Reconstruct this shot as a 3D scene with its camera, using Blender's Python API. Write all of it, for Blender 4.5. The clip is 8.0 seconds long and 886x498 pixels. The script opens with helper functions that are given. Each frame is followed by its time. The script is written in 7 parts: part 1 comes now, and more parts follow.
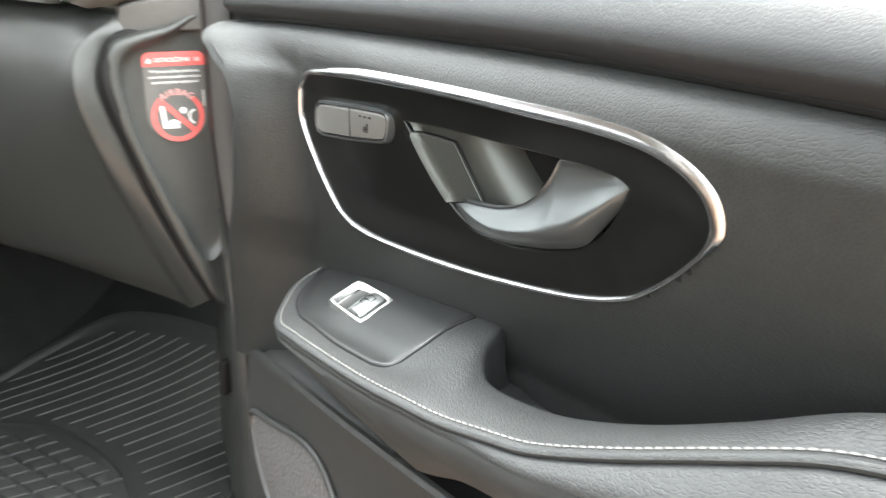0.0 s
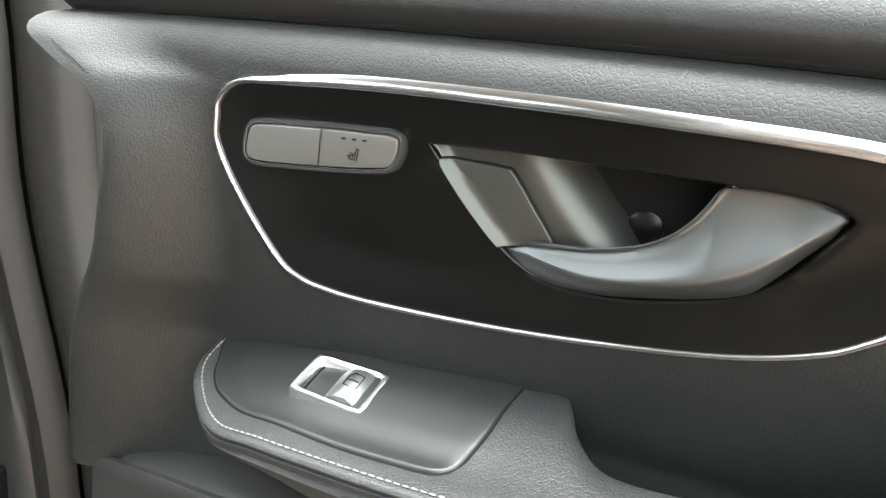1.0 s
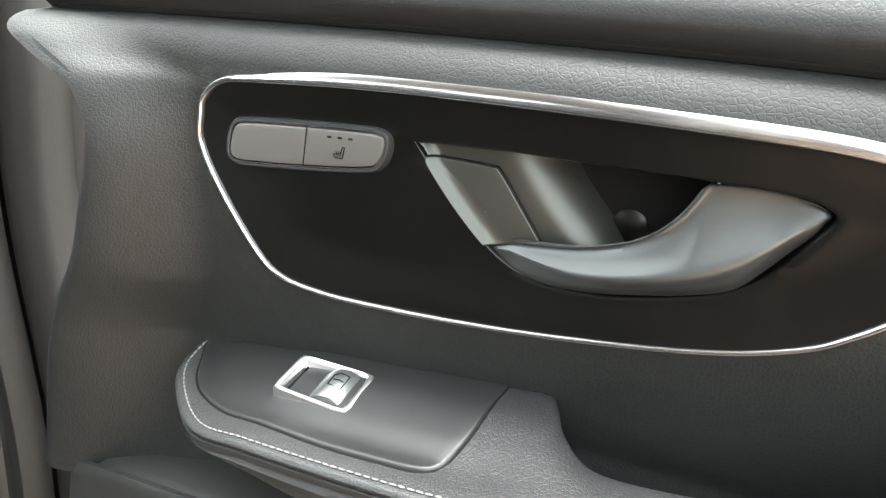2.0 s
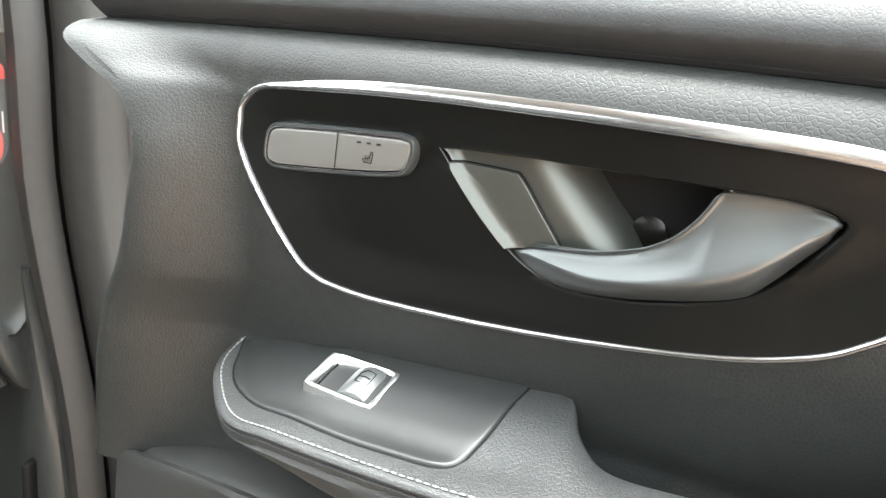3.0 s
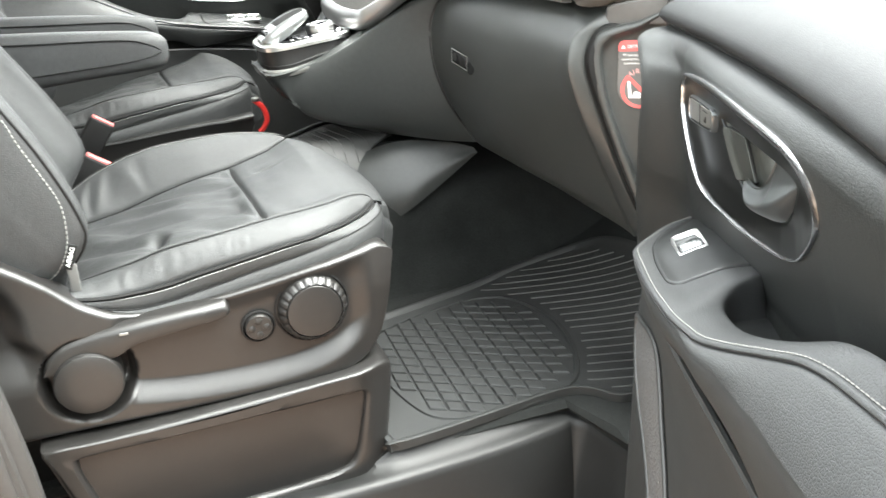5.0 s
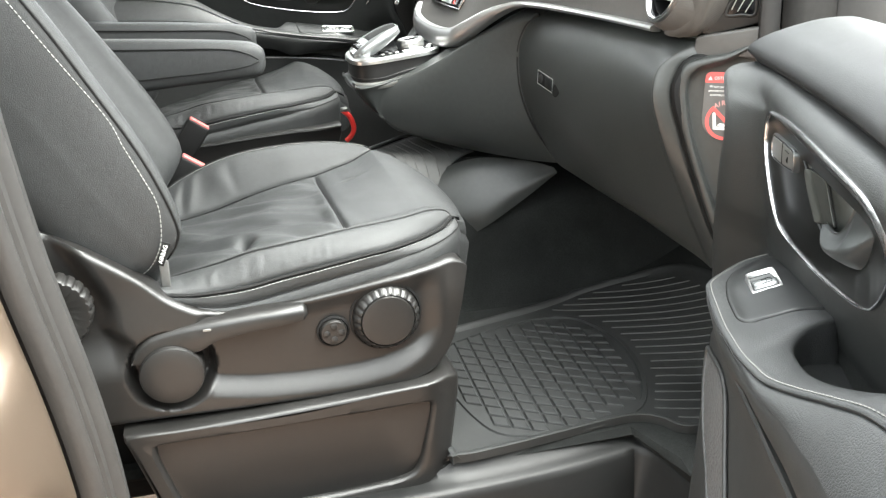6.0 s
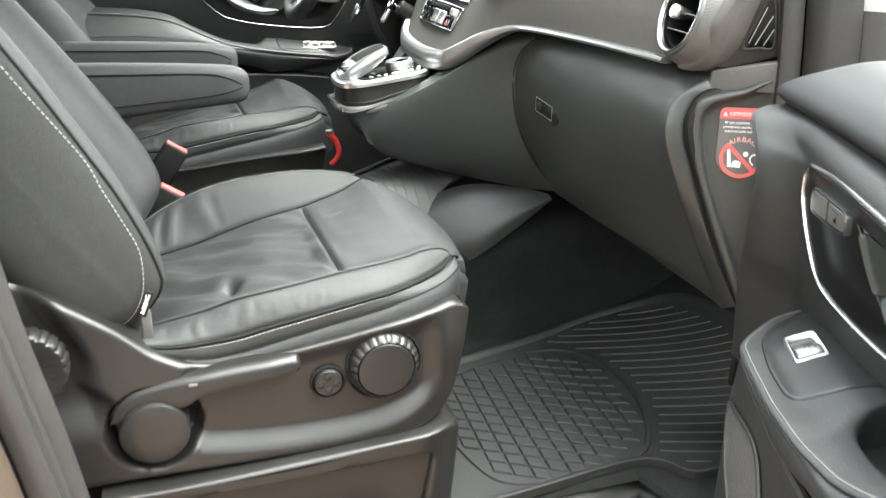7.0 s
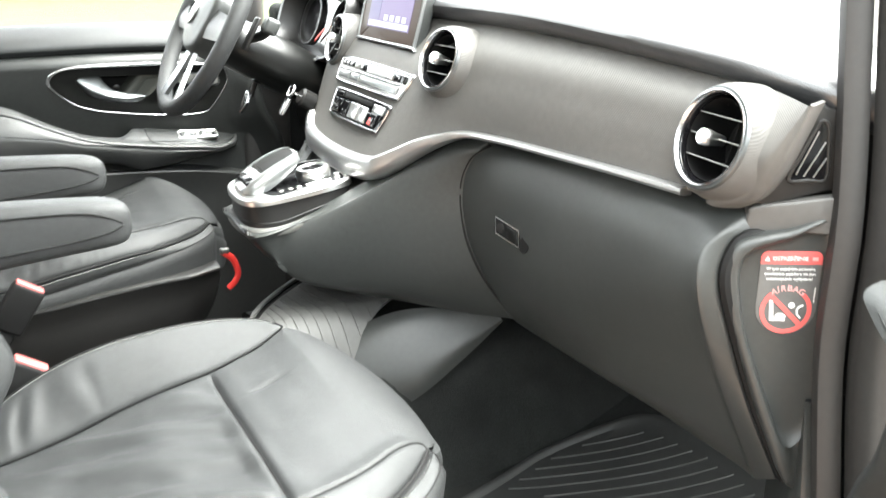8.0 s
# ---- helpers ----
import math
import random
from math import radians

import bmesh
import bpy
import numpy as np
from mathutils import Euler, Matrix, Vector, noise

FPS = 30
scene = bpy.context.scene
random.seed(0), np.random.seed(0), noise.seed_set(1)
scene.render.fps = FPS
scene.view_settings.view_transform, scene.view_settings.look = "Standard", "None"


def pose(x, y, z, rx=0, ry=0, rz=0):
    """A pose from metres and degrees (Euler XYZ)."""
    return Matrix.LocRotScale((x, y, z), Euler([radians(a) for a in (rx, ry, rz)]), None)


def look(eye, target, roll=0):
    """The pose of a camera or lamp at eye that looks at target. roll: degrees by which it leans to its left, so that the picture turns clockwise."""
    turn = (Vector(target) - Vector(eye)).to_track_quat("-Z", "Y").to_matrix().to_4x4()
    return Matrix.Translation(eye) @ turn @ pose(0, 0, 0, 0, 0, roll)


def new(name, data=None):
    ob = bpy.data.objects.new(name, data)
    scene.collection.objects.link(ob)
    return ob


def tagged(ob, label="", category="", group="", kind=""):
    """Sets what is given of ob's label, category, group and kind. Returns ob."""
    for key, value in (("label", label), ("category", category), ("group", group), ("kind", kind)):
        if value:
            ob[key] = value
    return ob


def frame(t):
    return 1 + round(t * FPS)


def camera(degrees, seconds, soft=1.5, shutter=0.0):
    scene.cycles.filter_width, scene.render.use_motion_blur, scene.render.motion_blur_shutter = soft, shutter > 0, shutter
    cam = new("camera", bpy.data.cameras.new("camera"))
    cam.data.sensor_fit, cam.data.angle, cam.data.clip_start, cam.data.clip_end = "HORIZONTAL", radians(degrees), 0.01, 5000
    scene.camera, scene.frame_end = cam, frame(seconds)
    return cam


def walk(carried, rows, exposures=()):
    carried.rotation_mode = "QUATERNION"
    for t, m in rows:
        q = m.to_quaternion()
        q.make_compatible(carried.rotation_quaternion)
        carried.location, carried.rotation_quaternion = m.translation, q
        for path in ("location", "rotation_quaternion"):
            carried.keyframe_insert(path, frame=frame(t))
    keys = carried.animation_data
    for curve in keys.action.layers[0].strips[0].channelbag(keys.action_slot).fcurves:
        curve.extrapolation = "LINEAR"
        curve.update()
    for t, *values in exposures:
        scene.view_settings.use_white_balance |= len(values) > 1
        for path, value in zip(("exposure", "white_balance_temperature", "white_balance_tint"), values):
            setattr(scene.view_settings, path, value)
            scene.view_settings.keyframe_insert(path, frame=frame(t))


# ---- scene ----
from mathutils.bvhtree import BVHTree

cam = camera(55.55, 8.0, 1.3, 0.3)
ROWS = [
    (0.0, 1.4061, -0.0567, 1.3827, 71.15, -2.29, 29.95),
    (0.5, 1.2491, -0.0221, 1.3548, 71.71, -4.35, 13.84),
    (1.0, 1.1762, -0.0068, 1.3496, 74.01, -5.05, 7.15),
    (1.5, 1.1715, -0.0083, 1.3436, 74.78, -5.51, 5.43),
    (3.0, 1.1898, -0.0190, 1.3481, 74.72, -5.36, 9.56),
    (3.5, 1.2685, -0.0806, 1.3746, 73.14, -4.79, 19.62),
    (4.0, 1.4525, -0.1144, 1.4081, 70.79, -2.91, 37.31),
    (4.5, 1.6073, -0.1210, 1.4431, 68.43, -0.80, 52.73),
    (5.0, 1.7132, -0.1125, 1.4759, 67.14, 1.26, 67.88),
    (6.5, 1.7316, -0.1251, 1.4992, 67.97, -0.20, 74.24),
    (7.0, 1.6342, -0.1353, 1.5202, 68.10, -0.77, 72.05),
    (7.5, 1.4564, -0.1433, 1.5593, 68.77, -0.98, 67.46),
    (8.0, 1.2738, -0.1440, 1.5814, 70.54, -0.76, 61.85),
]
walk(cam, [(t, pose(x, y, z, rx, ry, rz)) for t, x, y, z, rx, ry, rz in ROWS],
     [(t, e + 0.14, 6500, 4) for t, e in ((0.0, 3.15), (0.5, 3.11), (1.0, 3.05), (1.5, 2.88), (2.8, 3.38), (3.0, 3.48), (3.5, 3.21), (4.0, 3.48), (4.5, 2.85), (5.0, 3.02), (6.5, 2.54), (7.0, 2.57), (7.5, 2.72), (8.0, 3.22))])

# ---- world and light ----
world = bpy.data.worlds.new("sky")
scene.world = world
world.use_nodes = True
wn = world.node_tree.nodes
sky = wn.new("ShaderNodeTexSky")
sky.sky_type, sky.sun_disc = "NISHITA", False
sky.sun_elevation, sky.sun_rotation = radians(64), radians(19)
sky.air_density, sky.dust_density = 1.0, 3.0
hue = wn.new("ShaderNodeHueSaturation")
hue.inputs["Saturation"].default_value = 0.12
world.node_tree.links.new(sky.outputs[0], hue.inputs["Color"])
world.node_tree.links.new(hue.outputs[0], wn["Background"].inputs[0])
wn["Background"].inputs[1].default_value = 0.34
sun = new("sun", bpy.data.lights.new("sun", "SUN"))
sun.data.energy, sun.data.angle, sun.data.color = 3.2, radians(70), (1.0, 0.985, 0.95)
sun.matrix_world = look((0.8, 2.3, 5.0), (0, 0, 0))


# ---- materials ----
def material(name, color, rough=0.5, metal=0.0, bump=(), var=0.0, var_scale=8.0, coat=0.0, spec=0.5, wave=None):
    """bump: rows of (kind, scale, strength, distance in metres); var: how far the colour varies in patches."""
    m = bpy.data.materials.new(name)
    m.use_nodes = True
    n, l = m.node_tree.nodes, m.node_tree.links
    b = n["Principled BSDF"]
    b.inputs["Base Color"].default_value = (*color, 1)
    b.inputs["Roughness"].default_value, b.inputs["Metallic"].default_value = rough, metal
    b.inputs["Coat Weight"].default_value, b.inputs["Specular IOR Level"].default_value = coat, spec
    b.inputs["Coat Roughness"].default_value = 0.05
    tc = n.new("ShaderNodeTexCoord")
    if var:
        big, small, mix = n.new("ShaderNodeTexNoise"), n.new("ShaderNodeTexNoise"), n.new("ShaderNodeMath")
        big.inputs["Scale"].default_value, small.inputs["Scale"].default_value = var_scale, var_scale * 14
        big.inputs["Detail"].default_value = 5
        for k in (big, small):
            l.new(tc.outputs["Object"], k.inputs["Vector"])
        mix.operation = "MULTIPLY"
        l.new(big.outputs["Fac"], mix.inputs[0])
        l.new(small.outputs["Fac"], mix.inputs[1])
        ramp = n.new("ShaderNodeMapRange")
        ramp.inputs[1].default_value, ramp.inputs[2].default_value = 0.12, 0.42
        ramp.inputs[3].default_value, ramp.inputs[4].default_value = 1 - var, 1 + var
        l.new(mix.outputs[0], ramp.inputs[0])
        tint = n.new("ShaderNodeMix")
        tint.data_type, tint.blend_type = "RGBA", "MULTIPLY"
        tint.inputs["Factor"].default_value = 1
        tint.inputs["A"].default_value = (*color, 1)
        l.new(ramp.outputs[0], tint.inputs["B"])
        l.new(tint.outputs["Result"], b.inputs["Base Color"])
        rr = n.new("ShaderNodeMapRange")
        rr.inputs[3].default_value, rr.inputs[4].default_value = max(0.02, rough - 0.07), min(1, rough + 0.09)
        l.new(big.outputs["Fac"], rr.inputs[0])
        l.new(rr.outputs[0], b.inputs["Roughness"])
    last = None
    for kind, scale, strength, dist in bump:
        if kind == "noise":
            t = n.new("ShaderNodeTexNoise")
            t.inputs["Detail"].default_value = 4
            out = t.outputs["Fac"]
        elif kind == "cells":
            t = n.new("ShaderNodeTexVoronoi")
            t.feature = "DISTANCE_TO_EDGE"
            out = t.outputs["Distance"]
        elif kind == "dots":
            t = n.new("ShaderNodeTexVoronoi")
            out = t.outputs["Distance"]
        else:
            t = n.new("ShaderNodeTexWave")
            t.bands_direction = "DIAGONAL" if kind == "ribs" else kind
            t.inputs["Distortion"].default_value = 0.0
            out = t.outputs["Fac"]
        t.inputs["Scale"].default_value = scale
        l.new(tc.outputs["Object"], t.inputs["Vector"])
        if kind == "cells":
            clamp = n.new("ShaderNodeMapRange")
            clamp.inputs[2].default_value = 0.18
            l.new(out, clamp.inputs[0])
            out = clamp.outputs[0]
        k = n.new("ShaderNodeBump")
        k.inputs["Strength"].default_value, k.inputs["Distance"].default_value = strength, dist
        l.new(out, k.inputs["Height"])
        if last:
            l.new(last.outputs[0], k.inputs["Normal"])
        last = k
    if last:
        l.new(last.outputs[0], b.inputs["Normal"])
    return m


SOFT = material("soft_black_plastic", (0.025, 0.0268, 0.0258), 0.42, bump=[("cells", 700, 0.20, 0.0003), ("noise", 60, 0.12, 0.0006)], var=0.12)
CARD = material("grained_door_card", (0.0168, 0.0180, 0.0174), 0.46, bump=[("cells", 420, 0.26, 0.0005), ("noise", 140, 0.14, 0.0008), ("noise", 12, 0.08, 0.004)], var=0.14, spec=0.36)
# LEATHER with a lighter base: sky light on the armrest is painted in.
LITARMLEATHER = material("armrest_leather", (0.026, 0.0272, 0.0275), 0.46, bump=[("cells", 420, 0.32, 0.0005), ("noise", 60, 0.12, 0.0015)], var=0.14)
# HARD with a lighter base, standing for sky reflected low on the door.
LITDOORHARD = material("door_hard_plastic", (0.024, 0.0247, 0.024), 0.46, bump=[("dots", 1200, 0.22, 0.0003)], var=0.12)
LEATHER = material("black_leather", (0.0190, 0.0199, 0.0202), 0.54, bump=[("cells", 480, 0.42, 0.0006), ("noise", 150, 0.25, 0.0009), ("noise", 24, 0.12, 0.002)], var=0.15, spec=0.36)
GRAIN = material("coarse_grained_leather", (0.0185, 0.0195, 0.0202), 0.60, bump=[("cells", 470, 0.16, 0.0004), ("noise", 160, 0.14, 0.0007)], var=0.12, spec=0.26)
HARD = material("hard_black_plastic", (0.0088, 0.0084, 0.0080), 0.38, bump=[("dots", 1400, 0.22, 0.0003)], var=0.1, spec=0.4)
SATIN = material("satin_black_panel", (0.0035, 0.0037, 0.0034), 0.30, bump=[("noise", 300, 0.05, 0.0003)], var=0.2, spec=0.26)
PADMAT = material("satin_switch_panel", (0.017, 0.018, 0.018), 0.40, bump=[("noise", 500, 0.06, 0.0003)], var=0.1)
GLOSS = material("gloss_black", (0.004, 0.004, 0.0045), 0.10, spec=0.4)
# Near-black, for black parts and for the shade drawn in some gaps.
DARK = material("dark_recess_plastic", (0.004, 0.004, 0.004), 0.7, bump=[("noise", 200, 0.1, 0.0004)], spec=0.2)
CHROME = material("satin_chrome", (0.50, 0.50, 0.51), 0.20, 1.0)
ALU = material("satin_aluminium", (0.74, 0.74, 0.73), 0.30, 1.0, bump=[("noise", 900, 0.05, 0.0002)])
STRIP = material("brushed_trim_metal", (0.52, 0.52, 0.515), 0.36, 1.0, bump=[("noise", 900, 0.05, 0.0002)])
SILVER = material("silver_paint", (0.27, 0.28, 0.28), 0.32, 0.85, bump=[("noise", 900, 0.05, 0.0002)])
HANDLE = material("satin_handle_metal", (0.10, 0.107, 0.108), 0.38, 0.8, bump=[("noise", 900, 0.04, 0.0002)])
LOCKGREY = material("dull_silver_plastic", (0.05, 0.053, 0.048), 0.36, 0.6, bump=[("noise", 800, 0.06, 0.0002)])
MATGREY = material("pale_grey_rubber", (0.05, 0.05, 0.048), 0.6, bump=[("noise", 300, 0.3, 0.0006)], var=0.15)
BLOCKWALL = material("grey_rendered_wall", (0.15, 0.15, 0.13), 0.9, bump=[("noise", 30, 0.4, 0.01)], var=0.2, var_scale=1.5)
GREY = material("light_grey_plastic", (0.15, 0.15, 0.142), 0.40, 0.5, bump=[("noise", 800, 0.06, 0.0002)])
TAN = material("ribbed_grey_trim", (0.068, 0.0655, 0.0615), 0.55, 0.0, bump=[("ribs", 190, 0.4, 0.0005)], var=0.08, spec=0.25)
TRIM = material("warm_grey_plastic", (0.050, 0.0485, 0.046), 0.5, bump=[("cells", 600, 0.25, 0.0004)], var=0.1)
TOP = material("grained_dash_top", (0.03, 0.03, 0.031), 0.32, bump=[("cells", 300, 0.25, 0.0005)], var=0.1, spec=0.8)
CARPET = material("black_carpet", (0.0135, 0.0144, 0.0139), 0.95, bump=[("noise", 600, 0.9, 0.003)], var=0.3, var_scale=20, spec=0.1)
RUBBER = material("black_rubber", (0.0078, 0.0085, 0.0084), 0.62, bump=[("noise", 400, 0.2, 0.0005)], var=0.18, var_scale=6)
# Lighter than the mat sheet, used on its ribs.
RIBRUB = material("worn_rubber_ridges", (0.029, 0.030, 0.029), 0.6, bump=[("noise", 400, 0.2, 0.0005)], var=0.25, var_scale=12)
STEPMAT = material("scuffed_step_plastic", (0.0065, 0.0067, 0.0066), 0.50, bump=[("dots", 900, 0.2, 0.0004), ("noise", 30, 0.1, 0.002)], var=0.2, spec=0.35)
SEAL = material("rubber_seal", (0.0145, 0.0136, 0.0128), 0.58, bump=[("noise", 150, 0.2, 0.001)], var=0.15, spec=0.45)
FLANGE = material("dull_grey_flange", (0.012, 0.0116, 0.011), 0.65, bump=[("noise", 150, 0.2, 0.001)], var=0.15, spec=0.15)
PAINT = material("bronze_car_paint", (0.105, 0.080, 0.060), 0.48, 0.7, coat=0.3, bump=[("noise", 900, 0.02, 0.0002)])
RED = material("red_print", (0.46, 0.075, 0.070), 0.5, var=0.1)
PALEPINK = material("pale_pink_print", (0.52, 0.25, 0.24), 0.5)
REDPL = material("red_plastic", (0.60, 0.03, 0.025), 0.4)
PINK = material("worn_red_plastic", (0.36, 0.085, 0.080), 0.4)
WHITE = material("white_print", (0.55, 0.55, 0.54), 0.5)
LABEL = material("grey_label_film", (0.072, 0.072, 0.070), 0.35, var=0.1)
SEATTHREAD = material("pale_thread", (0.17, 0.17, 0.163), 0.8, bump=[("noise", 900, 0.4, 0.0004)])
INSTITCH = material("dark_grey_thread", (0.075, 0.075, 0.073), 0.8, bump=[("noise", 900, 0.4, 0.0004)])
THREAD = material("grey_thread", (0.16, 0.158, 0.15), 0.8, bump=[("noise", 900, 0.4, 0.0004)])
GRILLE = material("perforated_grey_grille", (0.10, 0.10, 0.10), 0.5, 0.2, bump=[("dots", 260, 0.8, 0.002)])
GRASS = material("lawn", (0.030, 0.058, 0.0065), 0.9, bump=[("noise", 40, 0.8, 0.03)], var=0.4, var_scale=2)
PAVING = material("reddish_paving", (0.22, 0.148, 0.108), 0.85, bump=[("noise", 80, 0.4, 0.004)], var=0.25, var_scale=1.5)
CONCRETE = material("pale_concrete_fence", (0.30, 0.285, 0.235), 0.85, bump=[("noise", 20, 0.5, 0.02)], var=0.15, var_scale=2)
HEADLINER = material("grey_headliner", (0.30, 0.29, 0.275), 0.95, bump=[("noise", 400, 0.3, 0.001)], var=0.1)
PANE = bpy.data.materials.new("clear_glass")
PANE.use_nodes = True
PANE.node_tree.nodes["Principled BSDF"].inputs["Transmission Weight"].default_value = 1
PANE.node_tree.nodes["Principled BSDF"].inputs["Roughness"].default_value = 0.0
PANE.node_tree.nodes["Principled BSDF"].inputs["IOR"].default_value = 1.05


# ---- building helpers ----
def V(*a):
    return Vector(a)


def curve_points(pts, n=8, closed=False):
    """A smooth curve through the points (Catmull-Rom), n steps a span."""
    pts = [Vector(p) for p in pts]
    k = len(pts)
    spans = k if closed else k - 1
    out = []
    for i in range(spans):
        get = (lambda j: pts[j % k]) if closed else (lambda j: pts[min(max(j, 0), k - 1)])
        a, b, c, d = get(i - 1), get(i), get(i + 1), get(i + 2)
        for s in range(n):
            t = s / n
            out.append(0.5 * ((2 * b) + (c - a) * t + (2 * a - 5 * b + 4 * c - d) * t * t + (3 * b - a - 3 * c + d) * t ** 3))
    if not closed:
        out.append(pts[-1].copy())
    return out


def along(table, x):
    """A smooth value at x from rows of (x, value)."""
    if x <= table[0][0]:
        return table[0][1]
    for i in range(len(table) - 1):
        (x0, v0), (x1, v1) = table[i], table[i + 1]
        if x <= x1:
            t = (x - x0) / (x1 - x0)
            vm = table[i - 1] if i else (2 * x0 - x1, v0)
            vp = table[i + 2] if i + 2 < len(table) else (2 * x1 - x0, v1)
            m0 = (v1 - vm[1]) / (x1 - vm[0]) * (x1 - x0)
            m1 = (vp[1] - v0) / (vp[0] - x0) * (x1 - x0)
            return (2 * t ** 3 - 3 * t * t + 1) * v0 + (t ** 3 - 2 * t * t + t) * m0 + (3 * t * t - 2 * t ** 3) * v1 + (t ** 3 - t * t) * m1
    return table[-1][1]


def step(a, b, x):
    t = min(1, max(0, (x - a) / (b - a)))
    return t * t * (3 - 2 * t)


def grid(rows, around=False, across=False, caps=False):
    """A mesh through rows of points; around: each row closes; across: last row joins the first; caps: fills both ends."""
    bm = bmesh.new()
    vs = [[bm.verts.new(p) for p in r] for r in rows]
    nr, nc = len(vs), len(vs[0])
    for i in range(nr if across else nr - 1):
        for j in range(nc if around else nc - 1):
            q = (vs[i][j], vs[i][(j + 1) % nc], vs[(i + 1) % nr][(j + 1) % nc], vs[(i + 1) % nr][j])
            if len({tuple(v.co) for v in q}) > 2:
                bm.faces.new(q)
    if caps:
        bm.faces.new(vs[0][::-1])
        bm.faces.new(vs[-1])
    bmesh.ops.remove_doubles(bm, verts=bm.verts, dist=1e-6)
    bmesh.ops.recalc_face_normals(bm, faces=bm.faces)
    return bm


def net(rows, nu=6, nv=6):
    """A smooth surface through a small net of control points."""
    rows = [curve_points(r, nv) for r in rows]
    cols = [curve_points(c, nu) for c in zip(*rows)]
    return list(zip(*cols))


def thick(bm, d, front=None):
    """Gives a sheet its thickness d, behind the side that faces front."""
    bm.normal_update()
    if front is not None and sum((f.normal * f.calc_area() for f in bm.faces), V(0, 0, 0)).dot(Vector(front)) < 0:
        bmesh.ops.reverse_faces(bm, faces=bm.faces[:])
        bm.normal_update()
    faces, verts = bm.faces[:], bm.verts[:]
    rim = [e for e in bm.edges if e.is_boundary]
    back = {v: bm.verts.new(v.co - v.normal * d) for v in verts}
    sides = []
    for e in rim:
        f = e.link_faces[0]
        a, b = e.verts
        for l in f.loops:
            if l.vert in e.verts and l.link_loop_next.vert in e.verts:
                a, b = l.vert, l.link_loop_next.vert
        sides.append((b, a, back[a], back[b]))
    for f in faces:
        bm.faces.new([back[v] for v in reversed(f.verts)])
    for s in sides:
        bm.faces.new(s)
    return bm


def sweep(path, profile, closed=False, up=V(0, 0, 1)):
    """The profile (x sideways, y along up) carried along the path."""
    rows, k = [], len(path)
    for i, p in enumerate(path):
        a = path[(i - 1) % k] if closed or i else path[0]
        b = path[(i + 1) % k] if closed or i < k - 1 else path[-1]
        t = (b - a).normalized()
        side = t.cross(up).normalized()
        u = side.cross(t)
        rows.append([p + side * x + u * y for x, y in profile])
    return grid(rows, around=True, across=closed, caps=not closed)


def ring_profile(w, h, n=10):
    return [(w * math.cos(2 * math.pi * i / n), h * math.sin(2 * math.pi * i / n)) for i in range(n)]


def tube(path, r, closed=False, n=10, up=V(0, 0, 1)):
    return sweep(path, ring_profile(r, r, n), closed, up)


def inset(loop, d):
    """A flat closed loop (2D points, anticlockwise) moved inwards by d."""
    k, out = len(loop), []
    for i, p in enumerate(loop):
        t = Vector(loop[(i + 1) % k]) - Vector(loop[i - 1])
        t.normalize()
        out.append(V(p[0] - t.y * d, p[1] + t.x * d))
    return out


def plate(loop, depth, round_=0.002, put=lambda x, y, z: V(x, y, z), crown=0.0):
    """A slab with rounded rim from a flat loop; its back lies at 0 and its face at depth."""
    area = sum(a[0] * b[1] - b[0] * a[1] for a, b in zip(loop, loop[1:] + loop[:1]))
    loop = [V(p[0], p[1]) for p in (loop if area > 0 else loop[::-1])]
    rows = [(0, 0)] + [(round_ * (1 - math.cos(a)), depth - round_ + round_ * math.sin(a)) for a in (0, 0.4, 0.8, 1.2, 1.57)]
    rings = [[put(p.x, p.y, z) for p in inset(loop, d)] for d, z in rows]
    if crown:
        c = sum(loop, V(0, 0)) / len(loop)
        for s in (0.8, 0.55, 0.25):
            rings.append([put(*(c + (p - c) * s), depth + crown * (1 - s * s)) for p in inset(loop, round_)])
    return grid(rings, around=True, caps=True)


def lathe(profile, n=40, put=lambda x, y, z: V(x, y, z), caps=False):
    """profile: rows of (radius, height) turned round the local z axis."""
    return grid([[put(r * math.cos(2 * math.pi * i / n), r * math.sin(2 * math.pi * i / n), h) for i in range(n)] for r, h in profile], around=True, caps=caps)


def box(x0, x1, y0, y1, z0, z1, bev=0.004, put=lambda x, y, z: V(x, y, z)):
    bm = bmesh.new()
    bmesh.ops.create_cube(bm, size=1)
    for v in bm.verts:
        v.co = V((x0 + x1) / 2 + v.co.x * (x1 - x0), (y0 + y1) / 2 + v.co.y * (y1 - y0), (z0 + z1) / 2 + v.co.z * (z1 - z0))
    if bev:
        bmesh.ops.bevel(bm, geom=bm.edges[:], offset=bev, segments=3, profile=0.5, affect="EDGES")
    for v in bm.verts:
        v.co = put(*v.co)
    bmesh.ops.recalc_face_normals(bm, faces=bm.faces)
    return bm


def join(*bms):
    """Several bmeshes in one."""
    out = bmesh.new()
    for b in bms:
        me = bpy.data.meshes.new("tmp")
        b.to_mesh(me)
        b.free()
        out.from_mesh(me)
        bpy.data.meshes.remove(me)
    return out


def part(name, bm, mat, parent=None, label="", smooth=True):
    me = bpy.data.meshes.new(name)
    bm.to_mesh(me)
    bm.free()
    for p in me.polygons:
        p.use_smooth = smooth
    if smooth:
        me.set_sharp_from_angle(angle=radians(42))
    me.materials.append(mat)
    ob = new(name, me)
    if parent is not None:
        ob.parent = parent
    if label:
        ob["label"] = label
    return ob


def thing(name, label, category, m=None, group="", kind=""):
    ob = tagged(new(name), label, category, group, kind)
    if m is not None:
        ob.matrix_basis = m
    return ob


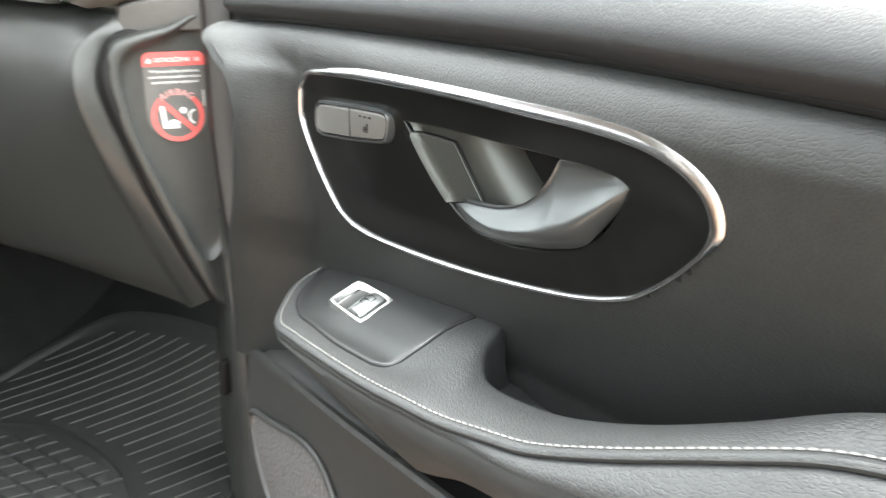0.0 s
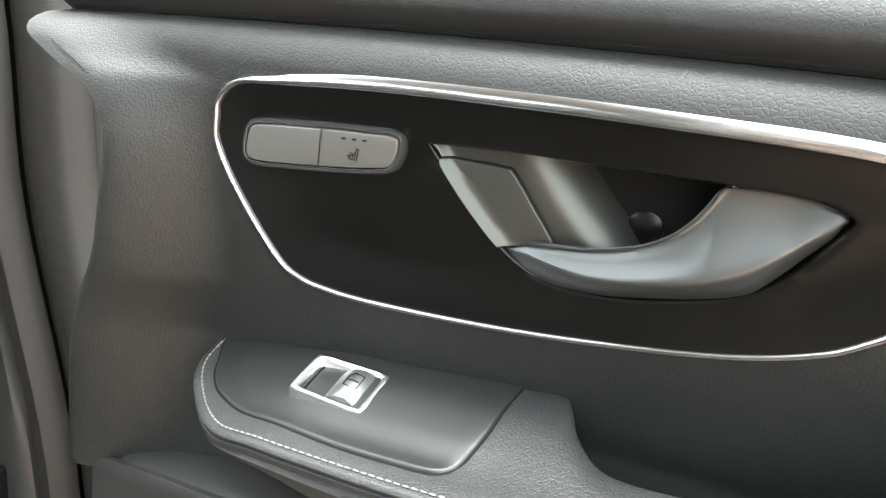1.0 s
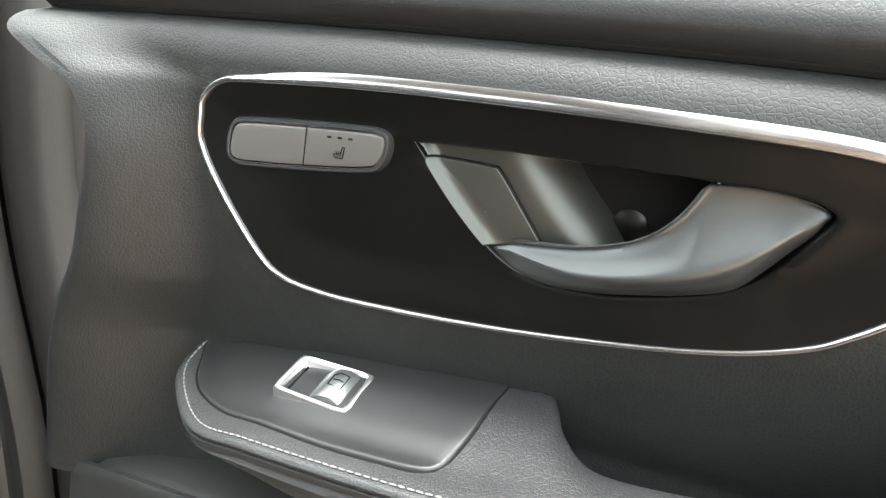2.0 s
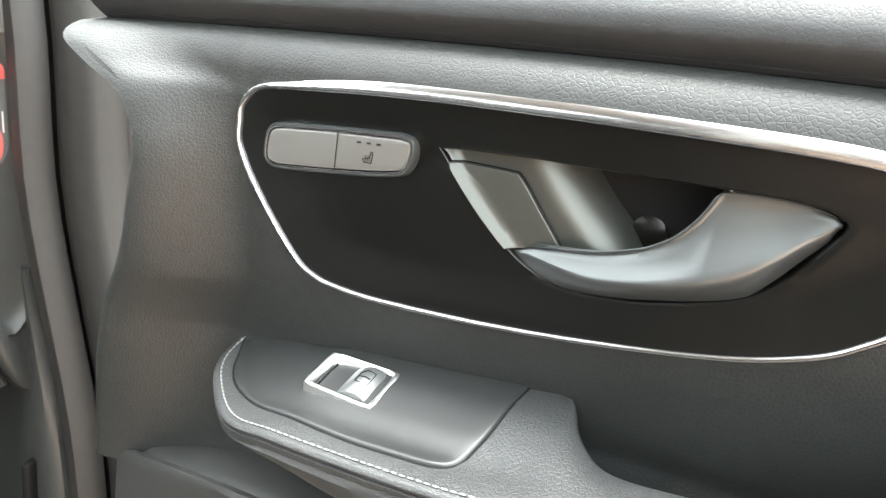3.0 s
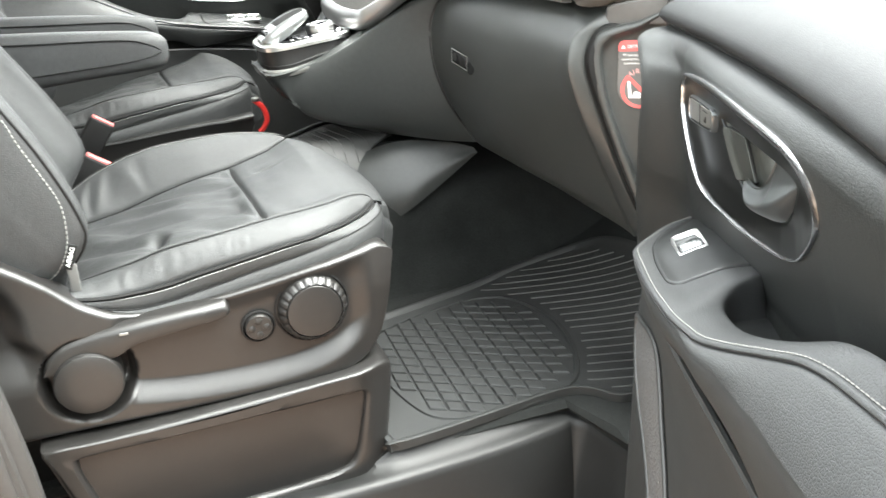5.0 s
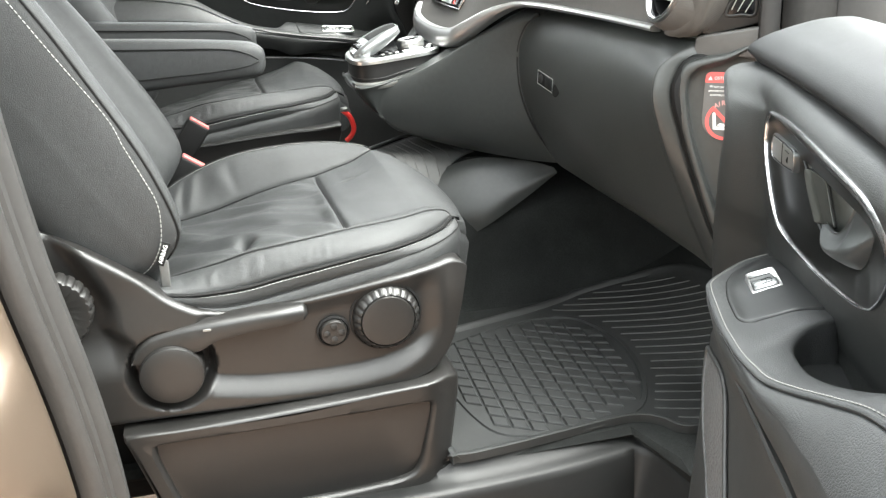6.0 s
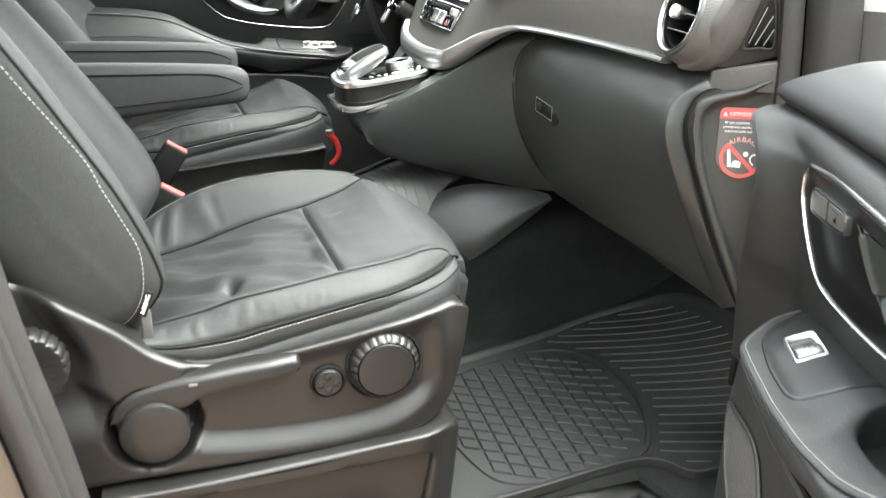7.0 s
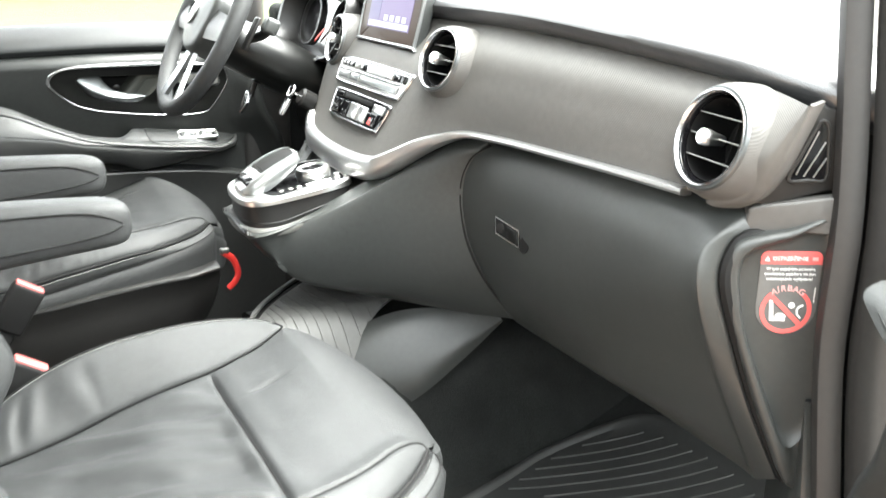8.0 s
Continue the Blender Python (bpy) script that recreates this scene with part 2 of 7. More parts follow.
def stitch_row(path, pitch=0.0055, r=0.0007, up=V(0, 0, 1)):
    """Short threads along a path."""
    d, out = 0.0, bmesh.new()
    length = 0.0
    for a, b in zip(path, path[1:]):
        seg = (b - a).length
        while d < length + seg:
            p = a + (b - a) * ((d - length) / seg)
            t = (b - a).normalized()
            s = t.cross(up).normalized()
            u = s.cross(t)
            vs = []
            for k, (f, w) in enumerate(((-0.4, 0.35), (-0.2, 1), (0.2, 1), (0.4, 0.35))):
                q = p + t * (pitch * f)
                vs.append([out.verts.new(q + s * (r * w) * x + u * (r * w) * y) for x, y in ((1, 0), (0, 1), (-1, 0), (0, -1))])
            for i in range(3):
                for j in range(4):
                    out.faces.new((vs[i][j], vs[i][(j + 1) % 4], vs[i + 1][(j + 1) % 4], vs[i + 1][j]))
            out.faces.new(vs[0][::-1])
            out.faces.new(vs[3])
            d += pitch
        length += seg
    return out


DISPLAY = bpy.data.materials.new("lit_display")
DISPLAY.use_nodes = True
DISPLAY.node_tree.nodes["Principled BSDF"].inputs["Base Color"].default_value = (0.05, 0.04, 0.08, 1)
DISPLAY.node_tree.nodes["Principled BSDF"].inputs["Emission Color"].default_value = (0.42, 0.30, 0.62, 1)
DISPLAY.node_tree.nodes["Principled BSDF"].inputs["Emission Strength"].default_value = 0.045
DISPLAY.node_tree.nodes["Principled BSDF"].inputs["Roughness"].default_value = 0.3
DISPLAY.node_tree.nodes["Principled BSDF"].inputs["Specular IOR Level"].default_value = 0.1
PALE = material("pale_screen_print", (0.30, 0.30, 0.40), 0.4, spec=0.1)
# Brown in the base stands for a reflection in the screen glass.
BEZEL = material("dark_brown_screen_glass", (0.030, 0.019, 0.014), 0.35, spec=0.06)
NIGHT = DISPLAY.copy()
NIGHT.name = "lit_display_blue"
NIGHT.node_tree.nodes["Principled BSDF"].inputs["Emission Color"].default_value = (0.20, 0.19, 0.42, 1)


# ---- the open front door: local x along the door, -y into the cabin, z up ----
DOOR = thing("front_door", "open passenger door with black leather and plastic card", "car door", pose(1.007, 0.438, 0, 0, 0, -21.19))


def dp(u, z, w):
    """A place on the door: u along it, height z, w towards the cabin."""
    return V(u, -w, z)


EDGE = [(0.50, -0.138), (0.93, -0.140), (1.02, -0.139), (1.054, -0.134), (1.108, -0.120), (1.150, -0.103), (1.188, -0.081), (1.2266, -0.069), (1.262, -0.063), (1.285, -0.071), (1.297, -0.083), (1.310, -0.112), (1.324, -0.140), (1.335, -0.146)]
FRONT_W = [(1.02, -0.001), (1.054, 0.002), (1.108, 0.011), (1.15, 0.018), (1.188, 0.024), (1.227, 0.0280), (1.262, 0.0285), (1.295, 0.0255), (1.318, 0.0180)]
BELT = [(-0.16, 1.3290), (-0.05, 1.3337), (0.05, 1.3367), (0.15, 1.3388), (0.25, 1.3400), (0.35, 1.3395), (0.55, 1.3375), (0.9, 1.338)]
BELT_W = [(-0.16, -0.0200), (-0.05, -0.0160), (0.05, -0.0116), (0.15, -0.0070), (0.25, -0.0006), (0.35, 0.0083), (0.45, 0.0200), (0.55, 0.0300), (0.80, 0.0550)]
RING = [(-0.0065, 1.2915), (0.0070, 1.3020), (0.0330, 1.3057), (0.1056, 1.3108), (0.1894, 1.3134), (0.2491, 1.3140), (0.3000, 1.3139), (0.3300, 1.3118), (0.3500, 1.3060), (0.3630, 1.2965), (0.3668, 1.2840), (0.3615, 1.2710), (0.3480, 1.2560), (0.3300, 1.2405),
        (0.3120, 1.2293), (0.2768, 1.2177), (0.2160, 1.2064), (0.1591, 1.1992), (0.0991, 1.1945), (0.0670, 1.1940), (0.0430, 1.1975), (0.0275, 1.2090), (0.0018, 1.2445), (-0.0095, 1.2670), (-0.0090, 1.2820)]


def in_poly(x, y, poly):
    """Signed distance to a polygon's edge, positive inside."""
    d, ins = 1e9, False
    for (x0, y0), (x1, y1) in zip(poly, poly[1:] + poly[:1]):
        ex, ey = x1 - x0, y1 - y0
        t = min(1, max(0, ((x - x0) * ex + (y - y0) * ey) / (ex * ex + ey * ey)))
        d = min(d, math.hypot(x - x0 - t * ex, y - y0 - t * ey))
        if (y0 > y) != (y1 > y) and x < ex * (y - y0) / ey + x0:
            ins = not ins
    return d if ins else -d


def bow(u, z):
    """The gently bowed main face of the card, leaning towards the cabin at its top and rear."""
    a, b = (min(u, 0.36) - 0.18) / 0.18, (z - 1.26) / 0.06
    w = 0.01 * (0.838 + 0.769 * a + 1.293 * b - 0.379 * a * a + 0.61 * a * b - 0.282 * b * b)
    return w + 0.045 * max(0.0, u - 0.36)


def card_w(u, z):
    """How far the upper door card stands towards the cabin."""
    zb = along(BELT, u)
    w = bow(max(u, -0.012), min(max(z, 1.14), 1.316))
    ue = along(EDGE, z)
    w += (along(FRONT_W, z) - w) * (1 - step(ue - 0.005, min(ue + 0.080, -0.006), u))
    t = min(1.0, max(0.0, (z - 1.312) / (zb - 1.312)))
    w -= (w - along(BELT_W, u) + 0.004) * (1 - math.sqrt(max(0.0, 1 - t * t)))
    if -0.03 < u < 0.39 and 1.18 < z < 1.33:
        w -= 0.05 * step(0.0005, 0.009, in_poly(u, z, RING))
    return w


def card():
    rows = []
    for j in range(109):
        s = j / 108
        row = []
        z0 = 1.02 + 0.318 * s
        ue = along(EDGE, z0)
        for du_, dw in ((-0.024, -0.105), (-0.024, -0.045), (-0.021, -0.024), (-0.015, -0.012), (-0.008, -0.0050), (-0.003, -0.0014)):
            row.append(dp(ue + du_ * (1 - 0.45 * step(1.285, 1.318, z0)), z0 - 0.008 * step(1.30, 1.34, z0), card_w(ue, z0) + dw * (1 - 0.70 * step(1.27, 1.320, z0))))
        for i in range(151):
            u = ue + (0.78 - ue) * (i / 150) ** 1.12
            z = 1.02 + (along(BELT, u) - 1.02) * s
            row.append(dp(u, z, card_w(u, z)))
        rows.append(row)
    return thick(grid(rows), 0.003, (0, -1, 0))


part("door_card", card(), CARD, DOOR, "smooth black soft-touch door card")


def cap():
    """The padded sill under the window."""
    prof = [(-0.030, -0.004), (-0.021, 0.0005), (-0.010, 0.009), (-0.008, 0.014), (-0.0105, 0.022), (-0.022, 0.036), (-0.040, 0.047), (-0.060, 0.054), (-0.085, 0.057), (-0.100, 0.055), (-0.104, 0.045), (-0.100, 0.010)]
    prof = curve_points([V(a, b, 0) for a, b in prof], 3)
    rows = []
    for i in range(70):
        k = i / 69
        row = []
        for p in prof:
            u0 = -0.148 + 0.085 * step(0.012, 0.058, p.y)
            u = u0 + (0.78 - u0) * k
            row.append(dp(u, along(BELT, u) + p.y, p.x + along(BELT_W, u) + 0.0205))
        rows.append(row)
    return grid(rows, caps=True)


# Dark tube drawn as the shade in the crease under the sill pad.
part("sill_gap", tube([dp(u, along(BELT, u) + 0.0015, along(BELT_W, u) - 0.001) for u in [-0.14 + 0.92 * i / 40 for i in range(41)]], 0.0030, n=8), DARK, DOOR)
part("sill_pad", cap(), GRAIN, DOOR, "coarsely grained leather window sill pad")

# handle panel with its bright ring
ring2 = [V(p.x, p.y) for p in curve_points([V(a, b, 0) for a, b in RING], 8, closed=True)]
HOLE = [(0.1292, 1.2880), (0.1698, 1.2912), (0.1946, 1.2919), (0.2245, 1.2926), (0.2565, 1.2935), (0.2857, 1.2940), (0.3063, 1.2928), (0.3138, 1.2896), (0.3157, 1.2852), (0.3101, 1.2765), (0.2989, 1.2615), (0.2876, 1.2507), (0.2750, 1.2435), (0.2544, 1.2368), (0.2327, 1.2317), (0.2108, 1.2291), (0.1916, 1.2300), (0.1755, 1.2363), (0.1611, 1.2477), (0.1503, 1.2590), (0.1396, 1.2712), (0.1306, 1.2834)]
hole2 = [V(p.x, p.y) for p in curve_points([V(a, b, 0) for a, b in HOLE], 6, closed=True)]


def face_w(u, z):
    """The panel inside the ring, dished a little."""
    return bow(u, z) - 0.008 * step(-0.004, 0.032, in_poly(u, z, RING))


def by_angle(loop, c, n):
    """The loop met by n rays from c."""
    out = []
    for i in range(n):
        a = 2 * math.pi * i / n
        d = V(math.cos(a), math.sin(a))
        best = None
        for p, q in zip(loop, loop[1:] + loop[:1]):
            e, r = q - p, p - c
            det = d.x * -e.y + e.x * d.y
            if abs(det) > 1e-12:
                s = (r.x * -e.y + e.x * r.y) / det
                t = (d.x * r.y - d.y * r.x) / det
                if s > 0 and -1e-6 <= t <= 1 + 1e-6:
                    best = s if best is None else max(best, s)
        out.append(c + d * (best or 0))
    return out


def panel():
    c = V(0.225, 1.262)
    a, b = by_angle(ring2, c, 220), by_angle(hole2, c, 220)
    rows = [[dp(*p, face_w(*p) - 0.010) for p in a]]
    for k in range(13):
        rows.append([dp(*q, face_w(*q)) for q in [p + (r - p) * (k / 12) for p, r in zip(a, b)]])
    for d, h in ((0.0006, -0.0004), (0.0012, -0.0020), (0.002, -0.012), (0.005, -0.036)):
        rows.append([dp(*q, face_w(*p) + h) for p, q in zip(b, inset(b, d))])
    return grid(rows, around=True)


part("handle_panel", panel(), SATIN, DOOR, "satin black panel round the release handle")
part("recess", plate([V(a, b) for a, b in hole2], 0.004, 0.001, lambda x, y, z: dp(x, y, bow(x, y) + z - 0.046), 0.0001), DARK, DOOR)


def chrome_ring():
    """Broad and facing upwards along the top and the rear, a thin line elsewhere."""
    rows, k = [], len(ring2)
    for i, p in enumerate(ring2):
        t = (ring2[(i + 1) % k] - ring2[i - 1]).normalized()
        o = V(-t.y, t.x)
        wide = 0.0010 + 0.0042 * step(-0.15, 0.75, o.y + 0.85 * max(0.0, o.x)) * step(-0.02, 0.10, p.x)
        w = bow(*p) + 0.0005
        rows.append([dp(p.x + o.x * a, p.y + o.y * a, w + h) for a, h in ((-0.0022, -0.006), (-0.0020, 0.0006), (-0.0012, 0.0018), (-0.0004, 0.0021), (wide * 0.5, 0.0018), (wide, 0.0004), (wide + 0.0006, -0.006))])
    return grid(rows, around=True, across=True)


part("chrome_ring", chrome_ring(), CHROME, DOOR, "thin satin chrome surround")

# seat heater button
BUTTON = [(0.0141, 1.2824), (0.0260, 1.2851), (0.0633, 1.2885), (0.0935, 1.2906), (0.1095, 1.2912), (0.1156, 1.2874), (0.1147, 1.2783), (0.1097, 1.2706), (0.1009, 1.2674), (0.0732, 1.2632), (0.0294, 1.2582), (0.0131, 1.2576), (0.0069, 1.2629), (0.0088, 1.2754)]
button2 = [V(p.x, p.y) for p in curve_points([V(a, b, 0) for a, b in BUTTON], 5, closed=True)][::-1]
inner2 = inset(button2 if sum(a.x * b.y - b.x * a.y for a, b in zip(button2, button2[1:] + button2[:1])) > 0 else button2[::-1], 0.0032)
on_face = lambda x, y, z: dp(x, y, bow(x, y) - 0.0060 + z)
heat = part("heater_button", plate([V(p.x, p.y) for p in inner2], 0.0035, 0.0012, on_face, 0.0004), GREY, DOOR, "silver seat heating button")
part("button_frame", grid([[on_face(p.x, p.y, w) for p in lp] for lp, w in ((button2, -0.006), (button2, 0.0022), (inset(button2, 0.0008), 0.0036), (inset(inner2, -0.0014), 0.0036), (inset(inner2, -0.0006), 0.0024), (inset(inner2, -0.0003), -0.002))], around=True), HANDLE, heat, "dark metal button frame")
part("button_rim", sweep([on_face(p.x, p.y, 0.0033) for p in inset(inner2, -0.0008)], ring_profile(0.0004, 0.0006, 6), True, V(0, -1, 0)), CHROME, heat)
top_of_button = lambda x, y: on_face(x, y, 0.0040)
part("button_split", tube([top_of_button(0.0655, 1.2858), top_of_button(0.0622, 1.2650)], 0.00035, n=6, up=V(0, -1, 0)), DARK, heat)
for i in range(3):
    part("indicator", tube([top_of_button(0.0788 + 0.0066 * i, 1.2825 + 0.0004 * i), top_of_button(0.0810 + 0.0066 * i, 1.2827 + 0.0004 * i)], 0.0005, n=6, up=V(0, -1, 0)), DARK, heat)
icon = [top_of_button(x, z) for x, z in ((0.0822, 1.2742), (0.0832, 1.2726), (0.0878, 1.2726), (0.0884, 1.2745), (0.0894, 1.2785), (0.0882, 1.2787), (0.0868, 1.2750))]
part("seat_icon", sweep(icon, ring_profile(0.00025, 0.0003, 6), True, V(0, -1, 0)), DARK, heat)
for i in range(3):
    part("heat_mark", tube([top_of_button(0.0838 + 0.0013 * i, 1.2733), top_of_button(0.0845 + 0.0013 * i, 1.2748), top_of_button(0.0838 + 0.0013 * i, 1.2762)], 0.0002, n=6, up=V(0, -1, 0)), DARK, heat)

# sloping lock plate and release handle
HOLE_LEFT = [(1.226, 0.200), (1.2300, 0.1900), (1.2363, 0.1755), (1.2477, 0.1611), (1.2590, 0.1503), (1.2712, 0.1396), (1.2834, 0.1306), (1.2900, 0.1270)]


def bezel_w(u, z):
    """The lock surround dives from the panel's edge into the recess."""
    left = along(HOLE_LEFT, z)
    e = u - left
    return bow(left, z) - 0.0095 - 0.0050 * step(-0.001, 0.007, e) - 0.10 * max(0.0, e - 0.005) - 18.0 * max(0.0, e - 0.042) ** 2


def on_bezel(x, y, z):
    return dp(x, y, bezel_w(x, y) + z)


bez = []
for j in range(19):
    z = 1.2295 + 0.063 * j / 18
    left = along(HOLE_LEFT, z)
    bez.append([dp(left - 0.003 + 0.094 * i / 32, z, bezel_w(left - 0.003 + 0.094 * i / 32, z)) for i in range(33)])
part("lock_bezel", thick(grid(bez), 0.002, (0, -1, 0)), LOCKGREY, DOOR, "light grey bevelled lock surround")
LOCK = [(0.1340, 1.2798), (0.1358, 1.2812), (0.1455, 1.2812), (0.1648, 1.2805), (0.1700, 1.2784), (0.1821, 1.2623), (0.1912, 1.2496), (0.1914, 1.2474), (0.1890, 1.2460), (0.1690, 1.2430), (0.1645, 1.2438), (0.1499, 1.2585), (0.1361, 1.2751)]
lock = [V(p.x, p.y) for p in curve_points([V(a, b, 0) for a, b in LOCK], 5, True)]
part("lock_plate", plate(lock[::-1], 0.0034, 0.0007, on_bezel, 0.0002), LOCKGREY, DOOR, "grey door lock button")
part("lock_gap", sweep([on_bezel(p.x, p.y, 0.0012) for p in lock], ring_profile(0.0007, 0.0006, 6), True, V(0, -1, 0)), DARK, DOOR)

H_TOP = [(0.1705, 1.2425), (0.1800, 1.2460), (0.1915, 1.2482), (0.2156, 1.2525), (0.2361, 1.2593), (0.2486, 1.2671), (0.2571, 1.2762), (0.2623, 1.2845), (0.2654, 1.2905), (0.2690, 1.2917), (0.2791, 1.2925), (0.2930, 1.2925), (0.3053, 1.2906), (0.3100, 1.2888), (0.3125, 1.2865)]
H_CREASE = [(0.1705, 1.2418), (0.1804, 1.2426), (0.1939, 1.2416), (0.2126, 1.2414), (0.2304, 1.2440), (0.2502, 1.2487), (0.2656, 1.2538), (0.2799, 1.2608), (0.2930, 1.2701), (0.3026, 1.2787), (0.3125, 1.2860)]
H_LOW = [(0.1705, 1.2405), (0.1740, 1.2372), (0.1831, 1.2331), (0.1989, 1.2302), (0.2197, 1.2313), (0.2391, 1.2349), (0.2621, 1.2404), (0.2818, 1.2477), (0.2909, 1.2566), (0.3006, 1.2683), (0.3086, 1.2780), (0.3125, 1.2852)]


def handle():
    rows = []
    for i in range(111):
        u = 0.1705 + 0.1420 * i / 110
        zt, zc, zl = along(H_TOP, u), along(H_CREASE, u), along(H_LOW, u)
        base = bow(u, 1.262)
        near = step(0.1705, 0.20, u)
        wt = base + along([(0.17, -0.016), (0.20, -0.011), (0.235, -0.007), (0.265, -0.0045), (0.3125, -0.006)], u)
        wc = base + along([(0.17, -0.0155), (0.19, -0.009), (0.22, -0.001), (0.255, 0.003), (0.285, 0.001), (0.3125, -0.005)], u)
        wl = base + along([(0.17, -0.016), (0.20, -0.014), (0.26, -0.012), (0.30, -0.010), (0.3125, -0.007)], u)
        hollow = 0.0035 * near * step(0.002, 0.03, zt - zc)
        row = [dp(u, zt, wt - 0.0035)]
        for t, lip in ((0.0, -0.0008), (0.012, 0.0), (0.03, 0.0003), (0.06, -0.0004), (0.14, -0.0008), (0.28, 0.0), (0.45, 0.0), (0.62, 0.0), (0.78, 0.0), (0.90, 0.0), (0.97, 0.0), (1.0, -0.0002)):
            row.append(dp(u, zt + (zc - zt) * t, wt + (wc - wt) * t - hollow * math.sin(math.pi * min(1.0, t * 1.06)) + lip))
        for t in (0.06, 0.15, 0.3, 0.5, 0.7, 0.88, 1.0):
            row.append(dp(u, zc + (zl - zc) * t, wc + (wl - wc) * t ** 1.7))
        rows.append(row)
    return thick(grid(rows), 0.0025, (0, -1, 0))


part("release_handle", handle(), HANDLE, DOOR, "satin silver curved release handle")
for x, y in ((0.2700, 1.2932), (0.2832, 1.2470)):
    part("pivot_pin", tube([dp(x, y, bow(x, y) - 0.016), dp(x, y, bow(x, y) - 0.0085)], 0.0011, n=8, up=V(1, 0, 0)), CHROME, DOOR)
part("lock_pin_cover", lathe([(0.0088, 0.0), (0.0088, 0.0010), (0.0080, 0.0016), (0.0, 0.0016)], 28, lambda x, y, z: dp(0.2283 + x, 1.2593 + y, bow(0.228, 1.26) + z - 0.0415)), SATIN, DOOR)

# armrest: the stitched line along its outer edge (u, w, z) and the inner edge beside each place
RIM = [(-0.0255, -0.0370, 1.1376), (-0.0185, -0.0055, 1.1303), (0.0025, 0.0190, 1.1263), (0.0358, 0.0433, 1.1268), (0.0726, 0.0532, 1.1340), (0.1220, 0.0586, 1.1395), (0.1650, 0.0630, 1.1450), (0.1900, 0.0650, 1.1485), (0.2120, 0.0660, 1.1520), (0.2250, 0.0665, 1.1540),
       (0.2400, 0.0670, 1.1560), (0.2580, 0.0670, 1.1590), (0.2850, 0.0670, 1.1655), (0.3180, 0.0655, 1.1737), (0.3600, 0.0610, 1.1910), (0.4050, 0.0540, 1.2115), (0.4490, 0.0480, 1.2300), (0.5000, 0.0450, 1.2400), (0.5800, 0.0430, 1.2480), (0.7800, 0.0400, 1.2560)]
INNER = [(-0.0250, -0.0400, 1.1385), (-0.0120, -0.0420, 1.1420), (0.0060, -0.0430, 1.1455), (0.0360, -0.0420, 1.1480), (0.0726, -0.0400, 1.1535), (0.1220, -0.0370, 1.1595), (0.1650, -0.0340, 1.1655), (0.1880, -0.0320, 1.1680), (0.2050, -0.0240, 1.1690), (0.2125, -0.0120, 1.1675),
         (0.2220, 0.0060, 1.1640), (0.2400, 0.0210, 1.1610), (0.2700, 0.0290, 1.1655), (0.3100, 0.0320, 1.1740), (0.3550, 0.0330, 1.1915), (0.4000, 0.0310, 1.2140), (0.4490, 0.0290, 1.2410), (0.5000, 0.0270, 1.2530), (0.5800, 0.0250, 1.2610), (0.7800, 0.0220, 1.2680)]
RISE = [(0.0, 0.0), (0.012, 0.001), (0.022, 0.002), (0.035, 0.0085), (0.058, 0.0175), (0.075, 0.0195), (0.1, 0.0205)]
rim_c = curve_points([V(*p) for p in RIM], 7)
inner_c = curve_points([V(*p) for p in INNER], 7)
uwz = lambda p: dp(p.x, p.z, p.y)


def rest_top(u, w):
    """Height of the switch part of the armrest."""
    return along([(a, c) for a, b, c in RIM], u) + along(RISE, max(0.0, along([(a, b) for a, b, c in RIM], u) - w))


def outward(i):
    a, b = rim_c[max(0, i - 1)], rim_c[min(len(rim_c) - 1, i + 1)]
    return V(-(b - a).y, (b - a).x, 0).normalized()


def seam_at(i):
    """Where the leather meets the hard shell."""
    p = rim_c[i]
    d = along([(-0.03, 0.010), (0.20, 0.009), (0.26, 0.009), (0.30, 0.011), (0.37, 0.020), (0.43, 0.036), (0.49, 0.046), (0.78, 0.058)], p.x)
    o = along([(-0.03, 0.003), (0.20, 0.003), (0.26, 0.004), (0.30, 0.007), (0.37, 0.016), (0.43, 0.026), (0.49, 0.032), (0.78, 0.036)], p.x)
    return p + outward(i) * o - V(0, 0, d)


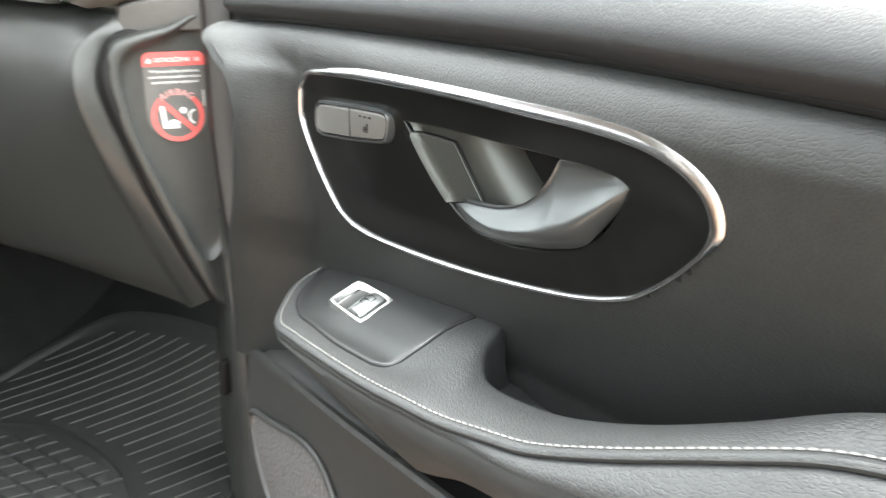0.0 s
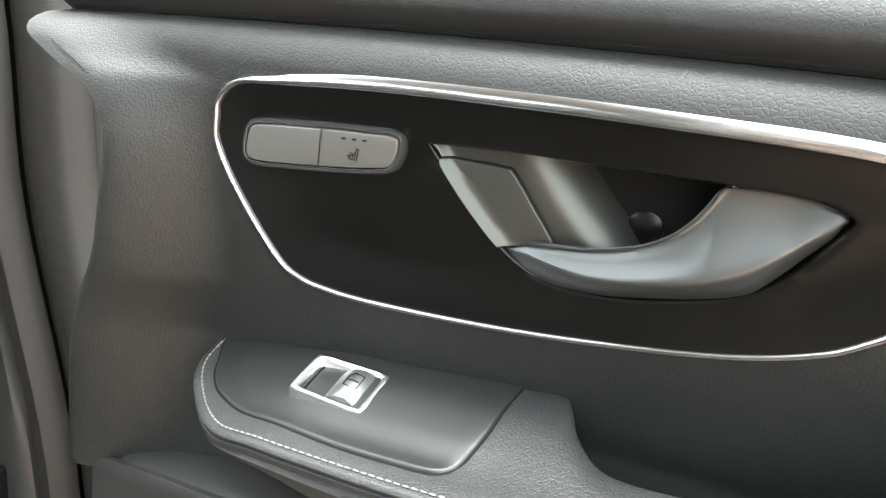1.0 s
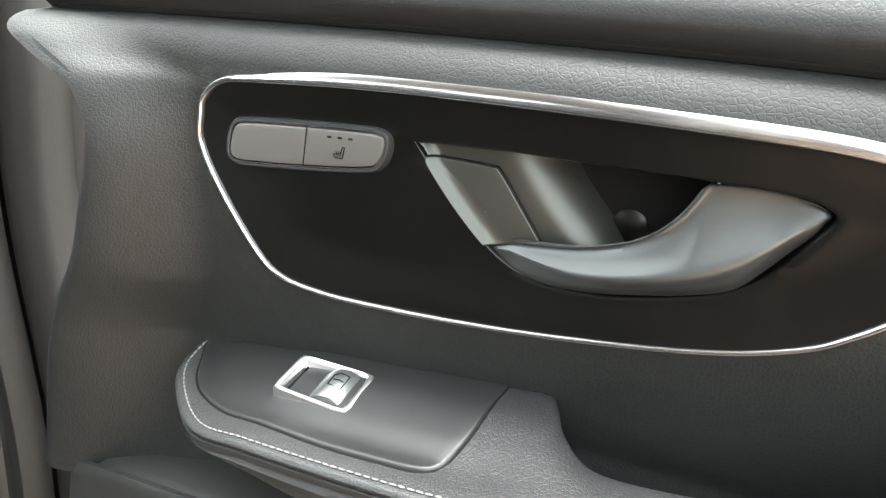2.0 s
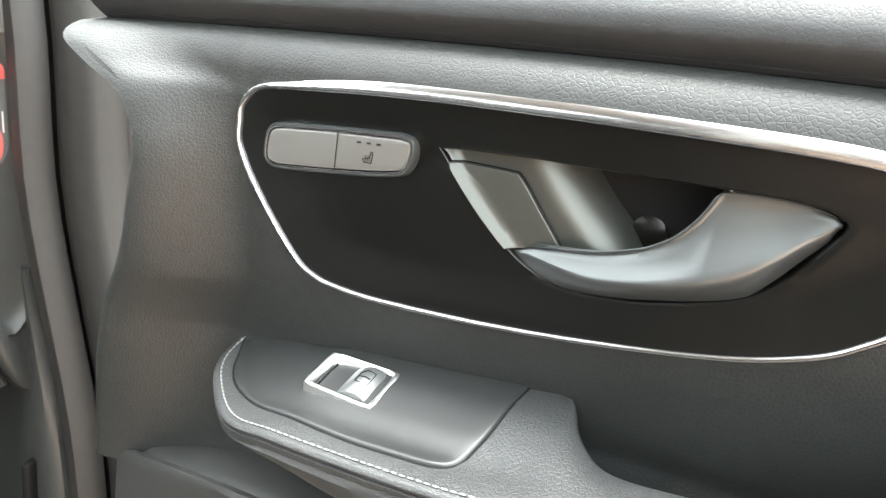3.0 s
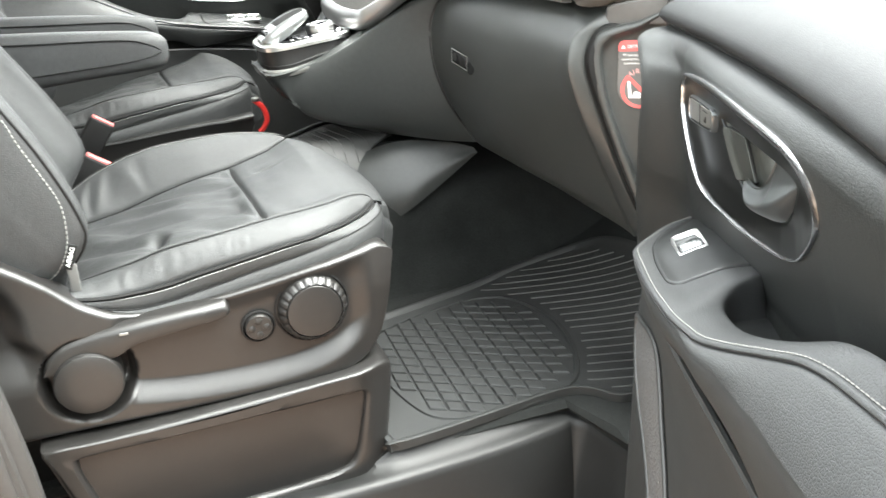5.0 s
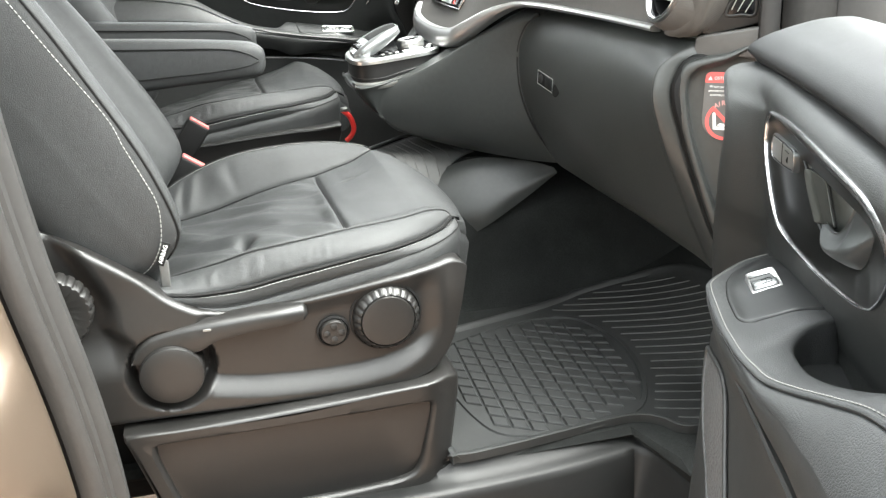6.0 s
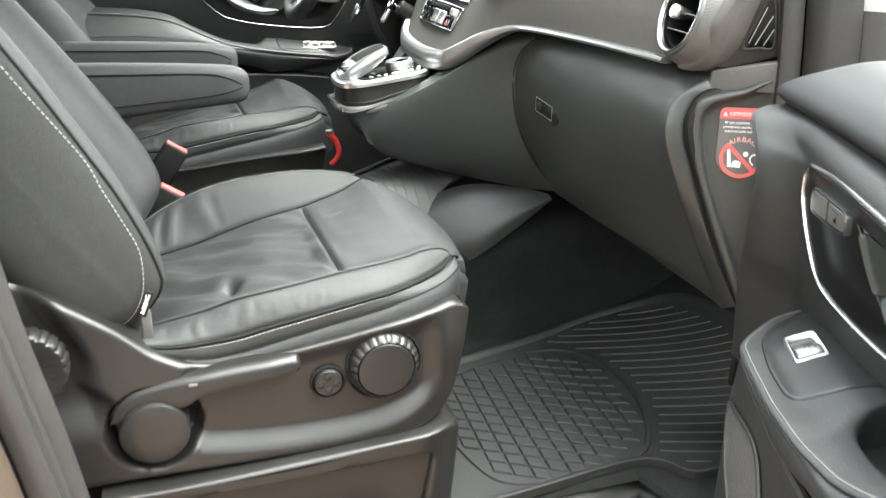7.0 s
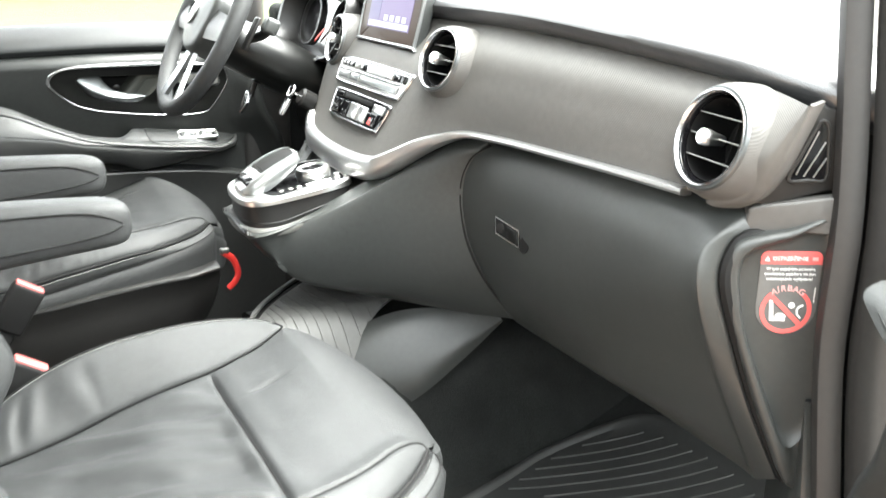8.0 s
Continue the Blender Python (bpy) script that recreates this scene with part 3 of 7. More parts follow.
def armrest():
    rows = []
    for i, (r, q) in enumerate(zip(rim_c, inner_c)):
        n, s = outward(i), seam_at(i)
        rear = step(0.185, 0.26, r.x)
        zt = lambda t: (r.z + along(RISE, (r - q).xy.length * (1 - t))) * (1 - rear) + (r.z + (q.z - r.z) * (1 - t) + 0.0015 * math.sin(math.pi * t)) * rear
        row = [dp(q.x, q.z - 0.046, -0.060), dp(q.x, q.z - 0.045, q.y - 0.010), dp(q.x, q.z - 0.040, q.y - 0.004), dp(q.x, q.z - 0.026, q.y - 0.001), dp(q.x, zt(0) - 0.011, q.y)]
        for t, dz in ((0.015, -0.0045), (0.05, -0.0014), (0.10, -0.0002), (0.17, 0), (0.25, 0), (0.33, 0), (0.42, 0), (0.5, 0), (0.58, 0), (0.66, 0), (0.74, 0), (0.82, 0), (0.90, 0), (0.96, 0)):
            p = q.lerp(r, t)
            row.append(dp(p.x, zt(t) + dz, p.y))
        for a, b in ((0.0, -0.0004), (0.0022, -0.0004), (0.0040, -0.0014), (0.0048, -0.0030), (0.0042, -0.0046), (0.0030, -0.0054)):
            row.append(uwz(r + n * a + V(0, 0, b)))
        e = r + n * 0.0040 + V(0, 0, -0.0060)
        for t in (0.0, 0.12, 0.3, 0.5, 0.7, 0.88, 1.0):
            row.append(uwz(e.lerp(s, t) + n * (0.0005 + 0.0035 * math.sin(math.pi * t) * step(0.25, 0.40, r.x))))
        row.append(uwz(s - n * 0.004 - V(0, 0, 0.002)))
        rows.append(row)
    return grid(rows, around=True, caps=True)


arm = part("armrest", armrest(), LITARMLEATHER, DOOR, "stitched black leather door armrest")
part("stitching", stitch_row([uwz(p + V(0, 0, 0.0002)) for p in rim_c[1:]], 0.0048, 0.00065), THREAD, arm, "grey decorative stitching")


def armrest_base():
    rows = []
    for i in range(len(rim_c)):
        s, n = seam_at(i), outward(i)
        u = s.x
        b = V(u + 0.010 * (1 - step(-0.02, 0.03, u)), along([(-0.03, -0.045), (-0.015, -0.026), (0.0, -0.010), (0.05, 0.016), (0.12, 0.034), (0.2, 0.042), (0.3, 0.046), (0.78, 0.046)], u),
              along([(-0.03, 1.124), (0.0, 1.112), (0.05, 1.103), (0.12, 1.095), (0.2, 1.088), (0.22, 1.094), (0.25, 1.106), (0.30, 1.113), (0.36, 1.110), (0.42, 1.100), (0.46, 1.086), (0.6, 1.08), (0.78, 1.08)], u))
        s = s - V(0, 0, 0.0012)
        row = [uwz(s - n * 0.010), uwz(s - n * 0.0012), uwz(s - n * 0.0004 - V(0, 0, 0.0012))]
        for t in (0.1, 0.3, 0.5, 0.7, 0.88, 1.0):
            row.append(uwz(s.lerp(b, t) + n * (0.0075 * math.sin(math.pi * t ** 0.8))))
        row += [dp(b.x, b.z - 0.001, b.y - 0.006), dp(b.x, b.z + 0.006, min(b.y - 0.02, -0.03)), dp(b.x, b.z + 0.010, -0.062)]
        rows.append(row)
    return grid(rows, around=True, caps=True)


part("armrest_base", armrest_base(), LITDOORHARD, DOOR, "hard black plastic lower armrest shell")

# switch pad
PAD = [(-0.0215, -0.0340), (-0.0120, -0.0090), (0.0040, 0.0100), (0.0230, 0.0220), (0.0517, 0.0330), (0.1020, 0.0440), (0.1500, 0.0490), (0.1680, 0.0495), (0.1760, 0.0450), (0.1800, 0.0360), (0.1830, 0.0200), (0.1830, -0.0050), (0.1815, -0.0260), (0.1760, -0.0400), (0.10, -0.0440), (0.02, -0.0460)]
pad2 = [V(p.x, p.y) for p in curve_points([V(a, b, 0) for a, b in PAD], 5, True)]


def switch_pad():
    loop = pad2[::-1] if sum(a.x * b.y - b.x * a.y for a, b in zip(pad2, pad2[1:] + pad2[:1])) < 0 else pad2
    c = V(0.09, 0.002)
    rows = [[dp(p.x, rest_top(*p) + h, p.y) for p in inset(loop, d)] for d, h in ((0, -0.004), (0, 0.0004), (0.0004, 0.0012), (0.0012, 0.0018), (0.0022, 0.0020))]
    rows += [[dp(q.x, rest_top(*q) + 0.0020, q.y) for q in [c + (p - c) * s for p in inset(loop, 0.0022)]] for s in (0.95, 0.88, 0.80, 0.71, 0.62, 0.52, 0.42, 0.32, 0.22, 0.12)]
    return grid(rows, around=True, caps=True)


pad = part("switch_pad", switch_pad(), PADMAT, DOOR, "satin black switch panel on the armrest")
part("pad_gap", sweep([dp(p.x, rest_top(*p) + 0.0001, p.y) for p in pad2], ring_profile(0.0011, 0.0006, 6), True), DARK, pad)
SW = [V(0.0640, 0.0190), V(0.0650, -0.0060), V(0.1130, -0.0030), V(0.1130, 0.0240)]
c_sw = sum(SW, V(0, 0)) / 4


def sw_loop(k, r=0.16):
    pts = []
    for i in range(4):
        p, q, o = SW[i], SW[(i + 1) % 4], SW[i - 1]
        for a in (p.lerp(o, r), p.lerp(o, r * 0.25).lerp(p.lerp(q, r * 0.25), 0.5), p.lerp(q, r)):
            pts.append(c_sw + (a - c_sw) * k)
    return pts


def on_pad(p, z):
    """The switch lies in one plane, level with the pad round it."""
    return dp(p.x, rest_top(*c_sw) + 0.06 * (p.x - c_sw.x) - 0.40 * (p.y - c_sw.y) + 0.0020 + z, p.y)


def switch_frame():
    rows = []
    for k, z in ((1.04, -0.004), (1.04, 0.0008), (1.02, 0.0018), (0.97, 0.0022), (0.90, 0.0018), (0.86, 0.0004), (0.80, -0.0070)):
        rows.append([on_pad(p, z) for p in sw_loop(k)])
    return grid(rows, around=True)


swf = part("window_switch", switch_frame(), ALU, pad, "chrome framed window switch")
part("switch_well", grid([[on_pad(p, z) for p in sw_loop(k)] for k, z in ((0.84, -0.0060), (0.6, -0.0070), (0.3, -0.0070))], around=True, caps=True), HARD, swf)
rk = lambda a, b: (SW[0].lerp(SW[3], a)).lerp(SW[1].lerp(SW[2], a), b)
part("finger_slot", grid([[on_pad(rk(a, b), z) for b in (0.12, 0.3, 0.7, 0.88)] for a, z in ((0.12, -0.0015), (0.18, -0.0040), (0.30, -0.0058), (0.46, -0.0058))]), GLOSS, swf, "dark finger hollow")
rocker = []
for a, h in ((0.42, -0.005), (0.44, -0.0005), (0.50, 0.0020), (0.60, 0.0042), (0.72, 0.0048), (0.82, 0.0032), (0.885, 0.0002), (0.89, -0.005)):
    rocker.append([on_pad(rk(a, b), -0.005 + (h + 0.005) * e) for b, e in ((0.10, 0.0), (0.12, 0.86), (0.2, 0.97), (0.5, 1), (0.8, 0.97), (0.88, 0.86), (0.90, 0.0))])
rck = part("rocker", grid(rocker), SILVER, swf, "silver window rocker")
win = [(0.60, 0.38), (0.60, 0.62), (0.66, 0.70), (0.78, 0.70), (0.78, 0.38)]
part("window_mark", tube([on_pad(rk(a, b), along([(0.60, 0.0045), (0.72, 0.0051), (0.82, 0.0035)], a)) for a, b in win], 0.0003, True, 6), DARK, rck)
part("window_mark", tube([on_pad(rk(a, 0.52), along([(0.60, 0.0045), (0.72, 0.0051), (0.82, 0.0035)], a)) for a in (0.62, 0.70, 0.76)], 0.0003, False, 6), DARK, rck)

# lower card with the map pocket and the loudspeaker grille
RIDGE = [(-0.16, 1.0206), (-0.073, 1.0400), (0.0056, 1.0585), (0.0855, 1.0731), (0.177, 1.0830), (0.27, 1.0880), (0.40, 1.0915), (0.78, 1.0915)]
RIDGE_W = [(-0.16, -0.0129), (-0.073, 0.0038), (0.0056, 0.0208), (0.0855, 0.0351), (0.177, 0.0430), (0.27, 0.0452), (0.40, 0.0462), (0.78, 0.0462)]
OUT = [(-0.16, -0.010), (-0.09, 0.003), (0.0, 0.011), (0.1, 0.019), (0.2, 0.027), (0.4, 0.032), (0.78, 0.033)]


def lower_card():
    rows = []
    for i in range(81):
        u = -0.124 + 0.904 * i / 80
        zr, rw, out = along(RIDGE, u), along(RIDGE_W, u), along(OUT, u)
        pk = 0.070 * step(0.16, 0.24, u)
        row = [dp(u, zr + 0.03, -0.060), dp(u, zr - pk, -0.055), dp(u, zr - pk, rw - 0.014), dp(u, zr - 0.004, rw - 0.009), dp(u, zr - 0.0006, rw - 0.006), dp(u, zr - 0.0006, rw - 0.002), dp(u, zr - 0.004, rw), dp(u, zr - 0.012, rw * 0.8 + out * 0.2), dp(u, zr - 0.040, rw * 0.35 + out * 0.65)]
        for z in (1.0, 0.97, 0.93, 0.86, 0.78, 0.68, 0.56, 0.46):
            row.append(dp(u, min(z, zr - 0.045), out))
        row.append(dp(u, 0.45, -0.05))
        rows.append(row)
    return grid(rows, caps=True)


part("lower_card", lower_card(), LITDOORHARD, DOOR, "hard black plastic lower door card")
GR = [(-0.098, 0.974), (-0.05, 0.988), (0.0, 1.000), (0.030, 1.003), (0.054, 0.996), (0.078, 0.972), (0.100, 0.944), (0.140, 0.903), (0.170, 0.850), (0.165, 0.80), (0.10, 0.795), (0.06, 0.832), (0.02, 0.860), (-0.03, 0.884), (-0.068, 0.910), (-0.090, 0.940)]
gr2 = [V(p.x, p.y) for p in curve_points([V(a, b, 0) for a, b in GR], 5, True)]
spk = part("speaker_grille", plate(gr2[::-1], 0.008, 0.003, lambda x, y, z: dp(x, y, z - 0.005 + along(OUT, x)), 0.004), GRILLE, DOOR, "grey perforated loudspeaker grille")
part("grille_rim", sweep([dp(p.x, p.y, 0.003 + along(OUT, p.x)) for p in gr2], ring_profile(0.003, 0.003, 8), True, V(0, -1, 0)), LITDOORHARD, spk, "grey rounded grille rim")


# steel shell behind the card, front end face and seal
def shell():
    rows = []
    for z in [0.42 + 0.94 * i / 24 for i in range(25)]:
        ue = along(EDGE, min(z, 1.20)) + 0.020
        t = 0.105 + 0.03 * math.sin(math.pi * (z - 0.42) / 0.94)
        rows.append([dp(ue + 0.004, z, -0.066), dp(ue - 0.006, z, -0.068), dp(ue - 0.010, z, -0.075), dp(ue - 0.010, z, -t - 0.02), dp(ue - 0.03, z, -t - 0.035), dp(0.3, z, -t - 0.05), dp(0.80, z, -t - 0.04), dp(0.80, z, -0.066)])
    return grid(rows, around=True, caps=True)


part("door_shell", shell(), PAINT, DOOR, "bronze metallic painted door shell")
part("door_seal", tube(curve_points([dp(along(EDGE, min(z, 1.20)) - 0.006, z, -0.072) for z in (0.5, 0.7, 0.93, 1.1, 1.25, 1.31)], 6), 0.009, False, 10, V(1, 0, 0)), SEAL, DOOR, "black rubber door seal")
part("window_glass", box(0.02, 0.80, 0.118, 0.122, 1.36, 1.85, 0), PANE, DOOR, "clear side window glass").visible_shadow = False


def mirrored(ob, name, label, m):
    """A mirror image of a thing (left for right) at the pose m."""
    top = thing(name, label, ob["category"], m)
    made = {ob: top}
    for o in ob.children_recursive:
        if o.name.startswith("speaker") or o.parent.name.startswith("speaker"):
            continue
        me = o.data.copy()
        me.transform(o.matrix_basis)
        me.transform(Matrix.Diagonal((-1, 1, 1, 1)))
        me.flip_normals()
        made[o] = new(o.name.split(".")[0], me)
        made[o].parent = made[o.parent]
        made[o].visible_shadow = o.visible_shadow
        if "label" in o:
            made[o]["label"] = o["label"]
    return top


DRIVER_DOOR = mirrored(DOOR, "driver_door", "closed driver door with black card and silver handle", pose(-0.685, 0.335, 0.028, 0, 0, 90))


def twin(ob, parent, m):
    """A second one of a part, with its own parts, beside the first."""
    k = new(ob.name.split(".")[0], ob.data)
    k.parent, k.matrix_basis = parent, m
    if "label" in ob:
        k["label"] = ob["label"]
    for ch in ob.children:
        twin(ch, k, ch.matrix_basis)


# the driver's armrest has two window switches side by side
first = next(o for o in DRIVER_DOOR.children_recursive if o.name.split(".")[0] == "window_switch")
twin(first, first.parent, Matrix.Translation((0.040, 0, -0.0015)))


# ---- seats ----
def smooth_noise(x, y, s, k=0):
    return noise.noise(V(x * s, y * s, 7.3 * k))


def spaced(pts, n):
    """n points at even steps along a smooth line."""
    line = curve_points(pts, 12)
    run = [0.0]
    for a, b in zip(line, line[1:]):
        run.append(run[-1] + (b - a).length)
    out, k = [], 0
    for i in range(n):
        d = run[-1] * i / (n - 1)
        while k < len(line) - 2 and run[k + 1] < d:
            k += 1
        f = (d - run[k]) / max(1e-9, run[k + 1] - run[k])
        out.append(line[k] + (line[k + 1] - line[k]) * min(1.0, f))
    return out


def seat(name, label, m, flip, arm_y, arm_z):
    """A van captain's seat built round x = 0; flip mirrors it."""
    g = -1 if flip else 1
    S = thing(name, label, "car seat", m)

    def P(x, y, z):
        return V(g * x, y, z)

    # cushion: seams in 3D, from the rear to the front corner (the same way round on both seats)
    N_IN = [V(*p) for p in ((0.1792, -0.2274, -0.0424), (0.1906, -0.2016, -0.0278), (0.2027, -0.1609, -0.0132), (0.2135, -0.1200, 0.0000), (0.2195, -0.0787, 0.0138), (0.2205, -0.0371, 0.0203), (0.2160, 0.0046, 0.0242), (0.2095, 0.0411, 0.0268), (0.2031, 0.0734, 0.0288), (0.1968, 0.1081, 0.0300), (0.1886, 0.1379, 0.0304), (0.1775, 0.1668, 0.0306), (0.1634, 0.1948, 0.0308), (0.1550, 0.2197, 0.0282), (0.1540, 0.2335, 0.0232), (0.1605, 0.2372, 0.0180))]
    N_OUT = [V(*p) for p in ((0.243, -0.225, -0.0235), (0.2438, -0.2003, -0.0250), (0.2460, -0.1614, -0.0288), (0.2470, -0.1214, -0.0282), (0.2475, -0.0811, -0.0246), (0.2470, -0.0410, -0.0170), (0.2466, 0.0016, -0.0100), (0.2450, 0.0434, -0.0034), (0.2425, 0.0824, 0.0022), (0.2370, 0.1181, 0.0052), (0.2272, 0.1447, 0.0068), (0.2122, 0.1721, 0.0072), (0.1945, 0.1974, 0.0077), (0.1762, 0.2205, 0.0098), (0.1605, 0.2372, 0.0180))]
    SKIRT = [V(*p) for p in ((0.2500, -0.225, -0.034), (0.2507, -0.1807, -0.0400), (0.2525, -0.1292, -0.0505), (0.2509, -0.0870, -0.0500), (0.2488, -0.0456, -0.0440), (0.2476, -0.0049, -0.0368), (0.2464, 0.0351, -0.0292), (0.2455, 0.0763, -0.0222), (0.2432, 0.1177, -0.0150), (0.2380, 0.1499, -0.0088), (0.2281, 0.1826, -0.0040), (0.2109, 0.2144, 0.0010), (0.1886, 0.2377, 0.0046), (0.1720, 0.2460, 0.0050))]
    F_IN = [V(*p) for p in ((-0.178, -0.225, -0.078), (-0.1784, -0.2025, -0.0728), (-0.1801, -0.1557, -0.0640), (-0.1812, -0.1117, -0.0530), (-0.1805, -0.0596, -0.0350), (-0.1781, -0.0042, -0.0182), (-0.1760, 0.0360, -0.0085), (-0.1760, 0.0725, -0.0010), (-0.1790, 0.1103, 0.0098), (-0.1835, 0.1397, 0.0175), (-0.1890, 0.1627, 0.0272), (-0.1965, 0.1835, 0.0355))]
    F_OUT = [V(*p) for p in ((-0.240, -0.225, -0.042), (-0.2426, -0.2141, -0.0350), (-0.2504, -0.1636, -0.0055), (-0.2555, -0.1047, 0.0185), (-0.2570, -0.0480, 0.0322), (-0.2550, 0.0044, 0.0386), (-0.2515, 0.0532, 0.0425), (-0.2445, 0.1036, 0.0430), (-0.2315, 0.1430, 0.0412), (-0.2166, 0.1669, 0.0395), (-0.1965, 0.1835, 0.0355))]
    FRONT = [V(*p) for p in ((-0.1965, 0.1835, 0.0355), (-0.172, 0.2110, 0.0280), (-0.138, 0.2400, 0.0100), (-0.090, 0.2640, -0.0060), (-0.030, 0.2780, -0.0130), (0.035, 0.2800, -0.0130), (0.092, 0.2735, -0.0080), (0.136, 0.2600, 0.0040), (0.1605, 0.2372, 0.0180))]
    n_in, n_out, f_in, f_out = (spaced(c_, 150) for c_ in (N_IN, N_OUT, F_IN, F_OUT))
    front = spaced(FRONT, 90)
    CROSS = 0.069
    by_y = lambda line: [(p.y, p.z) for p in line if p.y < 0.215]
    ZN, ZF = [(y, z - 0.009) for y, z in by_y(N_IN)], by_y(F_IN)

    def folds(x, y):
        z = 0.0
        rear = 1 - step(0.045, 0.068, y)
        # long slanting folds over the rear insert
        u, v = x * 0.62 + y * 0.78, x * 0.78 - y * 0.62
        z += 0.0150 * smooth_noise(u * 0.45, v * 1.5, 17, 1) * rear
        z += 0.0022 * smooth_noise(u * 0.5, v * 1.4, 42, 3) * rear * step(-0.24, -0.10, y)
        # pulled hollow near the bolster and the small tuck on the front pad
        z -= 0.018 * math.exp(-((x - 0.138) / 0.028) ** 2 - ((y + 0.080) / 0.012) ** 2)
        z -= 0.0045 * math.exp(-((x + 0.067) / 0.0050) ** 2 - ((y - 0.1216) / 0.020) ** 2)
        z -= 0.0030 * math.exp(-((x - 0.09) / 0.06) ** 2 - ((y - 0.083 - 0.05 * x) / 0.012) ** 2)
        z += 0.0010 * smooth_noise(x, y, 26, 2)
        z -= 0.008 * math.exp(-((x - 0.05) / 0.10) ** 2 - ((y + 0.085) / 0.055) ** 2)
        return z

    def pad_z(x, y):
        """The insert and the front pad before they roll over the front edge."""
        k = step(-0.185, 0.185, x)
        z = along(ZF, min(y, 0.18)) * (1 - k) + along(ZN, min(y, 0.20)) * k - 0.10 * max(0.0, y - 0.20)
        z += (0.016 if flip else 0.009) * step(0.075, 0.14, y) * max(0.0, 1 - (x / 0.19) ** 2)
        z -= 0.0080 * math.exp(-((y - CROSS) / 0.0030) ** 2)
        z += 0.0035 * math.exp(-((y - CROSS - 0.018) / 0.015) ** 2)
        return z

    # insert and pad: lines running from a spine out to the seams and the front edge
    loop = [(p, 0.0) for p in f_in[:-1]] + [(p, math.sin(math.pi * min(1.0, max(0.0, i / 89))) ** 0.5) for i, p in enumerate(front)] + [(p, 0.0) for p in n_in[-2::-1]]
    rows = []
    for p, roll in loop:
        a = V(0, min(p.y, 0.12), 0)
        reach = math.hypot(p.x - a.x, p.y - a.y)
        row = []
        for j in range(71):
            q = 1 - (1 - j / 70) ** 1.6
            x, y = a.x + (p.x - a.x) * q, a.y + (p.y - a.y) * q
            d = reach * (1 - q)
            z = pad_z(x, y) + folds(x, y) * step(0, 0.045, d)
            if roll:
                t = max(0.0, 1 - d / (0.03 + 0.060 * roll))
                z += (p.z - pad_z(p.x, p.y)) * (1 - math.sqrt(max(0.0, 1 - t * t))) ** 0.9
            else:
                z += (p.z - pad_z(p.x, p.y)) * math.exp(-(d / 0.02) ** 2) - 0.0035 * math.exp(-(d / 0.0045) ** 2)
            row.append(V(x, y, z))
        rows.append(row)
    cush = part("cushion", grid(rows), LEATHER, S, "soft creased black leather seat cushion")

    def bolster(inner, outer, high, wrinkle):
        rows_ = []
        for i in range(150):
            a, b = inner[i], outer[i]
            w = (b - a).length
            e = (b - a).normalized() if w > 1e-6 else V(1, 0, 0)
            up_ = (V(0, 0, 1) - e * e.z).normalized()
            row = []
            for j in range(31):
                q = j / 30
                p = a + (b - a) * q + up_ * (high * w * (4 * q * (1 - q)) ** 0.72 - 0.0022 * (math.exp(-(q * w / 0.003) ** 2) + math.exp(-((1 - q) * w / 0.003) ** 2)) * min(1.0, w / 0.02))
                row.append(p + up_ * wrinkle(p, i / 149) * math.sin(math.pi * q) * min(1.0, w / 0.03))
            rows_.append(row)
        return grid(rows_)

    near_folds = lambda p, s_: (0.0016 * smooth_noise(p.x * 0.35 + p.y * 0.25, p.y, 105, 5) + 0.0007 * smooth_noise(p.x * 0.5 + p.y * 0.3, p.y, 260, 6)) * (1 - step(0.35, 0.75, s_)) + 0.0005 * smooth_noise(p.x, p.y, 40, 4)
    far_folds = lambda p, s_: 0.0019 * math.sin(170 * (p.y - 0.3 * (p.x + 0.2)) + 7 * smooth_noise(p.x, p.y, 12, 8)) * step(0.02, 0.10, s_) * (1 - step(0.28, 0.42, s_)) + 0.0008 * smooth_noise(p.x, p.y, 30, 6)
    part("bolster", bolster(n_in, n_out, 0.13, near_folds), LEATHER, cush)
    part("bolster", bolster(f_in, f_out, 0.08, far_folds), LEATHER, cush)

    # skirt under the edge, round the front and back along the far side
    sk = spaced(SKIRT, 150)
    edge = n_out + front[-2:0:-1] + f_out[::-1]
    rows = []
    for i, p in enumerate(edge):
        t = (edge[min(i + 1, len(edge) - 1)] - edge[max(i - 1, 0)])
        n_ = V(-t.y, t.x, 0)
        n_ = n_.normalized() * (-1 if n_.dot(V(p.x, p.y - 0.0, 0)) < 0 else 1)
        mid = sk[i] if i < 150 else None
        k = min(1.0, max(0.0, (i - 150) / 12))
        if mid is None:
            mid = p + n_ * 0.009 + V(0, 0, -0.022 - 0.012 * k)
        rows.append([p - n_ * 0.001 - V(0, 0, 0.0050), p + n_ * 0.0030 - V(0, 0, 0.0062), p * 0.75 + mid * 0.25 + n_ * 0.0045, p * 0.45 + mid * 0.55 + n_ * 0.0042, p * 0.15 + mid * 0.85 + n_ * 0.0025, mid, mid + n_ * 0.002 - V(0, 0, 0.003), mid + n_ * 0.0055 - V(0, 0, 0.011), mid + n_ * 0.005 - V(0, 0, 0.022), V(mid.x, mid.y, min(-0.085, mid.z - 0.03)) + n_ * 0.001])
    part("skirt", grid(rows), LEATHER, cush, "plain black leather cushion side")
    part("edge_seam", tube([p + V(0.0014, 0.0005, -0.0018) for p in n_out[6:]], 0.0028, n=6), DARK, cush)
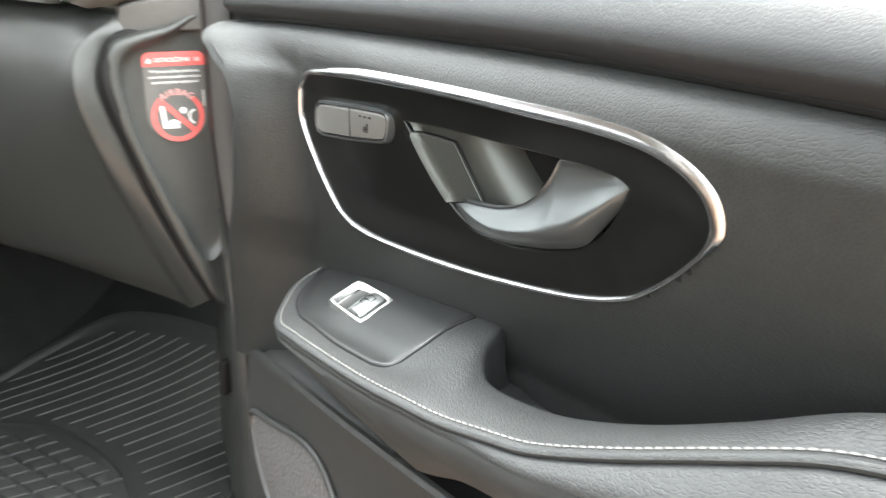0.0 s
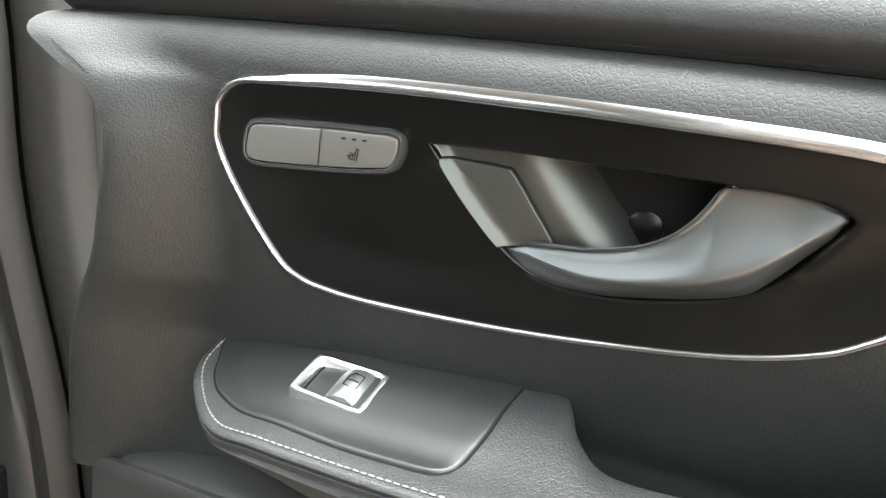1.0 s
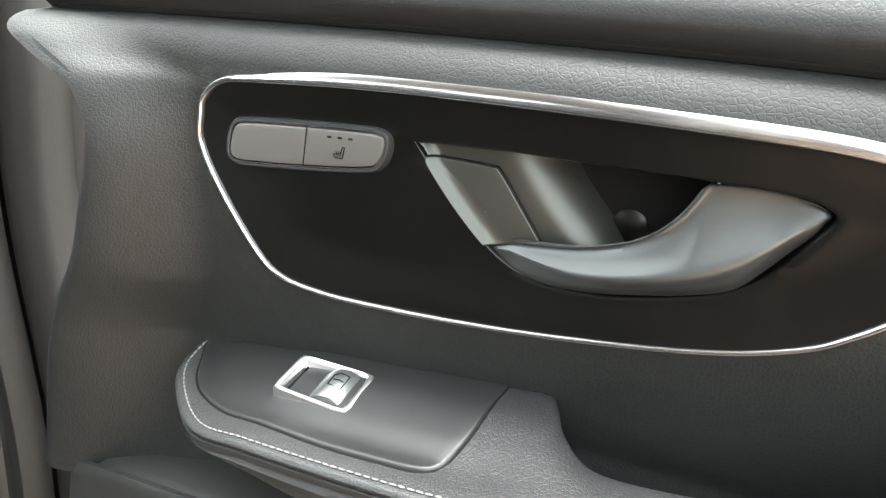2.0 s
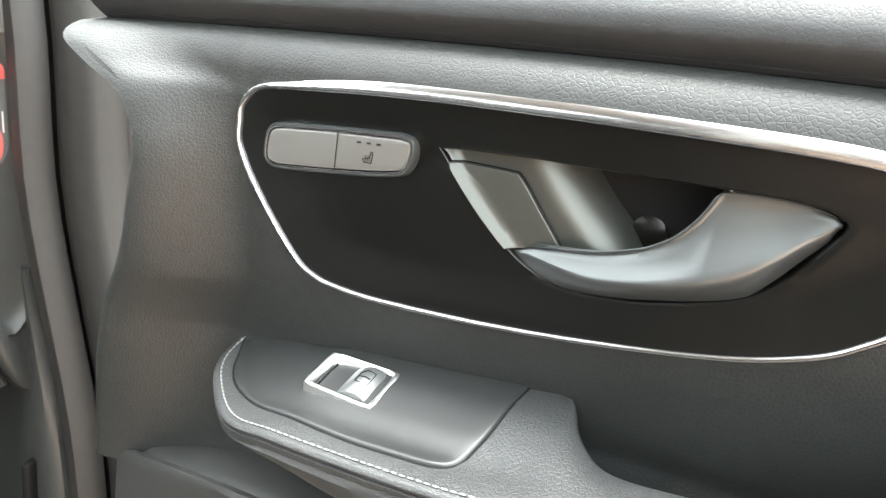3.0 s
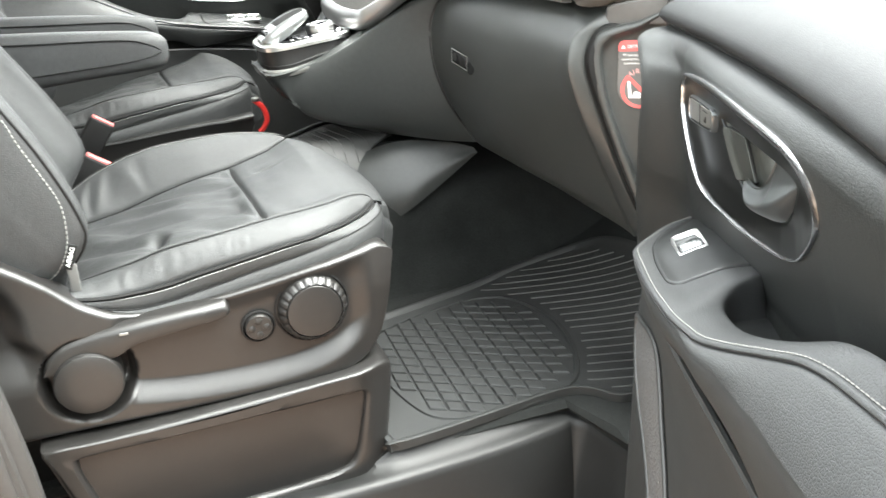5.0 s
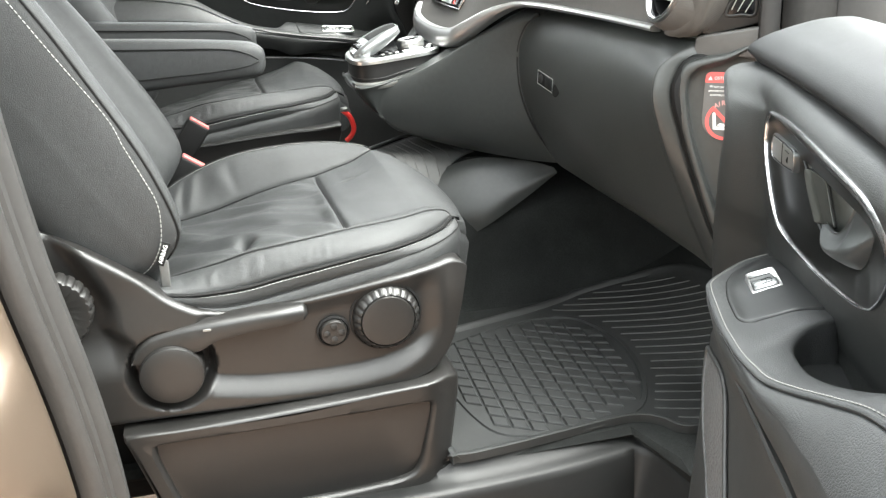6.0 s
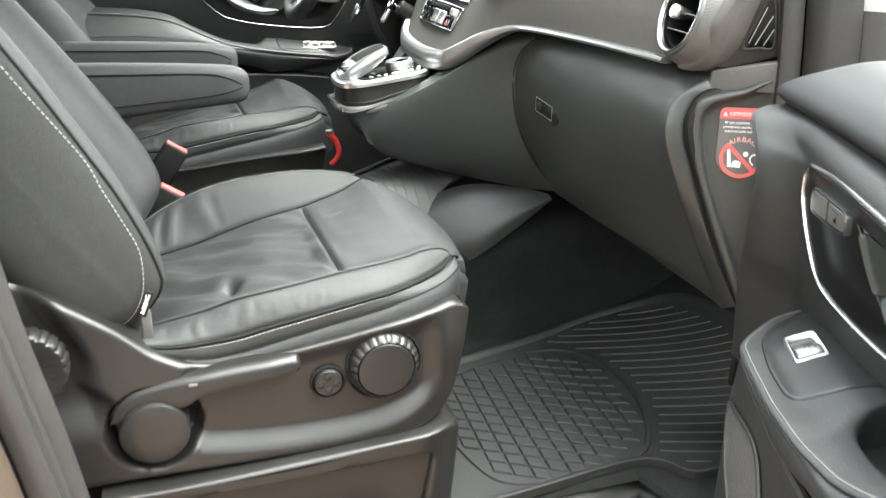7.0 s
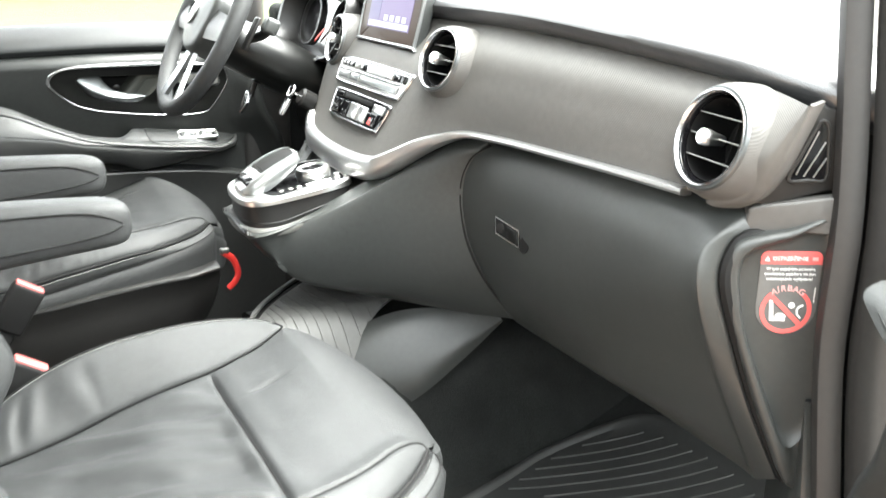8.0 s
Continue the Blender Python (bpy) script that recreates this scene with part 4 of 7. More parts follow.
    part("skirt_seam", tube([p + V(0.0006, 0.0003, 0) for p in sk[10:]], 0.0011, n=6), DARK, cush)
    part("corner_seam", tube(curve_points([n_out[-1], n_out[-1] * 0.5 + sk[-1] * 0.5 + V(0.001, 0.003, 0.001), sk[-1] + V(0, 0.001, 0)], 5), 0.0011, n=6), DARK, cush)
    low = []
    for p, r_ in zip(n_out[8:-3], rows[8:147]):
        low.append(r_[1] * 0.55 + r_[2] * 0.45 + V(0.0006, 0.0003, 0))
    part("stitching", stitch_row(low, 0.0058, 0.0007, up=V(1, 0, 0)), SEATTHREAD, cush, "pale stitching along the cushion edge")
    part("edge_seam", tube([p + V(0, 0, 0.0002) for p in f_out[4:]], 0.0013, n=6), DARK, cush)
    part("stitching", stitch_row([p + (f_in[i + 6] - p).normalized() * 0.004 + V(0, 0, 0.0022) for i, p in enumerate(f_out[6:-6])], 0.005, 0.0006), SEATTHREAD, cush, "pale stitching along the cushion edge")
    part("long_seam", tube([p - V(0, 0, 0.0008) for p in n_in], 0.0015, n=6), DARK, cush)
    part("long_seam", tube([p - V(0, 0, 0.0008) for p in f_in], 0.0013, n=6), DARK, cush)
    part("stitching", stitch_row([V(p.x - 0.009, p.y, pad_z(p.x, p.y) + (p.z - pad_z(p.x, p.y)) * 0.82 + 0.0004) for p in n_in if -0.13 < p.y < 0.19], 0.005, 0.0005), INSTITCH, cush)
    line = [V(0.185 - 0.360 * i / 60, CROSS, 0) for i in range(61)]
    part("cross_seam", tube([V(p.x, p.y, pad_z(p.x, p.y) + folds(p.x, p.y) * step(0, 0.045, (0.203 if p.x > 0 else 0.176) - abs(p.x)) + 0.009 * math.exp(-((0.203 - p.x) / 0.02) ** 2) + 0.0010) for p in line], 0.0015, n=6, up=V(0, 1, 0)), DARK, cush)

    # backrest: rounded sections up the leaning axis
    def bsec(a):
        c = V(0, -0.170 - 0.045 * (1 - step(0, 0.08, a)) - 0.50 * a - 0.12 * a * a, -0.028 + 0.90 * a)
        w = along([(0, 0.205), (0.06, 0.236), (0.25, 0.242), (0.5, 0.235), (0.65, 0.20), (0.72, 0.15), (0.76, 0.05)], a)
        f = along([(0, 0.012), (0.04, 0.038), (0.12, 0.058), (0.25, 0.060), (0.45, 0.050), (0.7, 0.03)], a)
        b = along([(0, 0.10), (0.2, 0.12), (0.6, 0.10), (0.76, 0.04)], a)
        ahead = along([(0, 1.0), (0.06, 1.0), (0.12, 1.12), (0.2, 1.3), (0.28, 1.45), (0.4, 1.75), (0.55, 2.0), (0.76, 2.0)], a)
        pts = []
        for x, d in ((-1.0, -0.3), (-0.99, 0.35), (-0.94, 0.8), (-0.86, 1.0), (-0.77, 0.92), (-0.68, 0.45), (-0.4, 0.12), (0, 0.05), (0.4, 0.12), (0.62, 0.40), (0.74, 0.80), (0.84, 0.97), (0.92, 1.0), (0.97, 0.90), (0.993, 0.55), (1.0, 0.05), (1.0, -0.3)):
            e = f * d * (1 + (ahead - 1) * step(0.45, 0.75, x) * step(0.0, 0.4, d))
            pts.append(c + V(x * w, e * 0.9, e * 0.42))
        for x, d in ((0.97, -0.7), (0.8, -1.0), (0.4, -1.1), (-0.4, -1.1), (-0.8, -1.0), (-0.97, -0.7)):
            pts.append(c + V(x * w, b * d * 0.9, b * d * 0.42))
        return curve_points([P(*p) for p in pts], 3, True)

    bmb = grid([bsec(0.76 * (i / 44)) for i in range(45)], around=True, caps=True)
    side_tree = BVHTree.FromBMesh(bmb)
    back = part("backrest", bmb, LEATHER, S, "black leather backrest with side bolsters")
    path = []
    STITCH_YZ = ((-0.43, 0.52), (-0.337, 0.38), (-0.287, 0.30), (-0.238, 0.222), (-0.222, 0.182), (-0.204, 0.140), (-0.1905, 0.104), (-0.189, 0.070), (-0.194, 0.040), (-0.209, 0.010), (-0.222, -0.002))
    for p in curve_points([V(0, *q) for q in STITCH_YZ], 6):
        hit_ = side_tree.ray_cast(V(g * 0.6, p.y, p.z), V(-g, 0, 0))[0]
        if hit_ is not None and abs(hit_.x) > 0.15:
            path.append(hit_ + V(g * 0.0006, 0, 0))
    welt = [bsec(0.03 + 0.66 * i / 60)[39] for i in range(61)]
    part("welt", tube(welt, 0.0020, n=6, up=V(1, 0, 0)), DARK, back)
    part("stitching", stitch_row(path, 0.0068, 0.0008, up=V(1, 0, 0)), SEATTHREAD, back, "grey stitching down the backrest side")
    # head restraint
    rows = []
    for i in range(13):
        s = i / 12
        c = V(0, -0.735 - 0.05 * s, 0.70 + 0.17 * s)
        w = 0.135 * (1 - abs(2 * s - 1) ** 4) ** 0.35 + 0.004
        d = 0.050 * (1 - abs(2 * s - 1) ** 4) ** 0.4 + 0.004
        rows.append([P(*(c + V(w * math.copysign(abs(math.cos(t)) ** 0.6, math.cos(t)), d * math.copysign(abs(math.sin(t)) ** 0.8, math.sin(t)), 0))) for t in [2 * math.pi * k / 28 for k in range(28)]])
    part("head_restraint", grid(rows, around=True, caps=True), LEATHER, S)
    for sx in (-0.06, 0.06):
        part("post", tube([P(sx, -0.655, 0.60), P(sx, -0.73, 0.73)], 0.006, n=8, up=V(1, 0, 0)), CHROME, S)

    # inner armrest, rising to a rounded tip
    A_TOP = [(-0.44, 0.252), (-0.25, 0.247), (-0.13, 0.242), (-0.04, 0.236), (-0.018, 0.232), (-0.006, 0.226), (0.000, 0.219), (0.002, 0.211)]
    A_BOT = [(-0.44, 0.135), (-0.25, 0.152), (-0.138, 0.163), (-0.03, 0.172), (-0.012, 0.175), (-0.004, 0.180), (0.002, 0.192)]

    def asec(y):
        t, b = along(A_TOP, y), along(A_BOT, y)
        e = max(0.0, (y + 0.045) / 0.047)
        hw = 0.029 * (0.30 + 0.70 * math.sqrt(max(0.0, 1 - min(1, e * e))))
        hh = (t - b) / 2 + 0.0006
        return [P(-0.272 + hw * math.copysign(abs(math.cos(q)) ** 0.5, math.cos(q)), y + arm_y, (t + b) / 2 + arm_z + hh * math.copysign(abs(math.sin(q)) ** 0.6, math.sin(q))) for q in [2 * math.pi * j / 40 for j in range(40)]]

    ends = [-0.44 + 0.40 * i / 30 for i in range(31)] + [-0.04 + 0.0415 * math.sin(math.pi / 2 * i / 12) for i in range(1, 13)]
    ar = part("armrest", grid([asec(y) for y in ends], around=True, caps=True), LEATHER, S, "padded black leather fold-down armrest")
    for row in (((-0.40, 0.238), (-0.228, 0.232), (-0.08, 0.228), (-0.035, 0.219), (-0.012, 0.206)), ((-0.40, 0.165), (-0.196, 0.180), (-0.086, 0.188), (-0.035, 0.195), (-0.012, 0.202))):
        for sd in (-1, 1):
            hwid = lambda y: 0.029 * (0.30 + 0.70 * math.sqrt(max(0.0, 1 - max(0.0, (y + 0.045) / 0.047) ** 2)))
            part("armrest_seam", tube(curve_points([P(-0.272 + sd * hwid(y) * 0.995, y + arm_y, z + arm_z) for y, z in row], 5), 0.0016, n=6), DARK, ar)
    # inner side panel
    rows = []
    for i in range(61):
        y = -0.42 + 0.66 * i / 60
        t = along([(-0.42, -0.080), (-0.076, -0.069), (0.046, -0.057), (0.145, -0.050), (0.24, -0.050)], y)
        b = along([(-0.42, -0.20), (0.0, -0.20), (0.15, -0.180), (0.182, -0.160), (0.207, -0.144), (0.229, -0.113), (0.24, -0.078)], y)
        x = -0.256 + 0.03 * step(0.17, 0.26, y)
        rows.append([P(x + 0.03, y, t + 0.002), P(x + 0.003, y, t + 0.001), P(x - 0.002, y, t - 0.002), P(x - 0.003, y, t - 0.006), P(x, y, t - 0.010), P(x, y, t * 0.6 + b * 0.4), P(x, y, b + 0.008), P(x + 0.004, y, b), P(x + 0.04, y, b)])
    part("inner_valance", grid(rows, caps=True), HARD, S, "plain black plastic inner side panel")
    return S, P


def seat_side(S, P):
    """Side valance with its levers and knobs, and the plinth below."""
    X0 = 0.273
    TOPL = [(-0.46, 0.105), (-0.36, 0.082), (-0.30, 0.060), (-0.264, 0.036), (-0.226, 0.006), (-0.186, -0.030), (-0.129, -0.055), (-0.05, -0.054), (0.03, -0.045), (0.113, -0.032), (0.181, -0.024), (0.215, -0.020), (0.232, -0.026), (0.240, -0.034)]
    BOT = [(-0.46, -0.208), (-0.27, -0.207), (0.0, -0.209), (0.115, -0.206), (0.16, -0.202), (0.19, -0.190), (0.215, -0.158), (0.229, -0.105), (0.236, -0.06), (0.240, -0.036)]
    LOW = [(-0.20, -0.178), (-0.153, -0.182), (-0.085, -0.193), (0.0, -0.198), (0.085, -0.194), (0.140, -0.180), (0.185, -0.155), (0.24, -0.11)]
    FOLD = [(-0.2, -0.235), (-0.093, -0.236), (-0.061, -0.254), (-0.027, -0.257), (0.02, -0.275), (0.1, -0.31)]
    DY, DZ = -0.197, -0.133

    def relief(y, z):
        x = X0 - 0.026 * step(0.12, 0.245, y) ** 1.3 - 0.008 * step(-0.09, 0.0, z)
        # shallow recess with a broad lower slope
        q = max(0.0, min(1.0, (z - along(LOW, y)) / 0.030))
        q = 0.65 * q + 0.35 * q * q * (3 - 2 * q)
        x -= 0.018 * q * step(-0.036, -0.085, z - 0.10 * max(0.0, y)) * step(-0.158, -0.140, y) * (1 - step(0.160, 0.206, y))
        x -= 0.032 * (1 - step(0.048, 0.063, math.hypot(y - DY, z - DZ)))
        x -= 0.024 * step(-0.004, 0.036, along(FOLD, z) - y) * step(-0.14, -0.07, z)
        return x

    rows = []
    for i in range(211):
        y = -0.46 + 0.700 * i / 210
        t, b = along(TOPL, y), along(BOT, y)
        row = [P(relief(y, t) - 0.05, y, t - 0.004), P(relief(y, t) - 0.012, y, t)]
        row += [P(relief(y, b + (t - b) * (1 - j / 70)) - (0.006 if j in (0, 70) else 0.002 if j in (1, 69) else 0.0005 if j in (2, 68) else 0), y, b + (t - b) * (1 - j / 70)) for j in range(71)]
        row.append(P(relief(y, b) - 0.05, y, b + 0.002))
        rows.append(row)
    val = part("side_valance", grid(rows), HARD, S, "moulded black plastic seat valance")
    face = lambda cy, cz, x0: (lambda a, b, h: P(x0 + h, cy + a, cz + b))
    # recline knob and lever
    part("recline_disc", lathe([(0.0435, -0.034), (0.0435, 0.004), (0.042, 0.0075), (0.038, 0.0092), (0.02, 0.0100), (0.0, 0.0102)], 56, face(DY, DZ, X0 + 0.003)), HARD, val, "round recliner cover")
    LT = [(-0.249, -0.112), (-0.244, -0.098), (-0.235, -0.085), (-0.220, -0.074), (-0.188, -0.066), (-0.147, -0.060), (-0.085, -0.055), (-0.02, -0.053), (-0.010, -0.0545), (-0.006, -0.060)]
    LB = [(-0.249, -0.116), (-0.240, -0.118), (-0.20, -0.110), (-0.160, -0.105), (-0.152, -0.102), (-0.146, -0.098), (-0.129, -0.090), (-0.077, -0.083), (-0.018, -0.0775), (-0.010, -0.076), (-0.006, -0.072)]
    rows = []
    for i in range(97):
        y = -0.249 + 0.243 * i / 96
        t, b = along(LT, y), along(LB, y)
        x = X0 - 0.004 + 0.008 * step(-0.22, -0.12, y) - 0.004 * step(-0.05, -0.006, y) - 0.006 * step(-0.012, -0.006, y)
        h = t - b
        rows.append([P(x - 0.026, y, t), P(x - 0.006, y, t + 0.0003), P(x, y, t - 0.0018), P(x + 0.004, y, t - 0.005), P(x + 0.0062, y, t - min(0.009, 0.4 * h)), P(x + 0.0066, y, b + min(0.008, 0.35 * h)), P(x + 0.0052, y, b + 0.003), P(x + 0.001, y, b + 0.0008), P(x - 0.006, y, b), P(x - 0.026, y, b)])
    part("recline_lever", grid(rows, caps=True), HARD, val, "long black recline lever")
    part("lever_mark", box(-0.150, -0.139, 0, 0.0016, -0.0715, -0.0680, 0.0005, lambda a, h, b: P(X0 + 0.0085 + h, a, b)), GREY, val)
    # lumbar button
    kx = X0 - 0.017
    part("lumbar_ring", lathe([(0.0245, 0.0), (0.0245, 0.003), (0.022, 0.004), (0.0205, 0.001)], 32, face(0.031, -0.108, kx)), DARK, val)
    but = part("lumbar_button", lathe([(0.020, 0.0), (0.020, 0.006), (0.018, 0.009), (0.010, 0.0095), (0.0, 0.0085)], 32, face(0.031, -0.108, kx)), HARD, val, "four-way lumbar button")
    for a in range(4):
        q = math.pi / 2 * a
        part("button_lobe", lathe([(0.0055, 0.0), (0.0052, 0.0016), (0.003, 0.0026), (0.0, 0.003)], 14, face(0.031 + 0.0105 * math.cos(q), -0.108 + 0.0105 * math.sin(q), kx + 0.0088)), HARD, but)
    # height knob with ribbed rim
    prof, n = [], 144
    cy, cz = 0.110, -0.094
    for r, h in ((0.050, -0.004), (0.050, 0.008), (0.049, 0.0105), (0.0455, 0.0155), (0.0425, 0.0185), (0.0412, 0.0188), (0.0405, 0.017), (0.0405, 0.010)):
        rib = [0.0014 if (i % 6) < 2 and 0.0 < h and r > 0.0415 else 0.0 for i in range(n)]
        prof.append([P(kx + h - rib[i], cy + (r - 0.5 * rib[i]) * math.cos(2 * math.pi * i / n), cz + (r - 0.5 * rib[i]) * math.sin(2 * math.pi * i / n)) for i in range(n)])
    knob = part("height_knob", grid(prof, around=True), HARD, val, "ribbed round height knob")
    part("knob_cap", lathe([(0.0396, 0.006), (0.0396, 0.0185), (0.0386, 0.0200), (0.036, 0.0206), (0.02, 0.0208), (0.0, 0.0208)], 56, face(cy, cz, kx)), HARD, knob, "flat round cap")
    part("knob_ring", lathe([(0.0545, -0.004), (0.0545, 0.0015), (0.0525, 0.002), (0.051, -0.003)], 44, face(cy, cz, kx)), DARK, val)
    # rear tilt wheel
    prof = [[P(X0 - 0.010 + h, -0.335 + (r - (0.002 if (i % 6) < 2 and r > 0.03 else 0)) * math.cos(2 * math.pi * i / n), -0.02 + (r - (0.002 if (i % 6) < 2 and r > 0.03 else 0)) * math.sin(2 * math.pi * i / n)) for i in range(n)] for r, h in ((0.052, 0.0), (0.052, 0.022), (0.049, 0.026), (0.036, 0.027), (0.032, 0.024), (0.0, 0.024))]
    part("backrest_wheel", grid(prof, around=True), HARD, val, "ribbed backrest adjusting wheel")
    return X0


SEAT_M = pose(0.377, 0, 1.028)
PASSENGER, SP = seat("captain_chair", "black leather passenger seat with white stitching, creased cushion", SEAT_M, False, 0.0, 0.0)
seat_side(PASSENGER, SP)
seat("captain_chair", "black leather driver seat with armrest beside the console", pose(-0.475, -0.045, 1.062), True, 0.052, -0.041)


# plinth under the passenger seat
def plinth(name, m, flip):
    g = -1 if flip else 1
    T = thing(name, "black plastic seat plinth with open storage tray", "seat base", m)
    P = lambda x, y, z: V(g * x, y, z)
    OUT = [(-0.286, -0.213), (-0.2, -0.213), (-0.05, -0.208), (0.10, -0.200), (0.185, -0.197), (0.206, -0.203), (0.211, -0.218), (0.207, -0.27), (0.196, -0.36), (0.188, -0.42), (0.0, -0.43), (-0.225, -0.43), (-0.238, -0.37), (-0.255, -0.315), (-0.280, -0.230)]
    INN = [(-0.228, -0.234), (-0.1, -0.235), (0.05, -0.233), (0.140, -0.230), (0.156, -0.234), (0.160, -0.247), (0.150, -0.300), (0.139, -0.343), (0.120, -0.361), (0.06, -0.369), (-0.04, -0.373), (-0.17, -0.373), (-0.200, -0.365), (-0.214, -0.345), (-0.228, -0.305), (-0.241, -0.258), (-0.240, -0.241)]
    o2 = [V(p.x, p.y) for p in curve_points([V(a, b, 0) for a, b in OUT], 6, True)][::-1]
    i2 = [V(p.x, p.y) for p in curve_points([V(a, b, 0) for a, b in INN], 6, True)][::-1]
    c = V(-0.03, -0.305)
    a, b = by_angle(o2, c, 180), by_angle(i2, c, 180)
    X = 0.285
    at = lambda p, h: P(X + h - 0.03 * step(0.15, 0.22, p.x), p.x, p.y)
    rows = [[at(p, h - 0.0) if not d else at(p + (c - p).normalized() * d, h) for p in a] for d, h in ((0, -0.14), (0, -0.010), (0.0015, -0.004), (0.004, -0.0012), (0.008, 0.0))]
    rows += [[at(p.lerp(q, k), 0.0) for p, q in zip(a, b)] for k in (0.2, 0.5, 0.8)]
    rows += [[at(q + (q - c).normalized() * d, h) for q in b] for d, h in ((0.007, -0.0006), (0.003, -0.003), (0.0, -0.0075), (-0.0005, -0.014), (0.003, -0.018))]
    part("plinth_frame", grid(rows, around=True), HARD, T, "moulded black plastic frame")
    deep = lambda y: -0.030 - 0.070 * step(-0.25, -0.415, y)
    drop = lambda q, s: V(c.x + (q.x - c.x) * s, c.y + (q.y - c.y) * s - 0.045 * s * step(-0.28, -0.37, q.y))
    rows = [[at(q, -0.012) for q in b]] + [[at(drop(q, 1.0), 0.4 * deep(q.y)) for q in b]] + [[at(drop(q, s), deep(drop(q, s).y)) for q in b] for s in (0.99, 0.95, 0.8, 0.6, 0.4, 0.2, 0.05)]
    part("tray", grid(rows, around=True, caps=True), HARD, T, "recessed storage tray")
    part("core", box(-0.20, X - 0.14, -0.46, 0.17, -0.42, -0.08, 0.01, P), DARK, T)
    return T


plinth("chair_plinth", pose(0.385, 0.012, 1.026), False)
plinth("chair_plinth", pose(-0.475, -0.045, 1.062), True)


# seat clip at the backrest foot and the airbag tag
def flat_text(name, text, size, mat, m, parent=None, depth=0.0003):
    cu = bpy.data.curves.new(name, "FONT")
    cu.body, cu.size, cu.extrude = text, size, depth
    cu.align_x, cu.align_y = "CENTER", "CENTER"
    tmp = bpy.data.objects.new("tmp", cu)
    me = bpy.data.meshes.new_from_object(tmp)
    bpy.data.objects.remove(tmp)
    bpy.data.curves.remove(cu)
    me.name = name
    me.materials.clear()
    me.materials.append(mat)
    ob = new(name, me)
    if parent is not None:
        ob.parent = parent
    ob.matrix_basis = m
    return ob


tag = part("airbag_tag", box(-0.017, 0.017, -0.0055, 0.0055, -0.0008, 0.0008, 0.0005), DARK, PASSENGER, "black woven airbag tag")
tag.matrix_basis = Matrix.Translation((0.2520, -0.190, 0.036)) @ Matrix.Rotation(radians(68), 4, "X") @ Matrix.Rotation(radians(90), 4, "Y") @ Matrix.Rotation(radians(90), 4, "Z")
flat_text("lettering", "AIRBAG", 0.0078, WHITE, Matrix.Translation((0, 0, 0.001)), tag)
part("seat_clip", box(0.226, 0.232, -0.199, -0.186, -0.022, 0.018, 0.002), MATGREY, PASSENGER, "pale grey seat cover clip")


def buckle(x, y, z, yaw):
    B = thing("seat_belt_buckle", "black seat belt buckle with a red release button", "seat belt buckle", pose(x, y, z, -34, 0, yaw), "seat belt buckles")
    part("housing", box(-0.013, 0.013, -0.026, 0.026, -0.085, 0.0, 0.006), DARK, B, "matt black buckle housing")
    part("release_button", box(-0.010, 0.010, -0.023, 0.023, -0.004, 0.003, 0.002), PINK, B, "bright red release button")
    part("stalk", box(-0.008, 0.008, -0.018, 0.018, -0.20, -0.08, 0.003), DARK, B)


buckle(-0.190, -0.131, 1.048, 0)
buckle(0.100, -0.147, 1.043, 0)


# ---- dashboard ----
DASH = thing("dashboard", "black and warm grey dashboard with bright trim strip", "dashboard")
CX = -0.09


def mirror(rows):
    """Adds the mirror image about the middle of the centre stack."""
    return rows + [[V(2 * CX - p.x, p.y, p.z) for p in map(Vector, r)] for r in rows[-2::-1]]


def columns(spec):
    """Rows of points from (x, ((y, z), ...))."""
    return [[V(x, y, z) for y, z in yz] for x, yz in spec]


# warm grey upper face
EDGE_OF_FACE = [V(0.660, 0.552, 1.3255), V(0.682, 0.553, 1.3395), V(0.699, 0.553, 1.366), V(0.711, 0.554, 1.396), V(0.725, 0.560, 1.445)]
FACE_END = [[p + V(-0.014, 0.035, 0) for p in EDGE_OF_FACE], [p + V(0.0, 0.002, 0) for p in EDGE_OF_FACE], [p + V(-0.003, -0.009 if i < 4 else -0.004, 0) for i, p in enumerate(EDGE_OF_FACE)], [p + V(-0.013, -0.022 if i < 4 else 0.002, 0) for i, p in enumerate(EDGE_OF_FACE)],
            [V(0.636, 0.526, 1.328), V(0.642, 0.523, 1.345), V(0.648, 0.524, 1.375), V(0.652, 0.531, 1.408), V(0.660, 0.580, 1.4495)]]
FACE = FACE_END + columns([
    (0.600, ((0.536, 1.331), (0.537, 1.355), (0.541, 1.390), (0.552, 1.425), (0.590, 1.454))),
    (0.400, ((0.500, 1.334), (0.500, 1.360), (0.506, 1.400), (0.520, 1.440), (0.560, 1.472))),
    (0.215, ((0.468, 1.331), (0.470, 1.360), (0.478, 1.400), (0.495, 1.445), (0.540, 1.482))),
    (0.140, ((0.430, 1.303), (0.442, 1.345), (0.460, 1.395), (0.485, 1.440), (0.535, 1.483))),
    (0.085, ((0.396, 1.266), (0.418, 1.315), (0.445, 1.375), (0.475, 1.430), (0.530, 1.482))),
    (0.010, ((0.382, 1.248), (0.410, 1.300), (0.440, 1.365), (0.472, 1.425), (0.525, 1.480))),
    (CX, ((0.379, 1.244), (0.408, 1.297), (0.438, 1.362), (0.470, 1.423), (0.525, 1.480)))])
VENTS = ((V(0.6304, 0.5265, 1.398), -7.5, 0.0540, -15), (V(0.142, 0.4580, 1.4295), 5.5, 0.0468, -19), (V(-0.277, 0.4570, 1.422), -3, 0.0450, -17))


